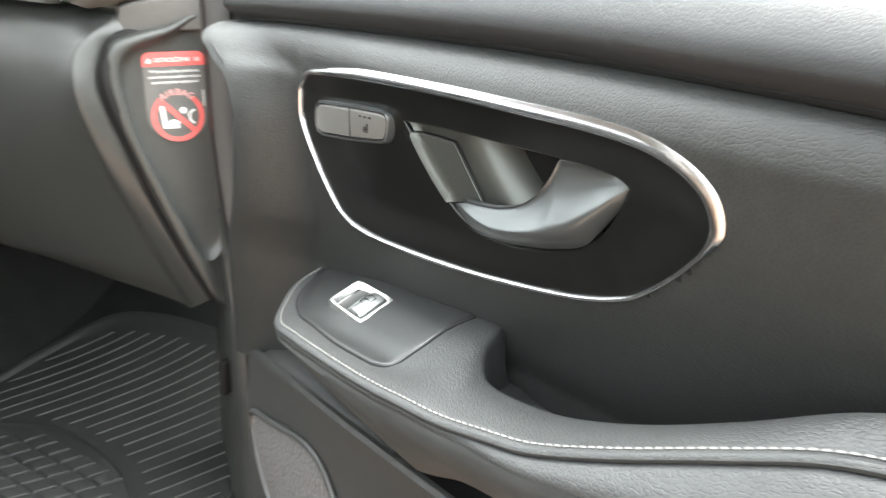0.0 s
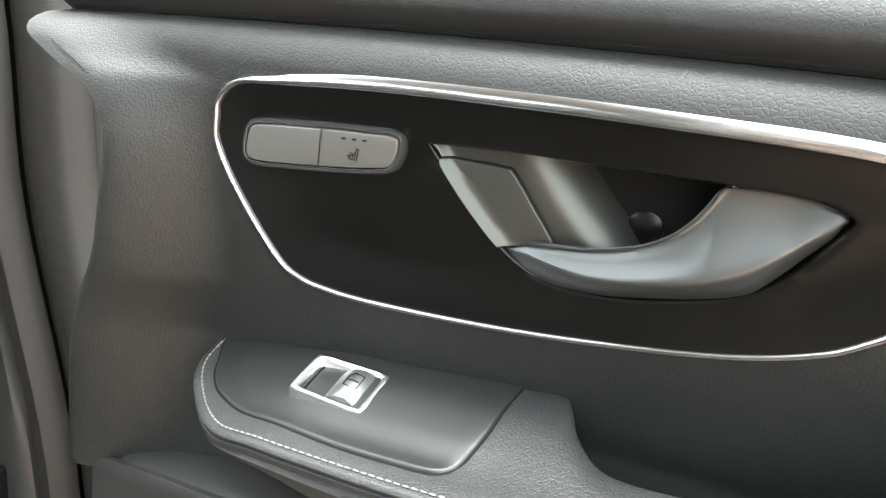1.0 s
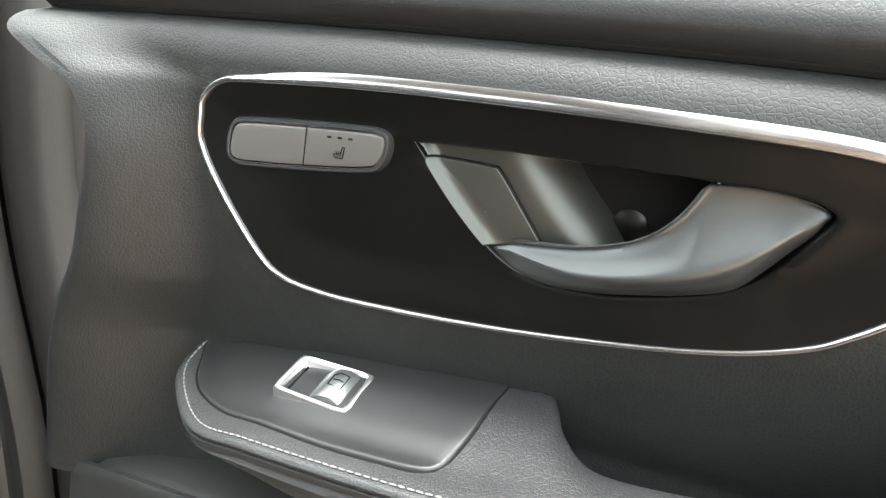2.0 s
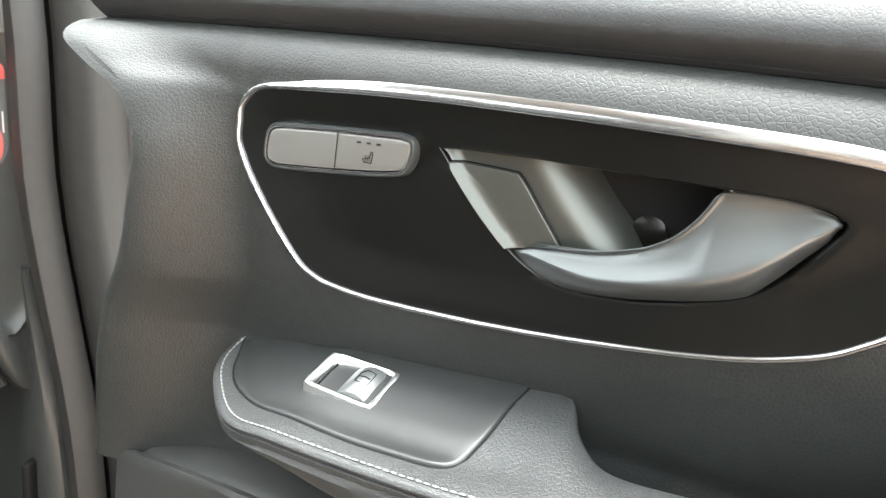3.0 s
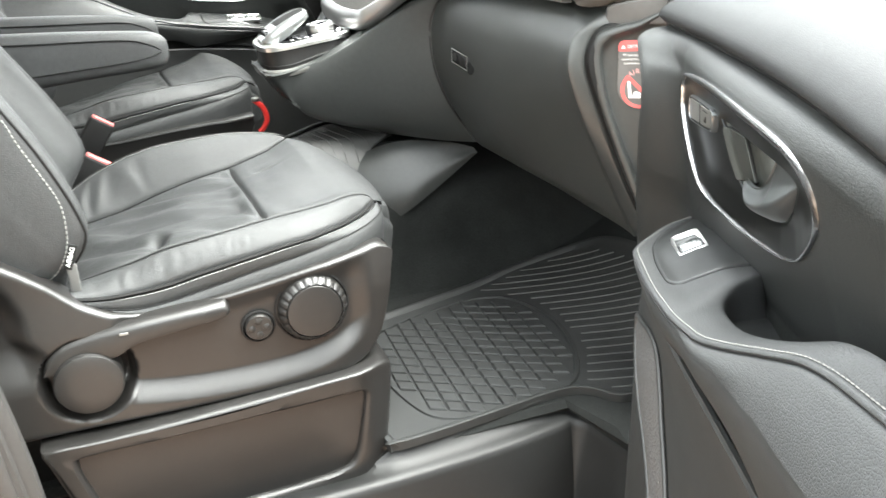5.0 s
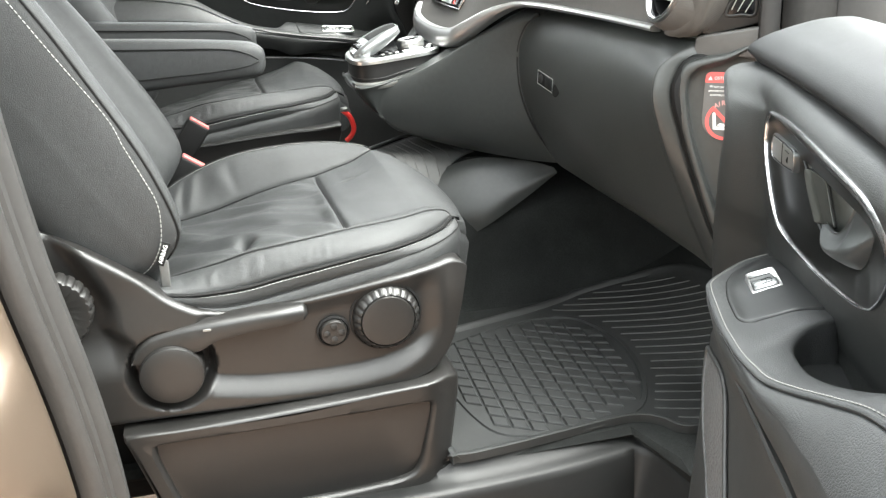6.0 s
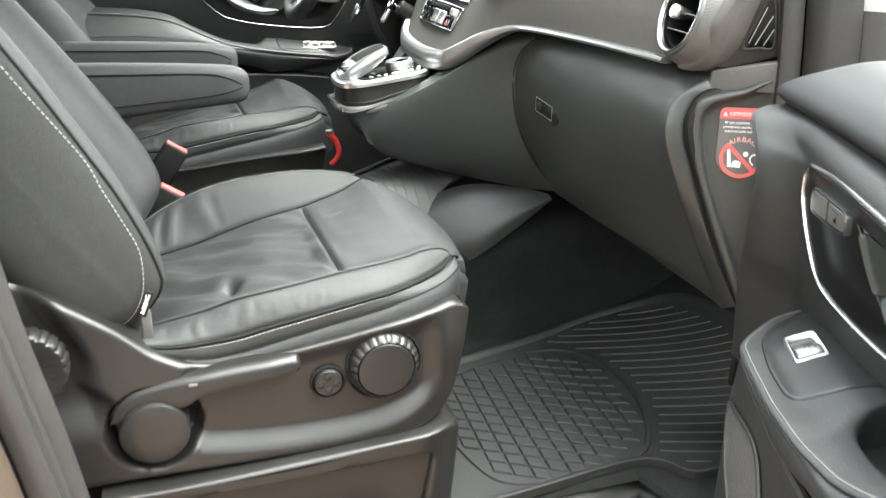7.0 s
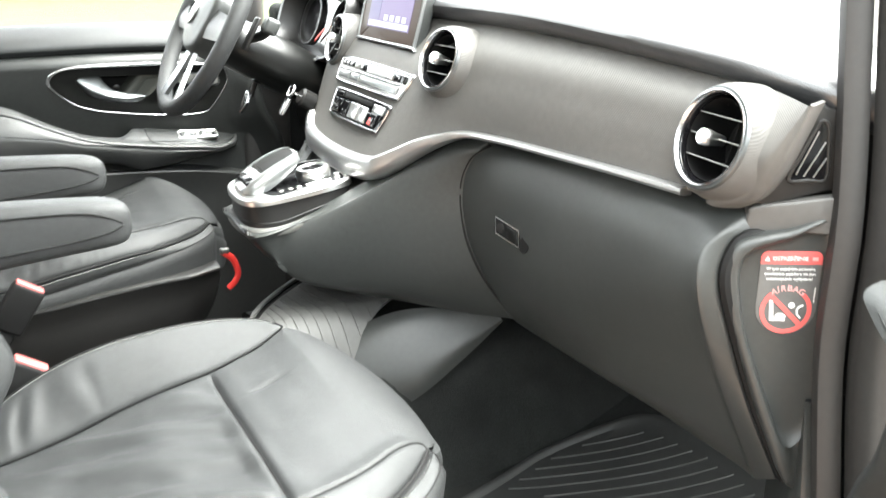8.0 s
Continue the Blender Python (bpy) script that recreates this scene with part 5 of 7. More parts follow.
def face_sheet():
    """The facing with round openings for the vents."""
    bm = grid(net(mirror(FACE), 14, 12))
    gone = [f for f in bm.faces if f.calc_center_median().x < -0.312 or any((f.calc_center_median() - c).length < r * 0.97 for c, yaw, r, tip in VENTS)]
    bmesh.ops.delete(bm, geom=gone, context="FACES")
    return thick(bm, 0.004, (0, -1, 0))


part("upper_face", face_sheet(), TAN, DASH, "warm grey ribbed dashboard facing")

# padded top towards the windscreen
TOPS = columns([
    (0.735, ((0.668, 1.405), (0.650, 1.425), (0.660, 1.450), (0.75, 1.470), (0.95, 1.475))),
    (0.690, ((0.645, 1.415), (0.618, 1.437), (0.625, 1.462), (0.75, 1.485), (0.98, 1.490))),
    (0.600, ((0.600, 1.446), (0.575, 1.458), (0.580, 1.482), (0.70, 1.500), (1.05, 1.505))),
    (0.400, ((0.570, 1.464), (0.545, 1.476), (0.550, 1.500), (0.68, 1.518), (1.10, 1.520))),
    (0.215, ((0.550, 1.474), (0.525, 1.486), (0.530, 1.510), (0.66, 1.528), (1.12, 1.530))),
    (CX, ((0.535, 1.472), (0.510, 1.484), (0.515, 1.510), (0.65, 1.530), (1.14, 1.535))),
    (-0.30, ((0.54, 1.474), (0.515, 1.486), (0.52, 1.510), (0.66, 1.528), (1.12, 1.530))),
    (-0.80, ((0.60, 1.43), (0.58, 1.45), (0.60, 1.470), (0.75, 1.480), (0.95, 1.475)))])
part("top_pad", thick(grid(net(TOPS, 8, 5)), 0.004, (0, -0.3, 1)), TOP, DASH, "grained black dashboard top")

# bright strip under the face
strip = [V(*p) for p in ((0.596, 0.5305, 1.3300), (0.5, 0.5135, 1.3325), (0.4, 0.4960, 1.3335), (0.3, 0.4795, 1.3330), (0.215, 0.4630, 1.3285), (0.175, 0.4430, 1.3160), (0.135, 0.4220, 1.2960), (0.100, 0.3990, 1.2720), (0.06, 0.3810, 1.2520), (0.0, 0.3745, 1.2430), (CX, 0.3720, 1.2400))]
strip = strip + [V(2 * CX - p.x, p.y, p.z) for p in strip[-2::-1]]


def trim_strip():
    rows = []
    for p in curve_points([q for q in strip if q.x > -0.29], 6):
        h = 0.0050 + 0.0145 * (1 - step(0.16, 0.32, abs(p.x - CX)))
        rows.append([p + V(0, a, b * h) for a, b in ((0.012, 1.0), (0.000, 1.0), (-0.005, 0.75), (-0.0065, 0.0), (-0.005, -0.75), (0.0, -1.0), (0.012, -1.0))])
    return grid(rows, around=True, caps=True)


part("trim_strip", trim_strip(), STRIP, DASH, "polished aluminium trim strip")

# lower dashboard with the glove box lid
GLOVE = columns([
    (0.000, ((0.585, 1.320), (0.552, 1.312), (0.522, 1.294), (0.515, 1.250), (0.537, 1.19), (0.568, 1.12), (0.588, 1.05), (0.602, 1.012), (0.625, 0.995))),
    (0.250, ((0.570, 1.328), (0.540, 1.321), (0.514, 1.298), (0.506, 1.250), (0.519, 1.18), (0.545, 1.11), (0.570, 1.045), (0.584, 1.010), (0.612, 0.990))),
    (0.560, ((0.550, 1.326), (0.528, 1.320), (0.508, 1.295), (0.497, 1.245), (0.502, 1.17), (0.520, 1.10), (0.550, 1.040), (0.568, 1.012), (0.605, 0.990))),
    (1.000, ((0.525, 1.316), (0.507, 1.309), (0.490, 1.285), (0.481, 1.235), (0.487, 1.16), (0.510, 1.095), (0.540, 1.040), (0.562, 1.012), (0.605, 0.990)))])
RIGHT = [(0.96, 0.665), (1.02, 0.659), (1.09, 0.651), (1.17, 0.6535), (1.235, 0.6545), (1.275, 0.6487), (1.298, 0.6522), (1.33, 0.660)]
LID_EDGE = [(0.668, 0.592, 1.322), (0.6589, 0.5632, 1.3169), (0.6522, 0.5296, 1.2981), (0.6486, 0.5104, 1.2752), (0.6546, 0.5070, 1.2341), (0.6533, 0.5320, 1.1682), (0.6511, 0.5703, 1.0924), (0.6588, 0.6051, 1.0187), (0.6649, 0.6328, 0.9629)]
LID_GAP = [(0.680, 0.600, 1.297), (0.6721, 0.5723, 1.2965), (0.6628, 0.5470, 1.2940), (0.6606, 0.5313, 1.2762), (0.6623, 0.5250, 1.2451), (0.6675, 0.5436, 1.1876), (0.6773, 0.5732, 1.1096), (0.6902, 0.5967, 1.0496), (0.6998, 0.6312, 0.9823)]
lid_edge = curve_points([V(*q) for q in LID_EDGE], 5)
lid_gap = curve_points([V(*q) for q in LID_GAP], 5)
LEFT = [(0.98, 0.238), (1.02, 0.230), (1.10, 0.206), (1.20, 0.178), (1.25, 0.172), (1.29, 0.182), (1.33, 0.222)]


def lid():
    rows = []
    for r in net(GLOVE, 10, 5):
        k = r[0].x
        row = []
        for p in r:
            xr, xl = along(RIGHT, p.z), along(LEFT, p.z)
            row.append(V(xr + (xl - xr) * k, p.y, p.z))
        rows.append(row)
    shift = [e - p for e, p in zip(lid_edge, rows[0])]
    n = len(rows) - 1
    rows = [[p + d * (1 - i / n) ** 3 for p, d in zip(r, shift)] for i, r in enumerate(rows)]
    first = [[g + V(-0.004, 0.060, 0) for g in lid_gap], [g + V(-0.002, 0.014, 0) for g in lid_gap]]
    for t, out in ((1.0, 0.0), (0.92, 0.0014), (0.7, 0.0030), (0.45, 0.0042), (0.25, 0.0042), (0.12, 0.0030), (0.04, 0.0012)):
        first.append([e.lerp(g, t) + V(0.35, -0.9, 0) * out for e, g in zip(lid_edge, lid_gap)])
    last = [[p + V(-0.0015, 0.002, 0) for p in rows[-1]], [p + V(-0.002, 0.02, 0) for p in rows[-1]]]
    return grid(first + rows + last)


glove = part("glove_box", lid(), SOFT, DASH, "closed black glove box lid")
# Dark tube stands for the shade deep in the gap beside the lid.
part("side_gap", tube([p + V(0.004, 0.011, 0) for p in lid_gap], 0.0075, n=8, up=V(0, 1, 0)), DARK, DASH)
# lock
lock_at = pose(0.308, 0.4895, 1.199, 82, 0, 12)
lk = part("glove_lock", plate([V(-0.037, 0.0115), V(0.014, 0.0115), V(0.023, -0.0115), V(-0.028, -0.0115)], 0.0015, 0.0005), DARK, glove, "black glove box lock with a bright rim")
lk.matrix_basis = lock_at @ Matrix.Rotation(radians(-11), 4, "Z")
part("lock_rim", tube([V(-0.0365, 0.011, 0.0014), V(0.0135, 0.011, 0.0014), V(0.0225, -0.011, 0.0014), V(-0.0275, -0.011, 0.0014)], 0.0010, True, 6), ALU, lk)
part("lock_cylinder", lathe([(0.0072, 0.001), (0.0072, 0.0030), (0.005, 0.0036), (0.0, 0.0032)], 20, lambda x, y, z: V(-0.021 + x, y, z)), HARD, lk)
part("lock_flap", plate([V(-0.010, 0.0090), V(0.012, 0.0090), V(0.019, -0.0090), V(-0.003, -0.0090)], 0.0030, 0.0008), SATIN, lk)
# Flat dark disc painted as the shade inside a finger hollow.
part("finger_hollow", lathe([(0.0125, 0.0002), (0.0120, 0.0012), (0.0, 0.0012)], 24, lambda x, y, z: V(0.030 + x * 0.8, -0.003 + y, z)), DARK, lk)

# centre part that runs back to the console
CENTRE = [
    [(0.222, 0.535, 1.330), (0.222, 0.507, 1.309), (0.196, 0.489, 1.285), (0.180, 0.481, 1.235), (0.188, 0.487, 1.16), (0.208, 0.512, 1.09), (0.230, 0.558, 1.020)],
    [(0.165, 0.49, 1.312), (0.165, 0.462, 1.292), (0.150, 0.440, 1.265), (0.140, 0.430, 1.215), (0.145, 0.438, 1.14), (0.155, 0.465, 1.07), (0.170, 0.520, 1.012)],
    [(0.095, 0.435, 1.264), (0.110, 0.415, 1.256), (0.098, 0.388, 1.232), (0.092, 0.372, 1.180), (0.092, 0.375, 1.11), (0.098, 0.405, 1.05), (0.105, 0.470, 1.010)],
    [(0.045, 0.39, 1.232), (0.060, 0.370, 1.214), (0.048, 0.335, 1.190), (0.042, 0.315, 1.150), (0.038, 0.315, 1.09), (0.040, 0.345, 1.04), (0.040, 0.420, 1.010)],
    [(-0.005, 0.315, 1.180), (0.015, 0.300, 1.172), (0.008, 0.265, 1.148), (0.000, 0.248, 1.112), (-0.005, 0.252, 1.08), (-0.010, 0.285, 1.045), (-0.015, 0.370, 1.015)],
    [(-0.030, 0.245, 1.158), (0.003, 0.204, 1.146), (-0.004, 0.204, 1.135), (-0.010, 0.224, 1.105), (-0.015, 0.247, 1.08), (-0.03, 0.285, 1.05), (-0.045, 0.350, 1.020)],
    [(CX, 0.225, 1.158), (CX, 0.188, 1.154), (CX, 0.191, 1.143), (CX, 0.214, 1.110), (CX, 0.240, 1.08), (CX, 0.28, 1.05), (CX, 0.345, 1.020)]]
part("centre_lower", thick(grid(net(mirror([[V(*p) for p in r] for r in CENTRE]), 6, 5)), 0.004, (0, -1, 0)), SOFT, DASH, "black lower centre dashboard")
part("lid_bead", tube(curve_points([V(0.2155, 0.5030, 1.311), V(0.188, 0.4862, 1.288), V(0.1715, 0.4780, 1.237), V(0.1800, 0.4842, 1.16), V(0.2005, 0.5085, 1.09), V(0.224, 0.5555, 1.020)], 6), 0.0026, n=8), SOFT, DASH, "raised edge of the centre panel")
# Dark tube drawn as the shaded gap between lid and centre panel.
part("lid_gap", tube(curve_points([V(0.2205, 0.5035, 1.310), V(0.193, 0.4870, 1.286), V(0.1765, 0.4790, 1.236), V(0.1850, 0.4850, 1.16), V(0.2055, 0.5095, 1.09), V(0.229, 0.5565, 1.020)], 6), 0.0022, n=6), DARK, DASH)
deck = [[(0.110, 0.415, 1.256), (0.0, 0.42, 1.250), (CX, 0.42, 1.248)], [(0.060, 0.370, 1.214), (0.0, 0.37, 1.204), (CX, 0.37, 1.202)], [(0.015, 0.300, 1.172), (-0.03, 0.30, 1.174), (CX, 0.30, 1.176)], [(0.003, 0.204, 1.146), (-0.04, 0.207, 1.150), (CX, 0.206, 1.154)], [(-0.022, 0.195, 1.149), (-0.05, 0.190, 1.151), (CX, 0.188, 1.154)]]
deck = [[V(*p) for p in r] + [V(2 * CX - p[0], p[1], p[2]) for p in r[-2::-1]] for r in deck]
part("console_deck", thick(grid(net(deck, 6, 5)), 0.004, (0, -0.3, 1)), HARD, DASH, "black plastic console deck")


# round air vents
def vent(x, y, z, yaw, r, tip):
    Vt = thing("air_vent", "round chrome-ringed air vent with black slats", "air vent", pose(x, y, z, 90 + tip, 0, yaw), "air vents")
    body = [(r * 1.26, -0.040), (r * 1.20, -0.020), (r * 1.14, -0.008), (r * 1.08, -0.002), (r * 1.04, 0.001), (r * 1.0, 0.002)]
    part("collar", lathe(body, 64), TAN, Vt, "warm grey ribbed collar")
    part("groove_ring", lathe([(r * 1.06, -0.004), (r * 1.055, 0.0015), (r * 1.03, 0.0035), (r * 0.985, 0.0040), (r * 0.97, -0.002)], 64), HANDLE, Vt, "dull grey outer ring")
    part("chrome_ring", lathe([(r * 0.985, 0.0030), (r * 0.978, 0.0052), (r * 0.95, 0.0058), (r * 0.915, 0.0040), (r * 0.895, 0.0005), (r * 0.89, -0.010)], 64), CHROME, Vt, "polished chrome ring")
    part("inner_ring", lathe([(r * 0.892, -0.001), (r * 0.87, 0.001), (r * 0.85, -0.001), (r * 0.84, -0.02)], 64), GLOSS, Vt)
    part("throat", lathe([(r * 0.83, -0.006), (r * 0.81, -0.02), (r * 0.78, -0.060), (0.0, -0.062)], 48), DARK, Vt)
    for k in (-0.42, 0.02, 0.46):
        h = 0.79 * math.sqrt(1 - k * k) * r
        sl = part("slat", box(-h, h, k * r - 0.0011, k * r + 0.0011, -0.026, -0.006, 0.0008), GLOSS, Vt)
        part("slat_edge", box(-h * 0.96, h * 0.96, k * r - 0.0009, k * r + 0.0009, -0.0065, -0.0045, 0.0005), GREY, sl)
    part("spine", box(-0.0012, 0.0012, -0.74 * r, 0.74 * r, -0.044, -0.030, 0.0005), DARK, Vt)
    part("knob", lathe([(0.0060, -0.016), (0.0072, -0.004), (0.0092, 0.004), (0.0092, 0.012), (0.0075, 0.0142), (0.005, 0.0140), (0.0, 0.0132)], 20), ALU, Vt, "silver slat knob")
    return Vt


for c, yaw, r, tip in VENTS:
    vent(c.x, c.y, c.z, yaw, r, tip)

# end panel below the grille with the warning label
e1, e2 = V(0.682, 0.571, 1.279), V(0.7175, 0.626, 1.281)
ex = (e2 - e1).normalized()
ez = V(-0.01, -0.02, 1).normalized()
END_M = Matrix.Translation(e1) @ Matrix((ex, ez, ex.cross(ez))).transposed().to_4x4()
end = thing("dash_end_panel", "black dashboard end panel beside the glove box", "dash trim", END_M)
out_l = [V(p.x, p.y) for p in curve_points([V(*p, 0) for p in ((-0.0435, -0.033), (-0.039, -0.004), (-0.030, 0.013), (-0.010, 0.020), (0.02, 0.026), (0.075, 0.033), (0.082, -0.10), (0.094, -0.26), (0.090, -0.300), (0.060, -0.298), (0.0275, -0.230), (0.003, -0.169), (-0.0255, -0.091))], 6, True)]
inn_l = [V(p.x, p.y) for p in curve_points([V(*p, 0) for p in ((-0.0253, -0.034), (-0.0238, -0.0077), (-0.0165, 0.002), (-0.0069, 0.0085), (0.0245, 0.0185), (0.069, 0.0290), (0.074, -0.10), (0.078, -0.20), (0.066, -0.235), (0.046, -0.238), (0.022, -0.184), (0.0031, -0.1375), (-0.0149, -0.0857))], 6, True)]
c0 = V(0.026, -0.09)
oa, ia = by_angle(out_l, c0, 160), by_angle(inn_l, c0, 160)
rise = lambda p, z: -0.0046 + (z + 0.0046) * (1 - step(0.050, 0.086, p.x))
rows = [[V(p.x, p.y, z) for p in oa] for z in (-0.060, -0.014)]
rows += [[V(*p.lerp(q, k), rise(p, z)) for p, q in zip(oa, ia)] for k, z in ((0.03, 0.000), (0.10, 0.0050), (0.25, 0.0082), (0.5, 0.0098), (0.8, 0.0100), (0.95, 0.0092), (1.0, 0.0080))]
rows += [[V(*(c0 + (q - c0) * k), rise(q, z)) for q in ia] for k, z in ((0.985, 0.0060), (0.955, 0.0010), (0.93, -0.0020), (0.90, -0.0040))]
rows += [[V(*(c0 + (q - c0) * k), -0.0046) for q in ia] for k in (0.86, 0.6, 0.25)]
part("end_cover", grid(rows, around=True, caps=True), SOFT, end)
upper = [V(p.x, p.y) for p in curve_points([V(*p, 0) for p in ((-0.016, 0.018), (-0.018, 0.040), (-0.012, 0.049), (0.03, 0.057), (0.078, 0.065), (0.084, 0.045), (0.082, 0.024), (0.03, 0.022))], 5, True)]
part("end_upper", plate(upper, 0.014, 0.003, lambda x, y, z: V(x, y, z - 0.022 + 0.20 * (x + 0.015))), TRIM, end, "warm grey trim piece")
eg = thing("side_defroster", "black triangular side defroster grille in the dash end", "air vent", END_M)
wing = [V(-0.010, 0.052), V(0.064, 0.067), V(0.082, 0.070), V(0.076, 0.150), V(0.056, 0.154), V(0.038, 0.158), V(0.018, 0.112)]
wing = [V(p.x, p.y) for p in curve_points([V(p.x, p.y, 0) for p in wing], 4, True)]
part("grille_frame", plate(wing, 0.014, 0.003, lambda x, y, z: V(x, y, z - 0.022)), HARD, eg)
well = [V(p.x, p.y) for p in curve_points([V(*p, 0) for p in ((0.019, 0.079), (0.040, 0.0785), (0.057, 0.080), (0.0565, 0.110), (0.053, 0.136), (0.046, 0.142), (0.041, 0.134), (0.030, 0.108))], 4, True)]
part("grille_well", plate(well, 0.006, 0.001, lambda x, y, z: V(x, y, z - 0.0125)), GLOSS, eg)
part("grille_rim", sweep([V(p.x, p.y, -0.0065) for p in well], ring_profile(0.0022, 0.0018, 8), True), HARD, eg, "grey rounded rim")
for a, b in ((V(0.026, 0.085, -0.0055), V(0.044, 0.131, -0.0055)), (V(0.034, 0.083, -0.0055), V(0.052, 0.120, -0.0055)), (V(0.044, 0.082, -0.0055), V(0.055, 0.103, -0.0055))):
    part("grille_bar", tube([a, b], 0.0008, n=6, up=V(0, 0, 1)), ALU, eg)
label = thing("airbag_warning_label", "red and grey airbag warning sticker on the dash end", "sticker", END_M @ pose(0, 0, 0.0))
lw, lh = 0.0655, 0.098
turn = lambda cx, cy, rx, ry, a0, a1, n: [V(cx + rx * math.cos(radians(a0 + (a1 - a0) * i / n)), cy + ry * math.sin(radians(a0 + (a1 - a0) * i / n))) for i in range(n + 1)]
top_edge = turn(0.008, -0.008, 0.008, 0.008, 180, 90, 5) + turn(lw - 0.008, -0.008, 0.008, 0.008, 90, 0, 5)
lab = top_edge + turn(lw / 2, -lh + 0.032, lw / 2, 0.032, 0, -180, 20)
part("film", plate(lab, 0.0006, 0.0002, lambda x, y, z: V(x, y, z - 0.0042)), LABEL, label)
band = [V(0.0, -0.015)] + top_edge + [V(lw, -0.015)]
part("red_band", plate(band, 0.0006, 0.0001, lambda x, y, z: V(x, y, z - 0.0038)), RED, label)
flat_text("heading", "OSTRZEŻENIE", 0.0060, WHITE, pose(0.0310, -0.0085, -0.0028), label)
warn = [V(0.0040, -0.0112), V(0.0098, -0.0112), V(0.0069, -0.0058)]
part("triangle", plate(warn, 0.0004, 0.0001, lambda x, y, z: V(x, y, z - 0.0032)), WHITE, label)
for i, txt in enumerate(("W tym pojeździe poduszka", "powietrzna pasażera nie jest", "automatycznie wyłączana!")):
    flat_text("small_print", txt, 0.0047, WHITE, pose(lw / 2, -0.0205 - 0.0058 * i, -0.0033), label)
part("manual_mark", box(0.0545, 0.0605, -0.0106, -0.0066, -0.0034, -0.0029, 0), PALEPINK, label)
rc = V(lw / 2, -0.0695)
part("ban_ring", grid([[V(rc.x + r * math.cos(radians(131 + 278 * i / 48)), rc.y + r * math.sin(radians(131 + 278 * i / 48)), h) for i in range(49)] for r, h in ((0.0280, -0.0038), (0.0280, -0.0030), (0.0232, -0.0030), (0.0232, -0.0038))]), RED, label)
for ch, q in zip("AIRBAG", (124, 113, 101, 86, 71, 55)):
    flat_text("airbag_letter", ch, 0.0098, PALEPINK, pose(rc.x + 0.0262 * math.cos(radians(q)), rc.y + 0.0262 * math.sin(radians(q)), -0.0033, 0, 0, 0.62 * (q - 90)), label)
part("ban_bar", box(-0.024, 0.024, -0.0026, 0.0026, -0.0036, -0.0029, 0, lambda x, y, z: V(rc.x + (x + y) * 0.7071, rc.y + (y - x) * 0.7071, z)), RED, label)
seat_icon = [V(-0.0186, 0.0105), V(-0.0170, 0.0122), V(-0.0147, 0.0110), V(-0.0122, -0.0085), V(0.0008, -0.0098), V(0.0002, -0.0132), V(-0.0164, -0.0128)]
part("seat_icon", plate([rc + p for p in seat_icon], 0.0006, 0.0001, lambda x, y, z: V(x, y, z - 0.0039)), WHITE, label)
part("cradle_icon", plate([rc + p for p in (V(-0.0105, -0.0078), V(0.0004, -0.0090), V(0.0012, -0.0066), V(-0.0022, -0.0042), V(-0.0070, -0.0035), V(-0.0098, -0.0052))], 0.0006, 0.0001, lambda x, y, z: V(x, y, z - 0.0039)), WHITE, label)
part("cushion_icon", tube([V(rc.x + x, rc.y + y, -0.0033) for x, y in ((0.0186, 0.0062), (0.0145, 0.0045), (0.0120, 0.0005), (0.0130, -0.0050), (0.0166, -0.0090))], 0.0011, n=6, up=V(0, 0, 1)), WHITE, label)
part("spot_icon", lathe([(0.0035, -0.0038), (0.0035, -0.0032), (0.0, -0.0032)], 16, lambda x, y, z: V(rc.x + 0.0060 + x, rc.y + 0.0060 + y, z)), WHITE, label)
part("side_code", box(0.0612, 0.0622, -0.060, -0.042, -0.0037, -0.0033, 0), WHITE, label)


# ---- van body and floor ----
def structure(name, bm, mat, label, category):
    return tagged(part(name, bm, mat), label, category, kind="structure")


def floor_z(y):
    return along([(-0.9, 0.678), (0.45, 0.678), (0.62, 0.688), (0.85, 0.753), (1.0, 0.87), (1.1, 1.05)], y)


rows = []
for i in range(60):
    y = -0.9 + 2.0 * i / 59
    z = floor_z(y)
    outer = 0.55 if y < 0.19 else 0.655
    rows.append([V(-0.78, y, z), V(-0.2, y, z), V(0.0, y, z), V(0.1, y, z), V(outer - 0.055, y, z), V(outer, y, z), V(outer + 0.010, y, z - 0.01)] if y < 0.545 else [V(-0.78, y, z), V(-0.2, y, z), V(0.0, y, z), V(0.1, y, z), V(0.6, y, z), V(0.76, y, z), V(0.80, y, z - 0.01)])
structure("floor", thick(grid(rows), 0.02, (0, 0, 1)), CARPET, "black carpeted cabin floor", "floor")
# tunnel under the centre of the dashboard
rows = []
for y in (0.24, 0.36, 0.48, 0.6, 0.72, 0.84, 0.96, 1.05):
    f = floor_z(y)
    rows.append([V(0.165, y, f - 0.005), V(0.152, y, f + 0.02), V(0.130, y, f + 0.10), V(0.118, y, 0.86), V(0.085, y, 0.90), V(0.0, y, 0.91), V(-0.22, y, 0.91), V(-0.30, y, 0.86), V(-0.33, y, f - 0.005)])
structure("tunnel", thick(grid(net(rows, 4, 3)), 0.008, (1, 0, 0.3)), CARPET, "carpeted footwell tunnel", "tunnel")
structure("bulkhead", box(-0.85, 0.78, 1.02, 1.08, 0.65, 1.46, 0.01), CARPET, "dark carpeted front bulkhead", "bulkhead")
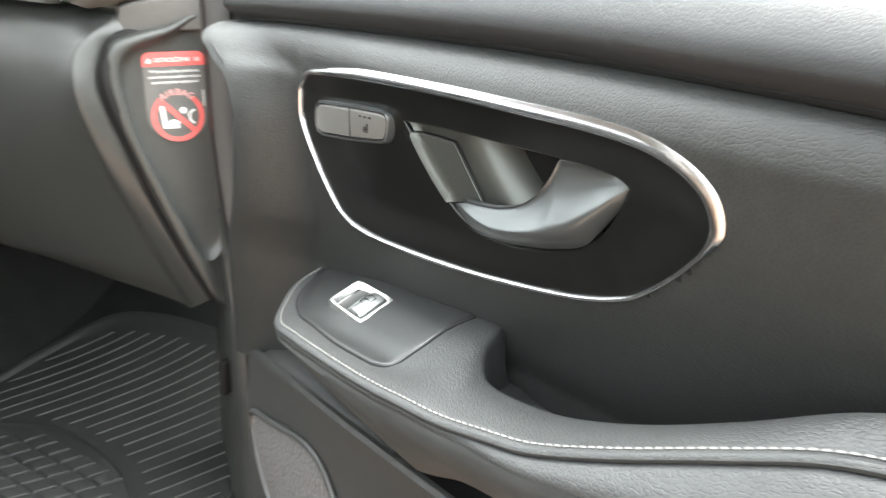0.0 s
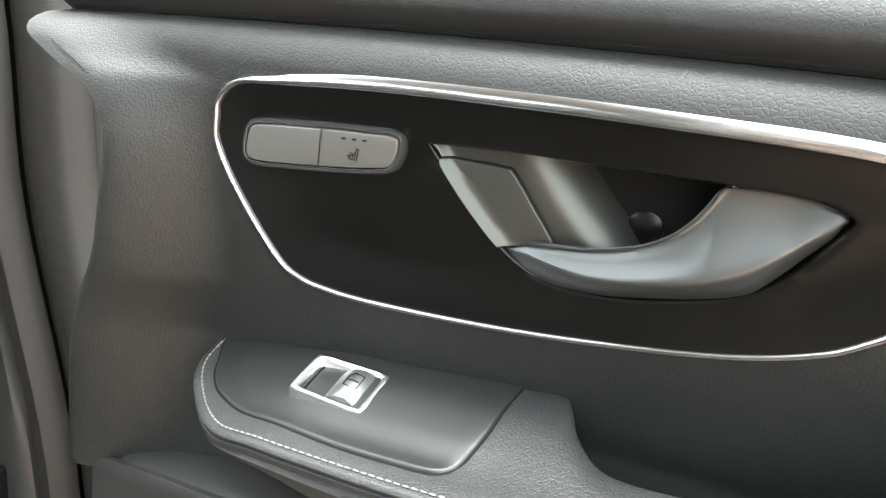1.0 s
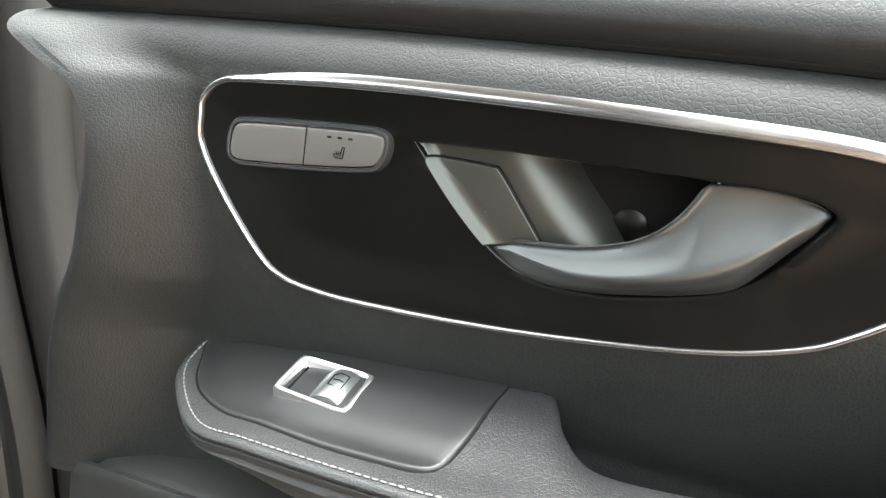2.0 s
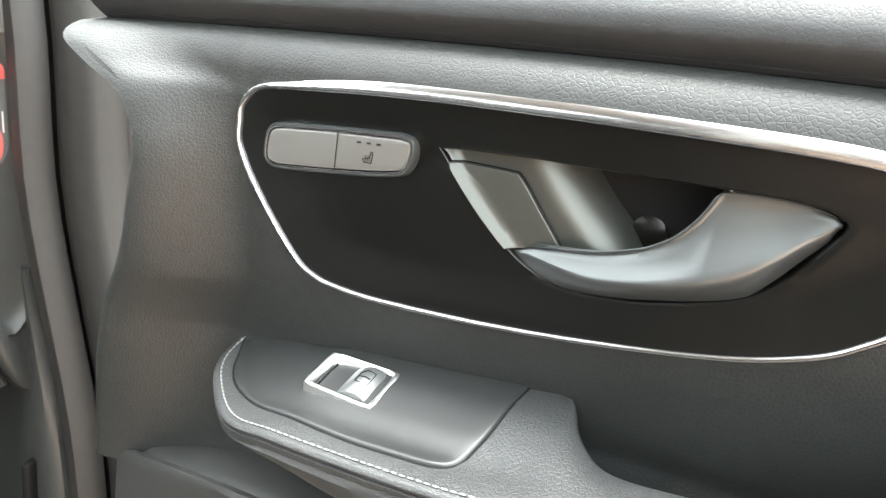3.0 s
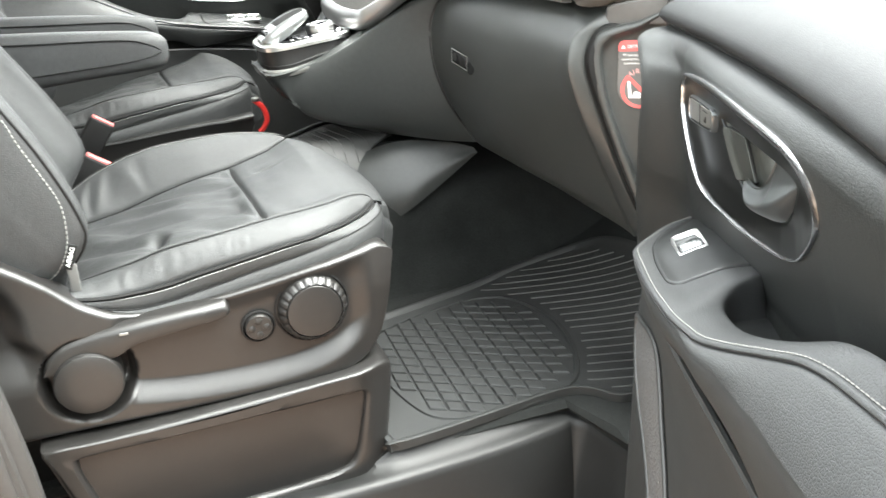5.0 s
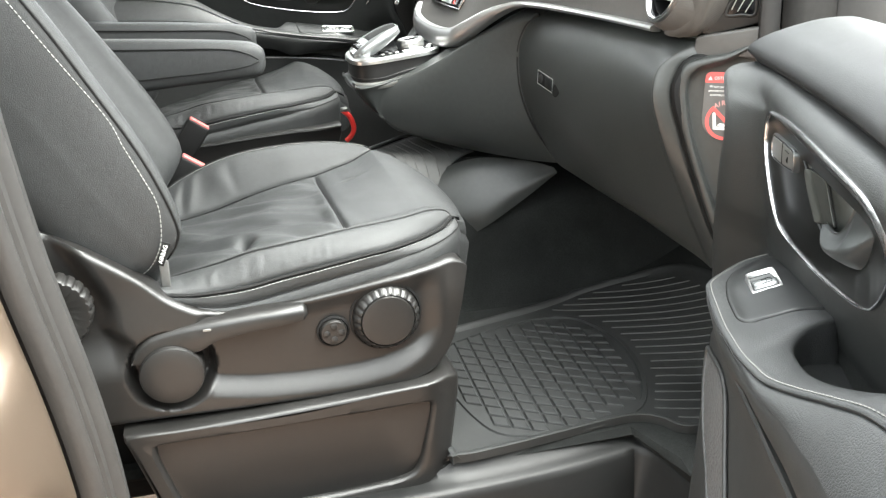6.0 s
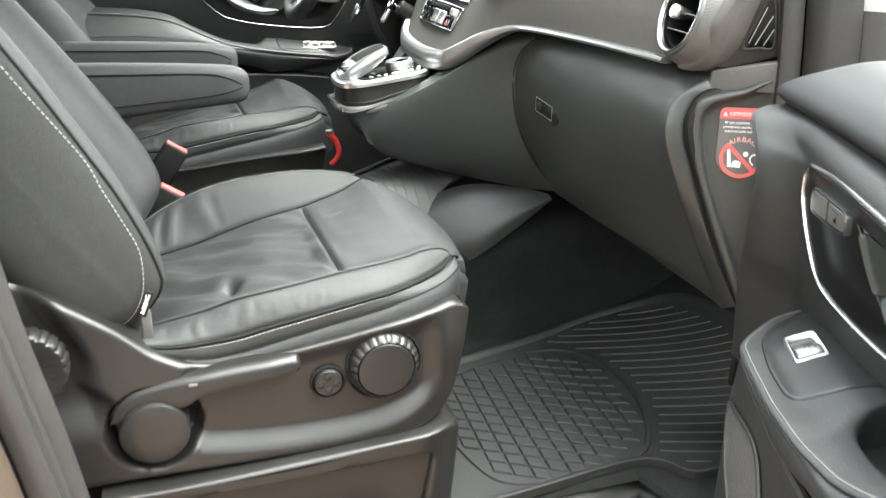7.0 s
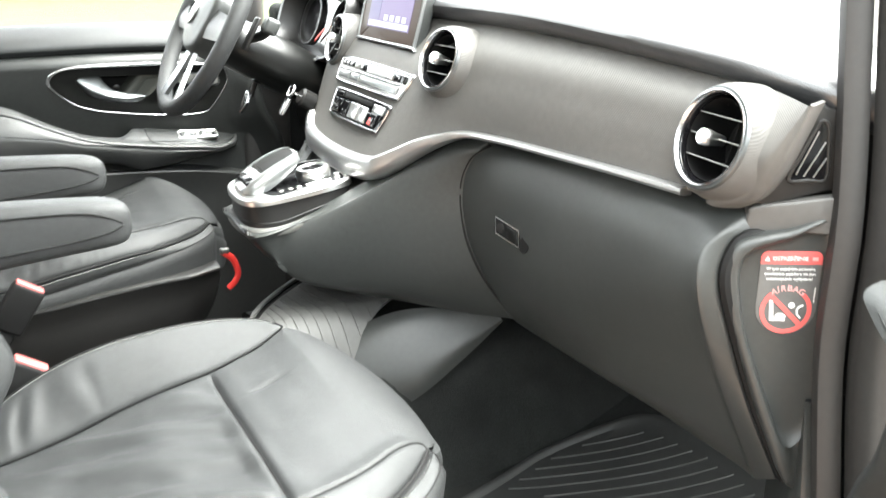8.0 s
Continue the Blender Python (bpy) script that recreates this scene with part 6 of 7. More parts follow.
WEDGE = [[(-0.01, 0.27, 0.915), (0.05, 0.42, 0.988), (0.10, 0.53, 0.992), (0.124, 0.592, 0.978)], [(0.035, 0.28, 0.900), (0.080, 0.42, 0.966), (0.113, 0.53, 0.970), (0.127, 0.594, 0.974)], [(0.07, 0.30, 0.86), (0.118, 0.42, 0.89), (0.130, 0.51, 0.935), (0.130, 0.596, 0.970)], [(0.06, 0.32, 0.78), (0.120, 0.42, 0.845), (0.130, 0.51, 0.905), (0.128, 0.598, 0.966)]]
wedge_t = thing("footwell_trim", "smooth grey plastic footwell side trim", "footwell trim")
part("cover", thick(grid(net([[V(*p) for p in r] for r in WEDGE], 6, 8)), 0.006, (1, 0, 0.5)), SOFT, wedge_t)


# pale ribbed rubber cover over the tunnel
tc = thing("tunnel_cover", "pale grey ribbed rubber cover between the seats", "floor cover")
line = curve_points([V(-0.24, 0.43, 0), V(-0.172, 0.325, 0), V(-0.10, 0.252, 0), V(-0.025, 0.200, 0), (0.07, 0.155, 0)], 8)


def cover_at(p, d):
    x = p.x + d
    return V(x, p.y + 0.10 * d, 0.984 + 0.010 * step(-0.15, 0.0, x) - 0.30 * step(-0.01, 0.20, x) ** 1.2)


part("sheet", thick(grid([[cover_at(p, 0.012 + 0.22 * k / 20) for k in range(21)] for p in line]), 0.006, (0, 0, 1)), MATGREY, tc)
part("rim", sweep([cover_at(p, -0.006) + V(0, 0, 0.004) for p in line], ring_profile(0.0045, 0.004, 8)), MATGREY, tc, "raised pale rim")
part("groove", sweep([cover_at(p, 0.006) - V(0, 0, 0.004) for p in line], ring_profile(0.007, 0.004, 8)), DARK, tc)
for i in range(1, len(line), 2):
    part("rib", tube([cover_at(line[i], 0.02 + 0.21 * k / 20) + V(0, 0, 0.0004) for k in range(21)], 0.0013, n=6), MATGREY, tc)
part("side_wall", grid([[cover_at(p, -0.010) + V(0, 0, dz) for dz in (0.004, -0.03, -0.10, -0.30)] for p in line]), DARK, tc)


# sunken door step
def step_well():
    rim = curve_points([V(0.690, -0.6, 0), V(0.700, -0.1, 0), V(0.704, 0.18, 0), V(0.694, 0.377, 0), V(0.676, 0.50, 0), V(0.672, 0.528, 0), V(0.692, 0.548, 0), V(0.74, 0.560, 0), V(0.79, 0.566, 0), V(0.90, 0.58, 0)], 8)
    rows = []
    for i, p in enumerate(rim):
        t = (rim[min(i + 1, len(rim) - 1)] - rim[max(i - 1, 0)]).normalized()
        o = V(t.y, -t.x, 0)
        k = step(0.15, 0.215, p.y)
        rows.append([p + o * d + V(0, 0, z) for d, z in ((-0.050, 0.630), (-0.050, 0.642 + 0.034 * k), (-0.040, 0.645 + 0.033 * k), (-0.030, 0.649 + 0.011 * k), (-0.012, 0.651), (-0.003, 0.651), (0.003, 0.646), (0.007, 0.636), (0.030, 0.50), (0.042, 0.425), (0.060, 0.412), (0.09, 0.41))])
    return grid(rows)


structure("door_step", step_well(), STEPMAT, "moulded black plastic door step", "step")
structure("step_floor", box(0.66, 0.95, -0.65, 0.62, 0.385, 0.412, 0.004), STEPMAT, "black plastic lower step", "step")

# rubber mats
MAT_EDGE = [(0.640, 0.200), (0.672, 0.212), (0.670, 0.29), (0.659, 0.39), (0.647, 0.498), (0.651, 0.545), (0.672, 0.572), (0.700, 0.588), (0.716, 0.62), (0.718, 0.72), (0.70, 0.82), (0.60, 0.872), (0.45, 0.885), (0.315, 0.878), (0.228, 0.845), (0.188, 0.758), (0.176, 0.667), (0.185, 0.595), (0.215, 0.470), (0.240, 0.370), (0.270, 0.24), (0.30, 0.18)]
FIELD = [(0.29, 0.345), (0.255, 0.47), (0.257, 0.555), (0.30, 0.602), (0.40, 0.628), (0.50, 0.620), (0.58, 0.590), (0.622, 0.555), (0.640, 0.50), (0.648, 0.40), (0.630, 0.31), (0.56, 0.275), (0.44, 0.262), (0.33, 0.285)]


def rubber_mat(name, label, shift, gx):
    M = thing(name, label, "floor mat")
    put = lambda x, y, z: V(gx * x + shift, y, floor_z(y) + z)
    edge = [V(p.x, p.y) for p in curve_points([V(a, b, 0) for a, b in MAT_EDGE], 6, True)]
    c = V(0.46, 0.53)
    rows = [[put(*(c + (p - c) * s), 0.001) for p in edge] for s in (0.12, 0.25, 0.4, 0.55, 0.7, 0.85, 0.95)]
    rows += [[put(p.x, p.y, 0.001) for p in edge], [put(p.x, p.y, 0.016) for p in edge], [put(*p, 0.017) for p in inset(edge, 0.004)], [put(*p, 0.015) for p in inset(edge, 0.010)], [put(*p, 0.009) for p in inset(edge, 0.015)]]
    inner = inset(edge, 0.015)
    rows += [[put(*(c + (p - c) * s), 0.008) for p in inner] for s in (0.93, 0.85, 0.75, 0.65, 0.55, 0.45, 0.35, 0.25, 0.12)]
    part("sheet", grid(rows, around=True, caps=True), RUBBER, M, "thin black rubber sheet")
    # ribs ahead of the heel pad
    ribs = []
    e = V(0.5, 0.866)
    n = V(0.866, -0.5)
    el = [(a, b) for a, b in MAT_EDGE]
    fl = [(a, b) for a, b in FIELD]
    for k in range(-16, 22):
        base = c + n * (0.0245 * k)
        run = []
        for i in range(-60, 61):
            p = base + e * (0.01 * i)
            ok = in_poly(p.x, p.y, el) > 0.024 and in_poly(p.x, p.y, fl) < -0.018 and p.y > 0.5
            if ok:
                run.append(put(p.x, p.y, 0.009))
            if run and (not ok or i == 60):
                if len(run) > 2:
                    ribs.append(sweep(run, [(-0.0016, -0.002), (-0.0006, 0.0010), (0.0006, 0.0010), (0.0016, -0.002)]))
                run = []
    part("ribs", join(*ribs), RIBRUB, M, "raised parallel rubber ribs")
    # lozenge tread on the heel pad
    lugs = []
    f1, f2 = V(0.5, 0.866), V(1.0, -0.06)
    for i in range(-16, 17):
        for j in range(-16, 17):
            q = c + V(-0.01, -0.09) + f1 * (0.0335 * i) + f2 * (0.030 * j)
            if in_poly(q.x, q.y, fl) > 0.014:
                cs = [q + f1 * (0.0143 * a) + f2 * (0.0126 * b) for a, b in ((-1, -1), (-1, 1), (1, 1), (1, -1))]
                m = sum(cs, V(0, 0)) / 4
                rows = [[put(*(m + (p - m) * s), z) for p in cs] for s, z in ((1.06, 0.0065), (1.02, 0.0100), (0.88, 0.0118))]
                lugs.append(grid(rows, around=True, caps=True))
    part("tread", join(*lugs), RUBBER, M, "raised lozenge tread")
    fl2 = [V(p.x, p.y) for p in curve_points([V(a, b, 0) for a, b in FIELD], 5, True)]
    part("tread_border", sweep([put(p.x, p.y, 0.0085) for p in fl2], [(-0.006, -0.002), (-0.004, 0.003), (0.004, 0.003), (0.006, -0.002)], True), RUBBER, M)
    return M


rubber_mat("passenger_mat", "black ribbed rubber floor mat in the footwell", 0.0, 1)
rubber_mat("driver_mat", "black ribbed rubber mat below the pedals", -0.10, -1)

# front pillar with its door seals
PILLAR = [(0.40, 0.776), (0.79, 0.770), (0.95, 0.760), (1.17, 0.724), (1.33, 0.716), (1.54, 0.685), (2.0, 0.615)]
sec_a = [(-0.012, 0.050), (-0.006, 0.004), (0.004, -0.010), (0.016, -0.015), (0.028, -0.010), (0.034, 0.002)]
sec_b = [(0.033, 0.060), (0.035, 0.008), (0.040, 0.000), (0.047, -0.003), (0.055, -0.001), (0.063, 0.003), (0.069, 0.014), (0.070, 0.060)]
zs = [0.40 + 1.5 * i / 40 for i in range(41)]
structure("front_pillar_seal", grid([[V(along(PILLAR, z) + x, 0.630 + y, z) for x, y in sec_a] for z in zs], around=True, caps=True), SEAL, "brownish black rubber door seal", "seal")
structure("front_pillar", grid([[V(along(PILLAR, z) + x, 0.630 + y, z) for x, y in sec_b] for z in zs], around=True, caps=True), FLANGE, "grey front door pillar flange", "pillar")
# SEAL colour covers the hinge-side rubber and stands for the body's shadow.
structure("pillar_body", grid([[V(along(PILLAR, z) + x, 0.630 + y, z) for x, y in ((-0.03, 0.055), (0.060, 0.055), (0.085, 0.075), (0.10, 0.11), (0.10, 0.26), (-0.03, 0.26))] for z in zs[:28]], around=True, caps=True), SEAL, "pillar body, dark for side shadow and hinge seal", "pillar")
kick = [[V(0.62, 0.72, z), V(0.68, 0.672, z), V(0.715, 0.640, z), V(along(PILLAR, z) - 0.010, 0.632, z), V(along(PILLAR, z), 0.70, z)] for z in (0.66, 0.72, 0.8, 0.88, 0.96, 1.02, 1.1)]
kp = structure("kick_panel", thick(grid(net(kick, 3, 4)), 0.006, (0, -1, 0)), SOFT, "black plastic kick panel with a slot", "trim")
part("slot", box(0.718, 0.727, 0.622, 0.640, 0.862, 0.908, 0.003), DARK, kp)
structure("windscreen_pillar_trim", grid([[V(0.70 - 0.35 * t, 0.70 + 0.1 * t, 1.40 + 0.55 * t), V(0.755 - 0.35 * t, 0.72 + 0.1 * t, 1.40 + 0.55 * t), V(0.755 - 0.35 * t, 0.80 + 0.1 * t, 1.40 + 0.55 * t), V(0.70 - 0.35 * t, 0.78 + 0.1 * t, 1.40 + 0.55 * t)] for t in (0, 0.5, 1)], around=True, caps=True), HEADLINER, "grey windscreen pillar trim", "trim")

# rear edge of the door opening: seal, flange and painted sliding door
BP = [(0.30, -0.225), (0.75, -0.255), (0.87, -0.262), (0.98, -0.275), (1.12, -0.298), (1.24, -0.313), (1.34, -0.321), (1.9, -0.345)]
zb = [0.30 + 1.6 * i / 50 for i in range(51)]
structure("rear_flange", grid([[V(x, along(BP, z) + y, z) for x, y in ((0.78, -0.07), (0.775, -0.006), (0.785, 0.0), (0.800, 0.0), (0.806, -0.006), (0.808, -0.016), (0.802, -0.020), (0.80, -0.07))] for z in zb], around=True, caps=True), SEAL, "black rubber seal of the door opening", "seal")
structure("rear_seal", grid([[V(x, along(BP, z) + y, z) for x, y in ((0.806, -0.014), (0.812, -0.011), (0.817, -0.014), (0.8185, -0.019), (0.821, -0.0195), (0.826, -0.018), (0.831, -0.023), (0.832, -0.034), (0.826, -0.046), (0.806, -0.046))] for z in zb], around=True, caps=True), SEAL, "ribbed black rubber seal", "seal")
bulge = lambda z, w: math.exp(-(abs(z - 0.955) / w) ** 5)
door_rows = []
for i in range(91):
    z = 0.3 + 1.05 * i / 90
    y = along(BP, z)
    door_rows.append([V(0.826, y - 0.050, z), V(0.836, y - 0.0475, z), V(0.842 + 0.004 * bulge(z, 0.10), y - 0.0495, z), V(0.848 + 0.018 * bulge(z, 0.09), y - 0.055, z), V(0.854 + 0.040 * bulge(z, 0.092), y - 0.068, z), V(0.858 + 0.060 * bulge(z, 0.095), y - 0.088, z), V(0.862 + 0.070 * bulge(z, 0.10), y - 0.112, z), V(0.868 + 0.072 * bulge(z, 0.104), y - 0.15, z), V(0.876 + 0.070 * bulge(z, 0.106), -0.55, z), V(0.88, -0.9, z), V(0.88, -2.6, z)])
structure("sliding_door", thick(grid(door_rows), 0.006, (1, 0, 0)), PAINT, "bronze metallic sliding door panel with a bulge", "body")
structure("middle_pillar", box(0.70, 0.80, -0.52, -0.36, 0.6, 1.92, 0.015), HEADLINER, "grey trimmed middle pillar", "pillar")
structure("ground", grid([[V(x, y, 0.0) for x in (-60, -4, 0, 4, 60)] for y in (-60, -4, 0, 4, 60)]), PAVING, "reddish brown block paving", "ground")
structure("lawn", grid([[V(x, y, z) for x, z in ((-45, 0.9), (-14, 0.80), (-8, 0.35), (-3.4, 0.02))] for y in (-40, 0, 40)]), GRASS, "bright green mown lawn", "lawn")
structure("garden_wall", box(-14.4, -14, -30, 40, 0.2, 2.1, 0.02), CONCRETE, "pale concrete garden fence", "fence")
structure("roof", box(-0.80, 0.76, -3.2, 0.22, 1.90, 1.95, 0.02), HEADLINER, "van roof with grey headliner", "roof")
structure("rear_partition", box(-0.85, 0.85, -3.2, -3.15, 0.3, 1.95, 0.02), HEADLINER, "rear end of the van", "body")
structure("left_pillar", box(-0.80, -0.70, 0.38, 0.50, 0.4, 1.40, 0.02), SEAL, "driver side front pillar", "pillar")
structure("left_footwell_side", box(-0.80, -0.72, 0.48, 1.06, 0.4, 1.46, 0.02), CARPET, "dark footwell side", "trim")
structure("left_middle_pillar", box(-0.82, -0.74, -0.56, -0.44, 0.4, 1.92, 0.02), HEADLINER, "driver side middle pillar", "pillar")
structure("left_body_side", box(-0.86, -0.80, -3.2, -0.44, 0.35, 1.30, 0.03), PAINT, "bronze painted body side", "body")
# Unseen wall added to keep low sky light off the seat side.
structure("neighbour_wall", box(6.0, 6.3, -14, 9, 0, 3.0, 0.02), BLOCKWALL, "unseen plain grey wall added to block low sky", "wall")


# ---- steering wheel and driver's controls ----
WHEEL = thing("steering_wheel", "black leather steering wheel with silver lower spoke", "steering wheel", pose(-0.395, 0.243, 1.455, 62, 0, 0))
R = 0.183
part("rim", tube([V(R * math.sin(2 * math.pi * i / 72), -R * math.cos(2 * math.pi * i / 72), 0) for i in range(72)], 0.0155, True, 14), LEATHER, WHEEL, "leather wrapped rim")
pad_l = [V(p.x, p.y) for p in curve_points([V(-0.075, 0.045, 0), V(-0.03, 0.062, 0), V(0.03, 0.062, 0), V(0.075, 0.045, 0), V(0.080, 0.0, 0), V(0.055, -0.055, 0), V(0.0, -0.072, 0), V(-0.055, -0.055, 0), V(-0.080, 0.0, 0)], 6, True)]
part("airbag_cover", plate(pad_l, 0.055, 0.016, lambda x, y, z: V(x, y, z - 0.035), 0.010), SOFT, WHEEL, "domed black airbag cover")
part("badge", lathe([(0.024, 0.029), (0.024, 0.032), (0.021, 0.0335), (0.021, 0.031), (0.0, 0.031)], 36), SILVER, WHEEL, "round silver badge")
for s in (-1, 1):
    part("side_spoke", thick(grid(net([[V(s * 0.06, 0.020, 0.0), V(s * 0.12, 0.014, -0.008), V(s * 0.178, 0.010, -0.004)], [V(s * 0.06, -0.010, 0.004), V(s * 0.12, -0.010, -0.004), V(s * 0.178, -0.010, 0.0)], [V(s * 0.06, -0.035, 0.0), V(s * 0.12, -0.032, -0.008), V(s * 0.175, -0.028, -0.004)]], 4, 4)), 0.012), HARD, WHEEL)
    part("lower_spoke", thick(grid(net([[V(s * 0.012, -0.06, -0.006), V(s * 0.022, -0.11, -0.004), V(s * 0.042, -0.172, 0.002)], [V(s * 0.026, -0.055, -0.003), V(s * 0.040, -0.105, 0.0), V(s * 0.066, -0.166, 0.004)]], 4, 6)), 0.008), SILVER, WHEEL, "satin silver lower spoke")
col = thing("steering_column", "black plastic steering column shroud with stalks", "steering column", pose(-0.395, 0.243, 1.455, 62, 0, 0))
# SATIN rather than HARD: the instrument hood's shade is put into the colour.
part("shroud", grid([[V(0.052 * k * math.cos(t), 0.050 * k * math.sin(t) - 0.018, z) for t in [2 * math.pi * i / 28 for i in range(28)]] for k, z in ((0.80, -0.045), (0.95, -0.055), (1.0, -0.09), (1.05, -0.17), (1.0, -0.26))], around=True, caps=True), SATIN, col)
stalk = part("selector_stalk", tube(curve_points([V(0.06, 0.0, -0.07), V(0.11, 0.015, -0.075), V(0.145, 0.03, -0.07)], 5), 0.009, n=10), HARD, col, "black column stalk")
part("stalk_tip", box(0.135, 0.165, 0.018, 0.046, -0.082, -0.056, 0.006), SOFT, stalk)
part("lever_stub", tube([V(-0.01, -0.060, -0.135), V(-0.020, -0.100, -0.142)], 0.006, n=8, up=V(1, 0, 0)), HARD, col)
part("lever_plate", plate([V(-0.018, 0.020), V(0.010, 0.016), V(0.018, -0.002), V(0.004, -0.026), V(-0.012, -0.012)], 0.006, 0.002, lambda x, y, z: V(x - 0.022, y - 0.112, z - 0.140)), CHROME, col, "small bright lever plate")
part("paddle", box(0.085, 0.110, -0.025, 0.040, -0.062, -0.055, 0.003), HARD, col)
kb = thing("knee_panel", "dark lower dashboard panel beside the steering column", "dash trim")
part("panel", thick(grid(net([[V(x, y, z) for x in (-0.70, -0.5, -0.3, -0.215)] for y, z in ((0.56, 1.47), (0.52, 1.40), (0.50, 1.30), (0.52, 1.18), (0.60, 1.06))], 4, 4)), 0.005, (0, -1, 0)), HARD, kb)
cl = thing("instrument_cluster", "hooded instrument cluster with a red needle", "instrument cluster", pose(-0.47, 0.50, 1.440, 72, 0, 0))
part("housing", grid([[V(0.185 * k * math.copysign(abs(math.cos(t)) ** 0.5, math.cos(t)), 0.078 * k * math.copysign(abs(math.sin(t)) ** 0.7, math.sin(t)), z) for t in [2 * math.pi * i / 48 for i in range(48)]] for k, z in ((0.94, -0.03), (0.96, 0.010), (1.0, 0.030), (1.05, 0.032), (1.07, 0.020), (1.05, -0.05))], around=True), HARD, cl, "black cluster hood")
part("dial_face", plate([V(0.176 * math.copysign(abs(math.cos(t)) ** 0.5, math.cos(t)), 0.074 * math.copysign(abs(math.sin(t)) ** 0.7, math.sin(t))) for t in [2 * math.pi * i / 48 for i in range(48)]], 0.006, 0.001, lambda x, y, z: V(x, y, z - 0.022)), GLOSS, cl)
for x in (-0.09, 0.09):
    part("dial_ring", lathe([(0.056, -0.016), (0.056, -0.008), (0.052, -0.007), (0.051, -0.016)], 36, lambda a, b, h, x=x: V(x + a, b, h)), HARD, cl)
part("needle", box(-0.003, 0.042, -0.0032, 0.0032, -0.0105, -0.0080, 0.001, lambda x, y, z: V(-0.032 + x * 0.8, -0.040 + y + x * 0.6, z)), REDPL, cl, "red needle")
part("lower_trim", tube(curve_points([V(-0.06, -0.078, 0.034), V(-0.01, -0.084, 0.034), V(0.03, -0.082, 0.034), V(0.07, -0.088, 0.034), V(0.12, -0.078, 0.034)], 5), 0.0035, n=8), CHROME, cl, "bright trim under the dials")
ign = thing("ignition_key", "chrome ignition key with fob hanging in its lock", "key", pose(-0.295, 0.385, 1.315, 60, 0, 0))
part("bow", tube([V(0.012 * math.cos(t), 0.012 * math.sin(t), 0.02) for t in [2 * math.pi * i / 20 for i in range(20)]], 0.003, True, 8), CHROME, ign)
part("blade", box(-0.004, 0.004, -0.002, 0.002, -0.015, 0.012, 0.001), CHROME, ign)
part("lock_barrel", lathe([(0.018, -0.03), (0.018, -0.004), (0.014, 0.0), (0.0, 0.0)], 24), HARD, ign)
part("fob", box(-0.008, 0.008, -0.050, -0.014, 0.012, 0.022, 0.004), CHROME, ign)
for i, (px, pz, w) in enumerate(((-0.36, 0.90, 0.035), (-0.50, 0.92, 0.05))):
    pd = thing("pedal", "black rubber foot pedal with metal arm", "pedal", pose(px, 0.80, pz, 60, 0, 0), "pedals")
    part("pad", box(-w, w, -0.045, 0.045, -0.006, 0.006, 0.004), RUBBER, pd)
    part("arm", tube(curve_points([V(0, 0.02, -0.006), V(0, 0.10, -0.04), V(0.01, 0.28, -0.03)], 5), 0.008, n=8, up=V(1, 0, 0)), SILVER, pd)

# ---- screen and centre stack ----
scr = thing("display_screen", "tablet-like dashboard display in a silver frame", "screen", pose(CX, 0.492, 1.500, 76, 0, 0))
fr = [V(p.x, p.y) for p in curve_points([V(-0.113, -0.066, 0), V(-0.100, -0.070, 0), V(0.100, -0.070, 0), V(0.113, -0.066, 0), V(0.116, 0.0, 0), V(0.113, 0.066, 0), V(0.10, 0.07, 0), V(-0.10, 0.07, 0), V(-0.113, 0.066, 0), V(-0.116, 0, 0)], 4, True)]
part("back_shell", plate(fr, 0.020, 0.006, lambda x, y, z: V(x, y, -z)), SOFT, scr)
part("frame", sweep([V(p.x, p.y, 0.002) for p in fr], ring_profile(0.0030, 0.0035, 8), True), SILVER, scr, "silver frame")
part("glass", plate(inset(fr, 0.002), 0.003, 0.001), BEZEL, scr)
part("picture", box(-0.084, 0.084, -0.048, 0.060, 0.0025, 0.0036, 0), DISPLAY, scr, "lit violet picture")
part("picture_bar", box(-0.080, 0.080, -0.046, -0.036, 0.0034, 0.0040, 0), PALE, scr)
for i in range(4):
    part("picture_icon", box(-0.02 + 0.024 * i, -0.004 + 0.024 * i, -0.034, -0.024, 0.0034, 0.0040, 0), PALE, scr)
part("picture_shape", box(-0.084, -0.040, -0.034, 0.060, 0.0034, 0.0039, 0), NIGHT, scr, "lit dark blue strip of the picture")
part("mount", box(-0.05, 0.05, -0.10, -0.05, -0.03, -0.012, 0.006), SOFT, scr)


def controls(y, z, w, h, rows_of, base):
    C = thing("control_panel", "chrome-framed button panel on the centre stack", "control panel", pose(CX + 0.008, y, z, 66, 0, 0), "centre stack panels")
    lp = [V(p.x, p.y) for p in curve_points([V(-w, -h * 0.6, 0), V(-w * 0.86, -h, 0), V(0, -h * 1.05, 0), V(w * 0.80, -h, 0), V(w * 0.9, -h * 0.8, 0), V(w, h * 0.75, 0), V(w * 0.95, h, 0), V(0, h * 1.05, 0), V(-w * 0.95, h, 0), V(-w * 1.02, h * 0.7, 0)], 4, True)]
    part("panel", plate(lp, 0.008, 0.003, lambda a, b, c: V(a, b, c - 0.004 - 0.10 * a * a * 4)), base, C)
    part("frame", sweep([V(p.x, p.y, 0.0035 - 0.4 * p.x * p.x) for p in lp], ring_profile(0.0022, 0.0022, 8), True), CHROME, C)
    for x0, x1, y0, y1, m in rows_of:
        part("button", box(x0 * w, x1 * w, y0 * h, y1 * h, 0.0025, 0.0075, 0.0015, lambda a, b, c: V(a, b, c - 0.4 * a * a)), m, C)
    return C


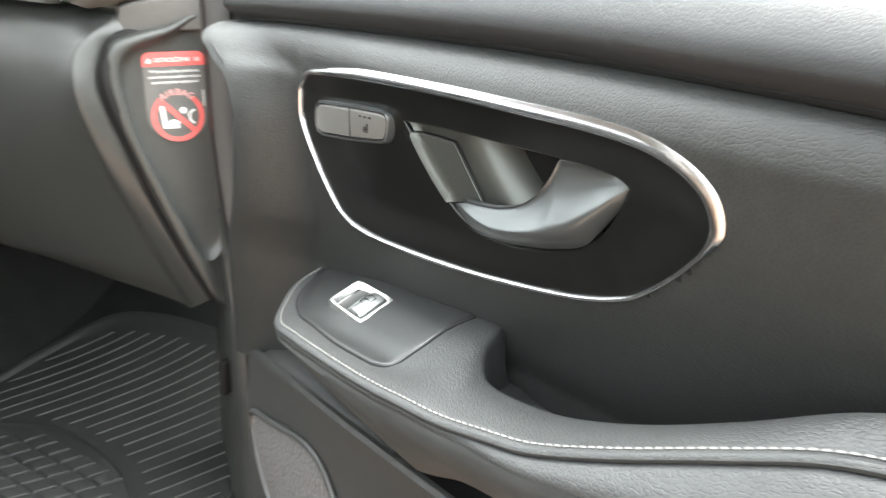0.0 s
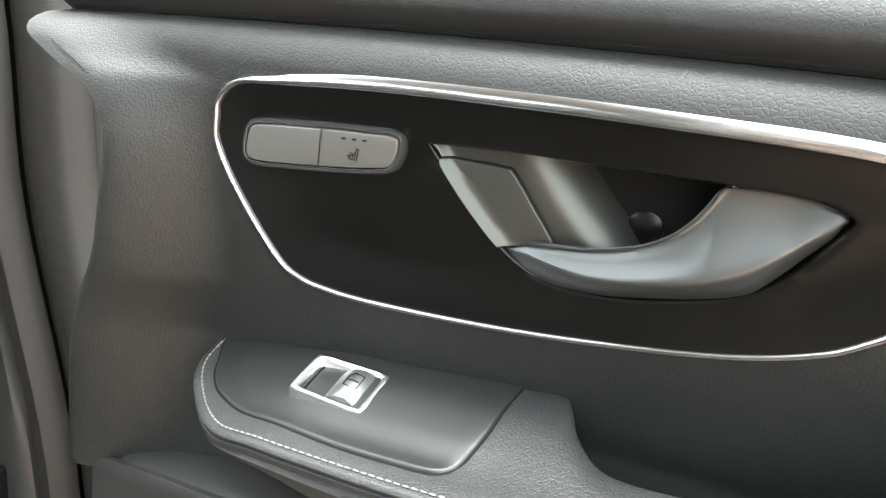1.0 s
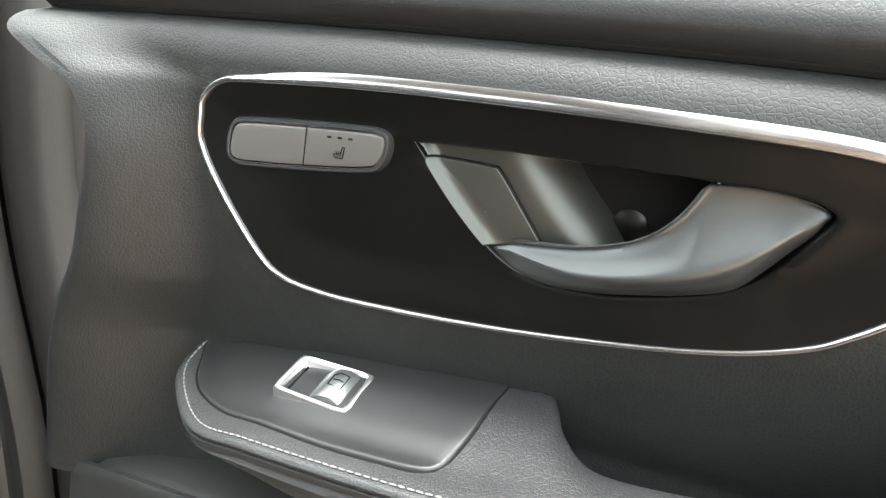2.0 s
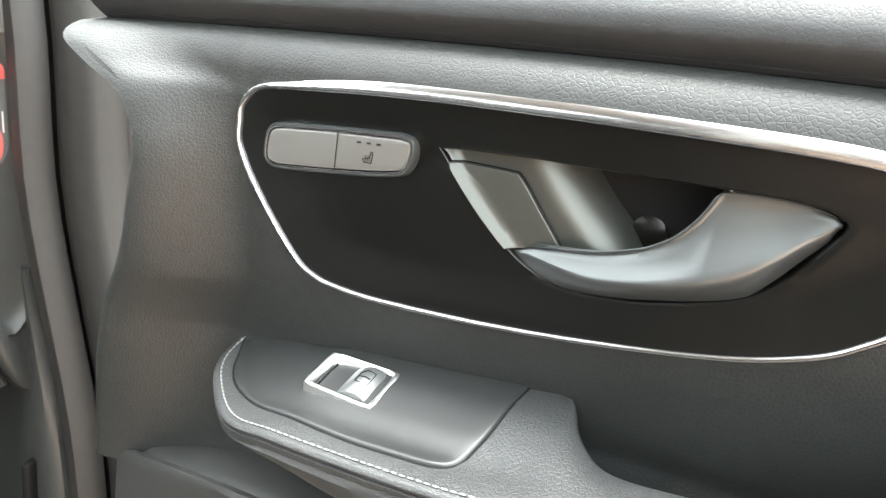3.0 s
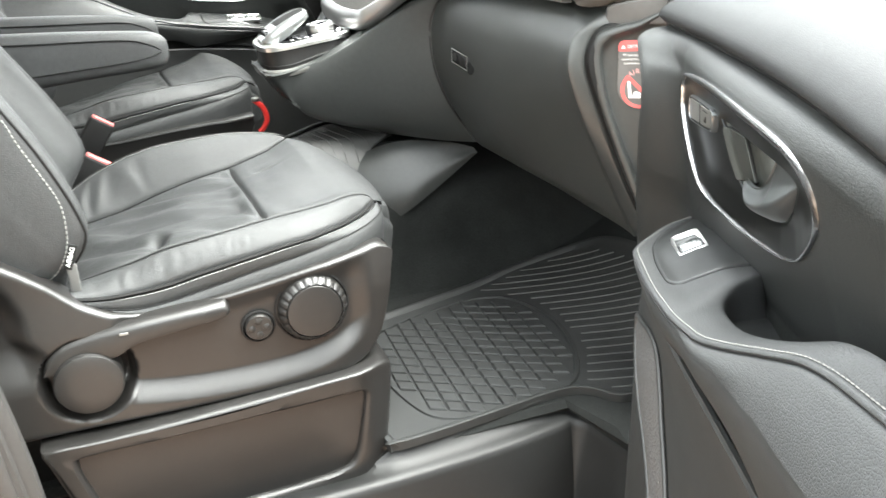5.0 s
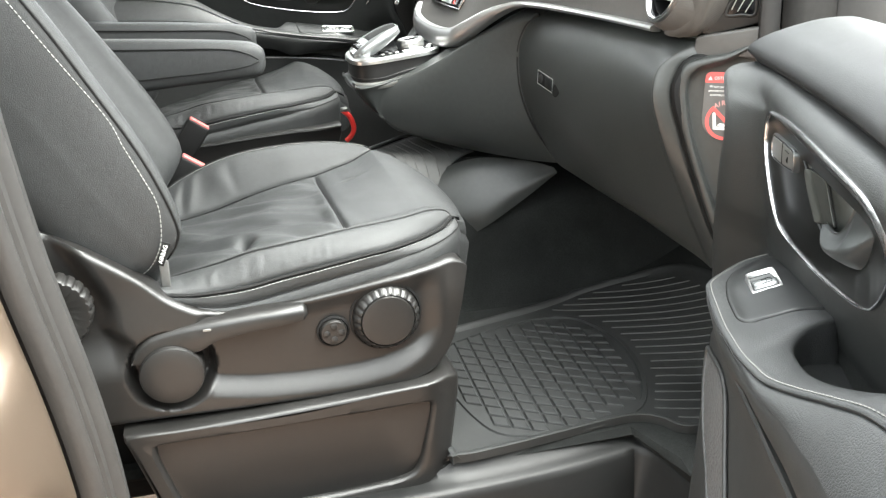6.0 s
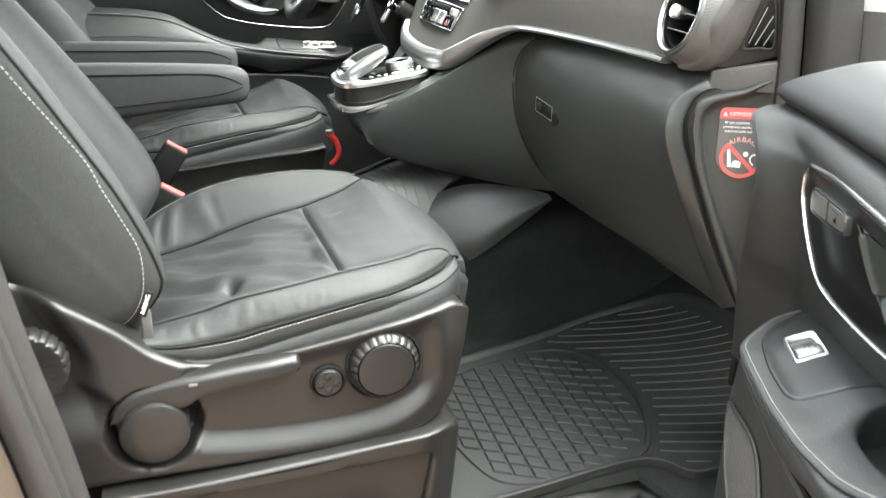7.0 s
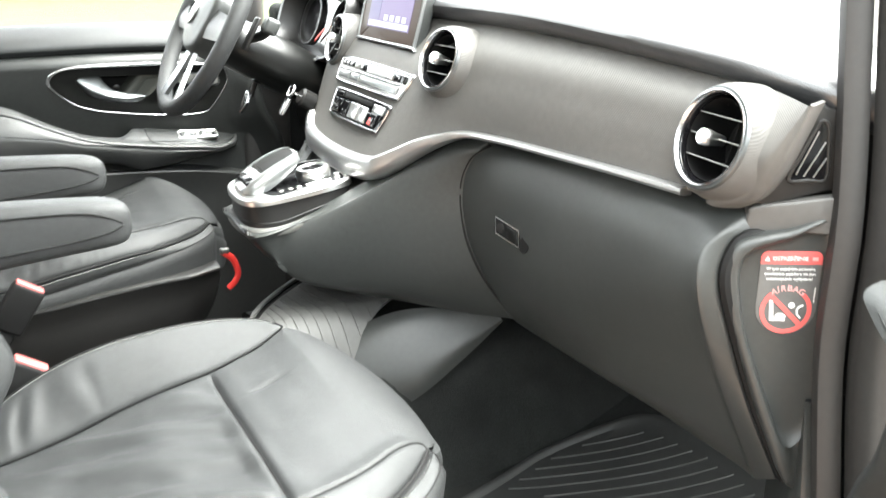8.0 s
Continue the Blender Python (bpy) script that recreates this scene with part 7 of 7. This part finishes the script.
up = [(-0.90 + 0.155 * i, -0.76 + 0.155 * i, 0.30, 0.80, GLOSS) for i in range(3)] + [(-0.42, -0.26, 0.25, 0.80, GREY), (-0.22, -0.06, 0.25, 0.82, GLOSS), (-0.02, 0.62, 0.20, 0.84, ALU), (0.68, 0.92, 0.20, 0.80, GLOSS)]
up += [(-0.94, -0.50, -0.05, 0.14, CHROME), (-0.46, -0.14, -0.05, 0.14, CHROME), (-0.10, 0.86, -0.05, 0.14, CHROME), (-0.92, -0.50, -0.72, -0.14, SILVER), (-0.44, -0.18, -0.72, -0.14, SILVER), (-0.12, 0.80, -0.76, -0.14, SILVER)]
controls(0.440, 1.377, 0.146, 0.0215, up, ALU)
lo = [(-0.90, -0.55, 0.45, 0.85, GLOSS), (-0.50, 0.55, 0.50, 0.85, DARK), (0.60, 0.90, 0.20, 0.80, ALU), (-0.92, -0.74, -0.2, 0.3, GLOSS), (-0.70, -0.50, -0.3, 0.3, GLOSS), (-0.90, -0.60, -0.75, -0.3, GLOSS), (-0.42, -0.20, -0.80, 0.30, GLOSS), (-0.15, 0.15, -0.80, 0.35, ALU), (0.18, 0.46, -0.80, 0.35, ALU), (0.50, 0.78, -0.80, 0.10, GLOSS)]
lp_ = controls(0.416, 1.322, 0.114, 0.0235, lo, GLOSS)
part("hazard_triangle", plate([V(0.066, -0.017), V(0.080, -0.017), V(0.073, -0.005)], 0.0008, 0.0002, lambda a, b, c: V(a, b, c + 0.0055)), RED, lp_)

# ---- touchpad console ----
TP = thing("console_controller", "silver and black touchpad controller on the console", "controller", pose(CX + 0.008, 0.285, 1.200, 7.5, 0, 0))
LIP_Z = [(-0.12, -0.037), (-0.09, -0.038), (-0.04, -0.039), (0.01, -0.032), (0.06, -0.027), (0.12, -0.020)]


def egg(k):
    pts = ((0, -0.097), (-0.040, -0.094), (-0.070, -0.080), (-0.084, -0.045), (-0.087, 0.02), (-0.083, 0.070), (-0.066, 0.092), (0.0, 0.100), (0.066, 0.092), (0.083, 0.070), (0.087, 0.02), (0.084, -0.045), (0.070, -0.080), (0.040, -0.094))
    return [V(p.x * k, p.y * k) for p in curve_points([V(a, b, 0) for a, b in pts], 5, True)][::-1]


ledge = lambda p, dz: V(p.x, p.y, along(LIP_Z, p.y) + dz)
# The lip's pale grey stands for sky light caught by the plastic.
part("lip", grid([[ledge(p, dz) for p in egg(k)] for k, dz in ((0.97, -0.004), (0.985, 0.001), (1.02, 0.0025), (1.055, 0.0015), (1.085, -0.0025), (1.09, -0.007), (1.07, -0.012))], around=True), GREY, TP, "rounded lip, pale grey for its sky highlight")
part("plinth", grid([[ledge(p, -0.012) for p in egg(0.99)], [ledge(p, 0.002) for p in egg(0.985)], [ledge(p, 0.010) for p in egg(0.972)]] + [[V(p.x, p.y, z) for p in egg(k)] for k, z in ((0.955, -0.004), (0.955, 0.004))], around=True), HARD, TP)
part("plinth_bead", tube([ledge(p, 0.0085) for p in egg(0.985)], 0.0014, True, 6), HARD, TP)
part("silver_plate", plate(egg(1.0), 0.011, 0.0045), ALU, TP, "satin silver top plate")
field = [V(p.x, p.y) for p in curve_points([V(*p, 0) for p in ((-0.070, -0.045), (0.066, -0.050), (0.072, 0.02), (0.070, 0.062), (0.055, 0.082), (-0.055, 0.082), (-0.070, 0.062))], 5, True)]
part("inlay", plate(field, 0.0022, 0.001, lambda x, y, z: V(x, y, z + 0.0102)), GLOSS, TP, "gloss black button field")


def arch(t):
    """The middle line of the palm rest, from its nose up to the free end."""
    return V(0.004, -0.086 + 0.104 * t, along([(0, 0.017), (0.15, 0.027), (0.4, 0.040), (0.7, 0.051), (1.0, 0.057)], t))


width = lambda t: along([(0, 0.024), (0.06, 0.033), (0.2, 0.039), (0.6, 0.040), (0.9, 0.035), (1.0, 0.026)], t)
rows = []
for i in range(17):
    t = i / 16
    p, w = arch(t), width(t)
    rows.append([p + V(w * x, 0, z) for x, z in ((-1, -0.010), (-0.98, -0.003), (-0.7, 0.002), (0, 0.004), (0.7, 0.002), (0.98, -0.003), (1, -0.010))])
part("palm_rest", thick(grid(rows), 0.007, (0, 0, 1)), ALU, TP, "silver arched palm rest")
rows = []
for i in range(11):
    p, w = arch(0.34 + 0.63 * i / 10), width(0.34 + 0.63 * i / 10) - 0.005
    rows.append([p + V(w * x, 0, z + 0.0008) for x, z in ((-1, 0.0005), (-0.6, 0.0028), (0, 0.0042), (0.6, 0.0028), (1, 0.0005))])
part("touch_patch", thick(grid(rows), 0.003, (0, 0, 1)), DARK, TP, "black touch surface")
part("nose_gap", tube([arch(0.40) + V(0.036 * (i / 8 - 1), 0, 0.0042 - 0.003 * abs(i / 8 - 1) ** 2) for i in range(17)], 0.0012, n=6), DARK, TP)
for s in (-1, 1):
    side = []
    for i in range(19):
        t = i / 18
        p, w = arch(t) + V(s * 0.002, 0, 0), width(t)
        low = along([(0, 0.006), (0.2, 0.022), (0.5, 0.025), (0.8, 0.018), (1.0, 0.010)], t)
        side.append([p + V(s * (w - 0.012), 0, 0.0042), p + V(s * (w - 0.004), 0, 0.0034), p + V(s * w, 0, -0.001), p + V(s * (w + 0.002), 0.001, -0.6 * low), p + V(s * (w - 0.001), 0.002, -low)])
    part("arch_side", thick(grid(side), 0.005, (s, 0, 0.4)), SILVER, TP, "bright silver side blade")
part("arch_foot", plate([V(-0.026, -0.078), V(0.034, -0.078), V(0.034, -0.030), V(-0.026, -0.030)], 0.026, 0.006, lambda x, y, z: V(x, y, z + 0.008)), GLOSS, TP, "black foot under the palm rest")
part("dial", lathe([(0.0285, 0.012), (0.0295, 0.020), (0.0290, 0.026), (0.0265, 0.0300), (0.0205, 0.0305), (0.0195, 0.028), (0.0, 0.028)], 44, lambda x, y, z: V(x + 0.026, y + 0.040, z)), ALU, TP, "silver rotary dial")
part("dial_top", lathe([(0.0190, 0.0285), (0.0, 0.0300)], 30, lambda x, y, z: V(x + 0.026, y + 0.040, z)), GLOSS, TP)
part("key_bar", box(0.058, 0.066, 0.012, 0.058, 0.0118, 0.0145, 0.001), ALU, TP, "silver key bar")
for x, y in ((0.062, -0.030), (0.062, -0.014), (0.062, 0.000), (0.058, 0.070), (0.040, 0.076)):
    part("button", box(x - 0.005, x + 0.005, y - 0.004, y + 0.004, 0.0118, 0.0140, 0.001), GREY if y < 0 else ALU, TP)

# red pull strap below the driver seat
st = thing("red_strap", "curved red plastic strap in front of the driver seat", "strap")
part("loop", sweep(curve_points([V(-0.200, 0.192, 1.056), V(-0.198, 0.210, 1.038), V(-0.197, 0.2175, 1.012), V(-0.199, 0.211, 0.994), V(-0.203, 0.200, 0.982)], 6), ring_profile(0.006, 0.0062, 10), False, V(1, 0, 0)), REDPL, st)
part("tip", box(-0.207, -0.193, 0.188, 0.204, 1.052, 1.062, 0.003), GREY, st, "pale plastic tip")

# outside mirror seen through the driver window
om = thing("wing_mirror", "black and bronze outside mirror beyond the driver window", "wing mirror", pose(-1.06, 0.42, 1.465, 0, 0, 8))
shell_l = [V(p.x, p.y) for p in curve_points([V(-0.10, -0.13, 0), V(-0.02, -0.15, 0), V(0.075, -0.13, 0), V(0.095, 0.0, 0), V(0.085, 0.12, 0), V(0.0, 0.14, 0), V(-0.085, 0.12, 0), V(-0.11, 0.0, 0)], 5, True)]
part("housing", plate(shell_l, 0.11, 0.04, lambda x, y, z: V(x, z, y), 0.02), HARD, om, "black mirror housing")
part("mirror_glass", plate([p * 0.86 for p in shell_l], 0.006, 0.002, lambda x, y, z: V(x, -z - 0.001, y)), CHROME, om, "mirror glass")
part("mirror_arm", box(0.05, 0.30, 0.03, 0.08, -0.17, -0.12, 0.015), HARD, om)
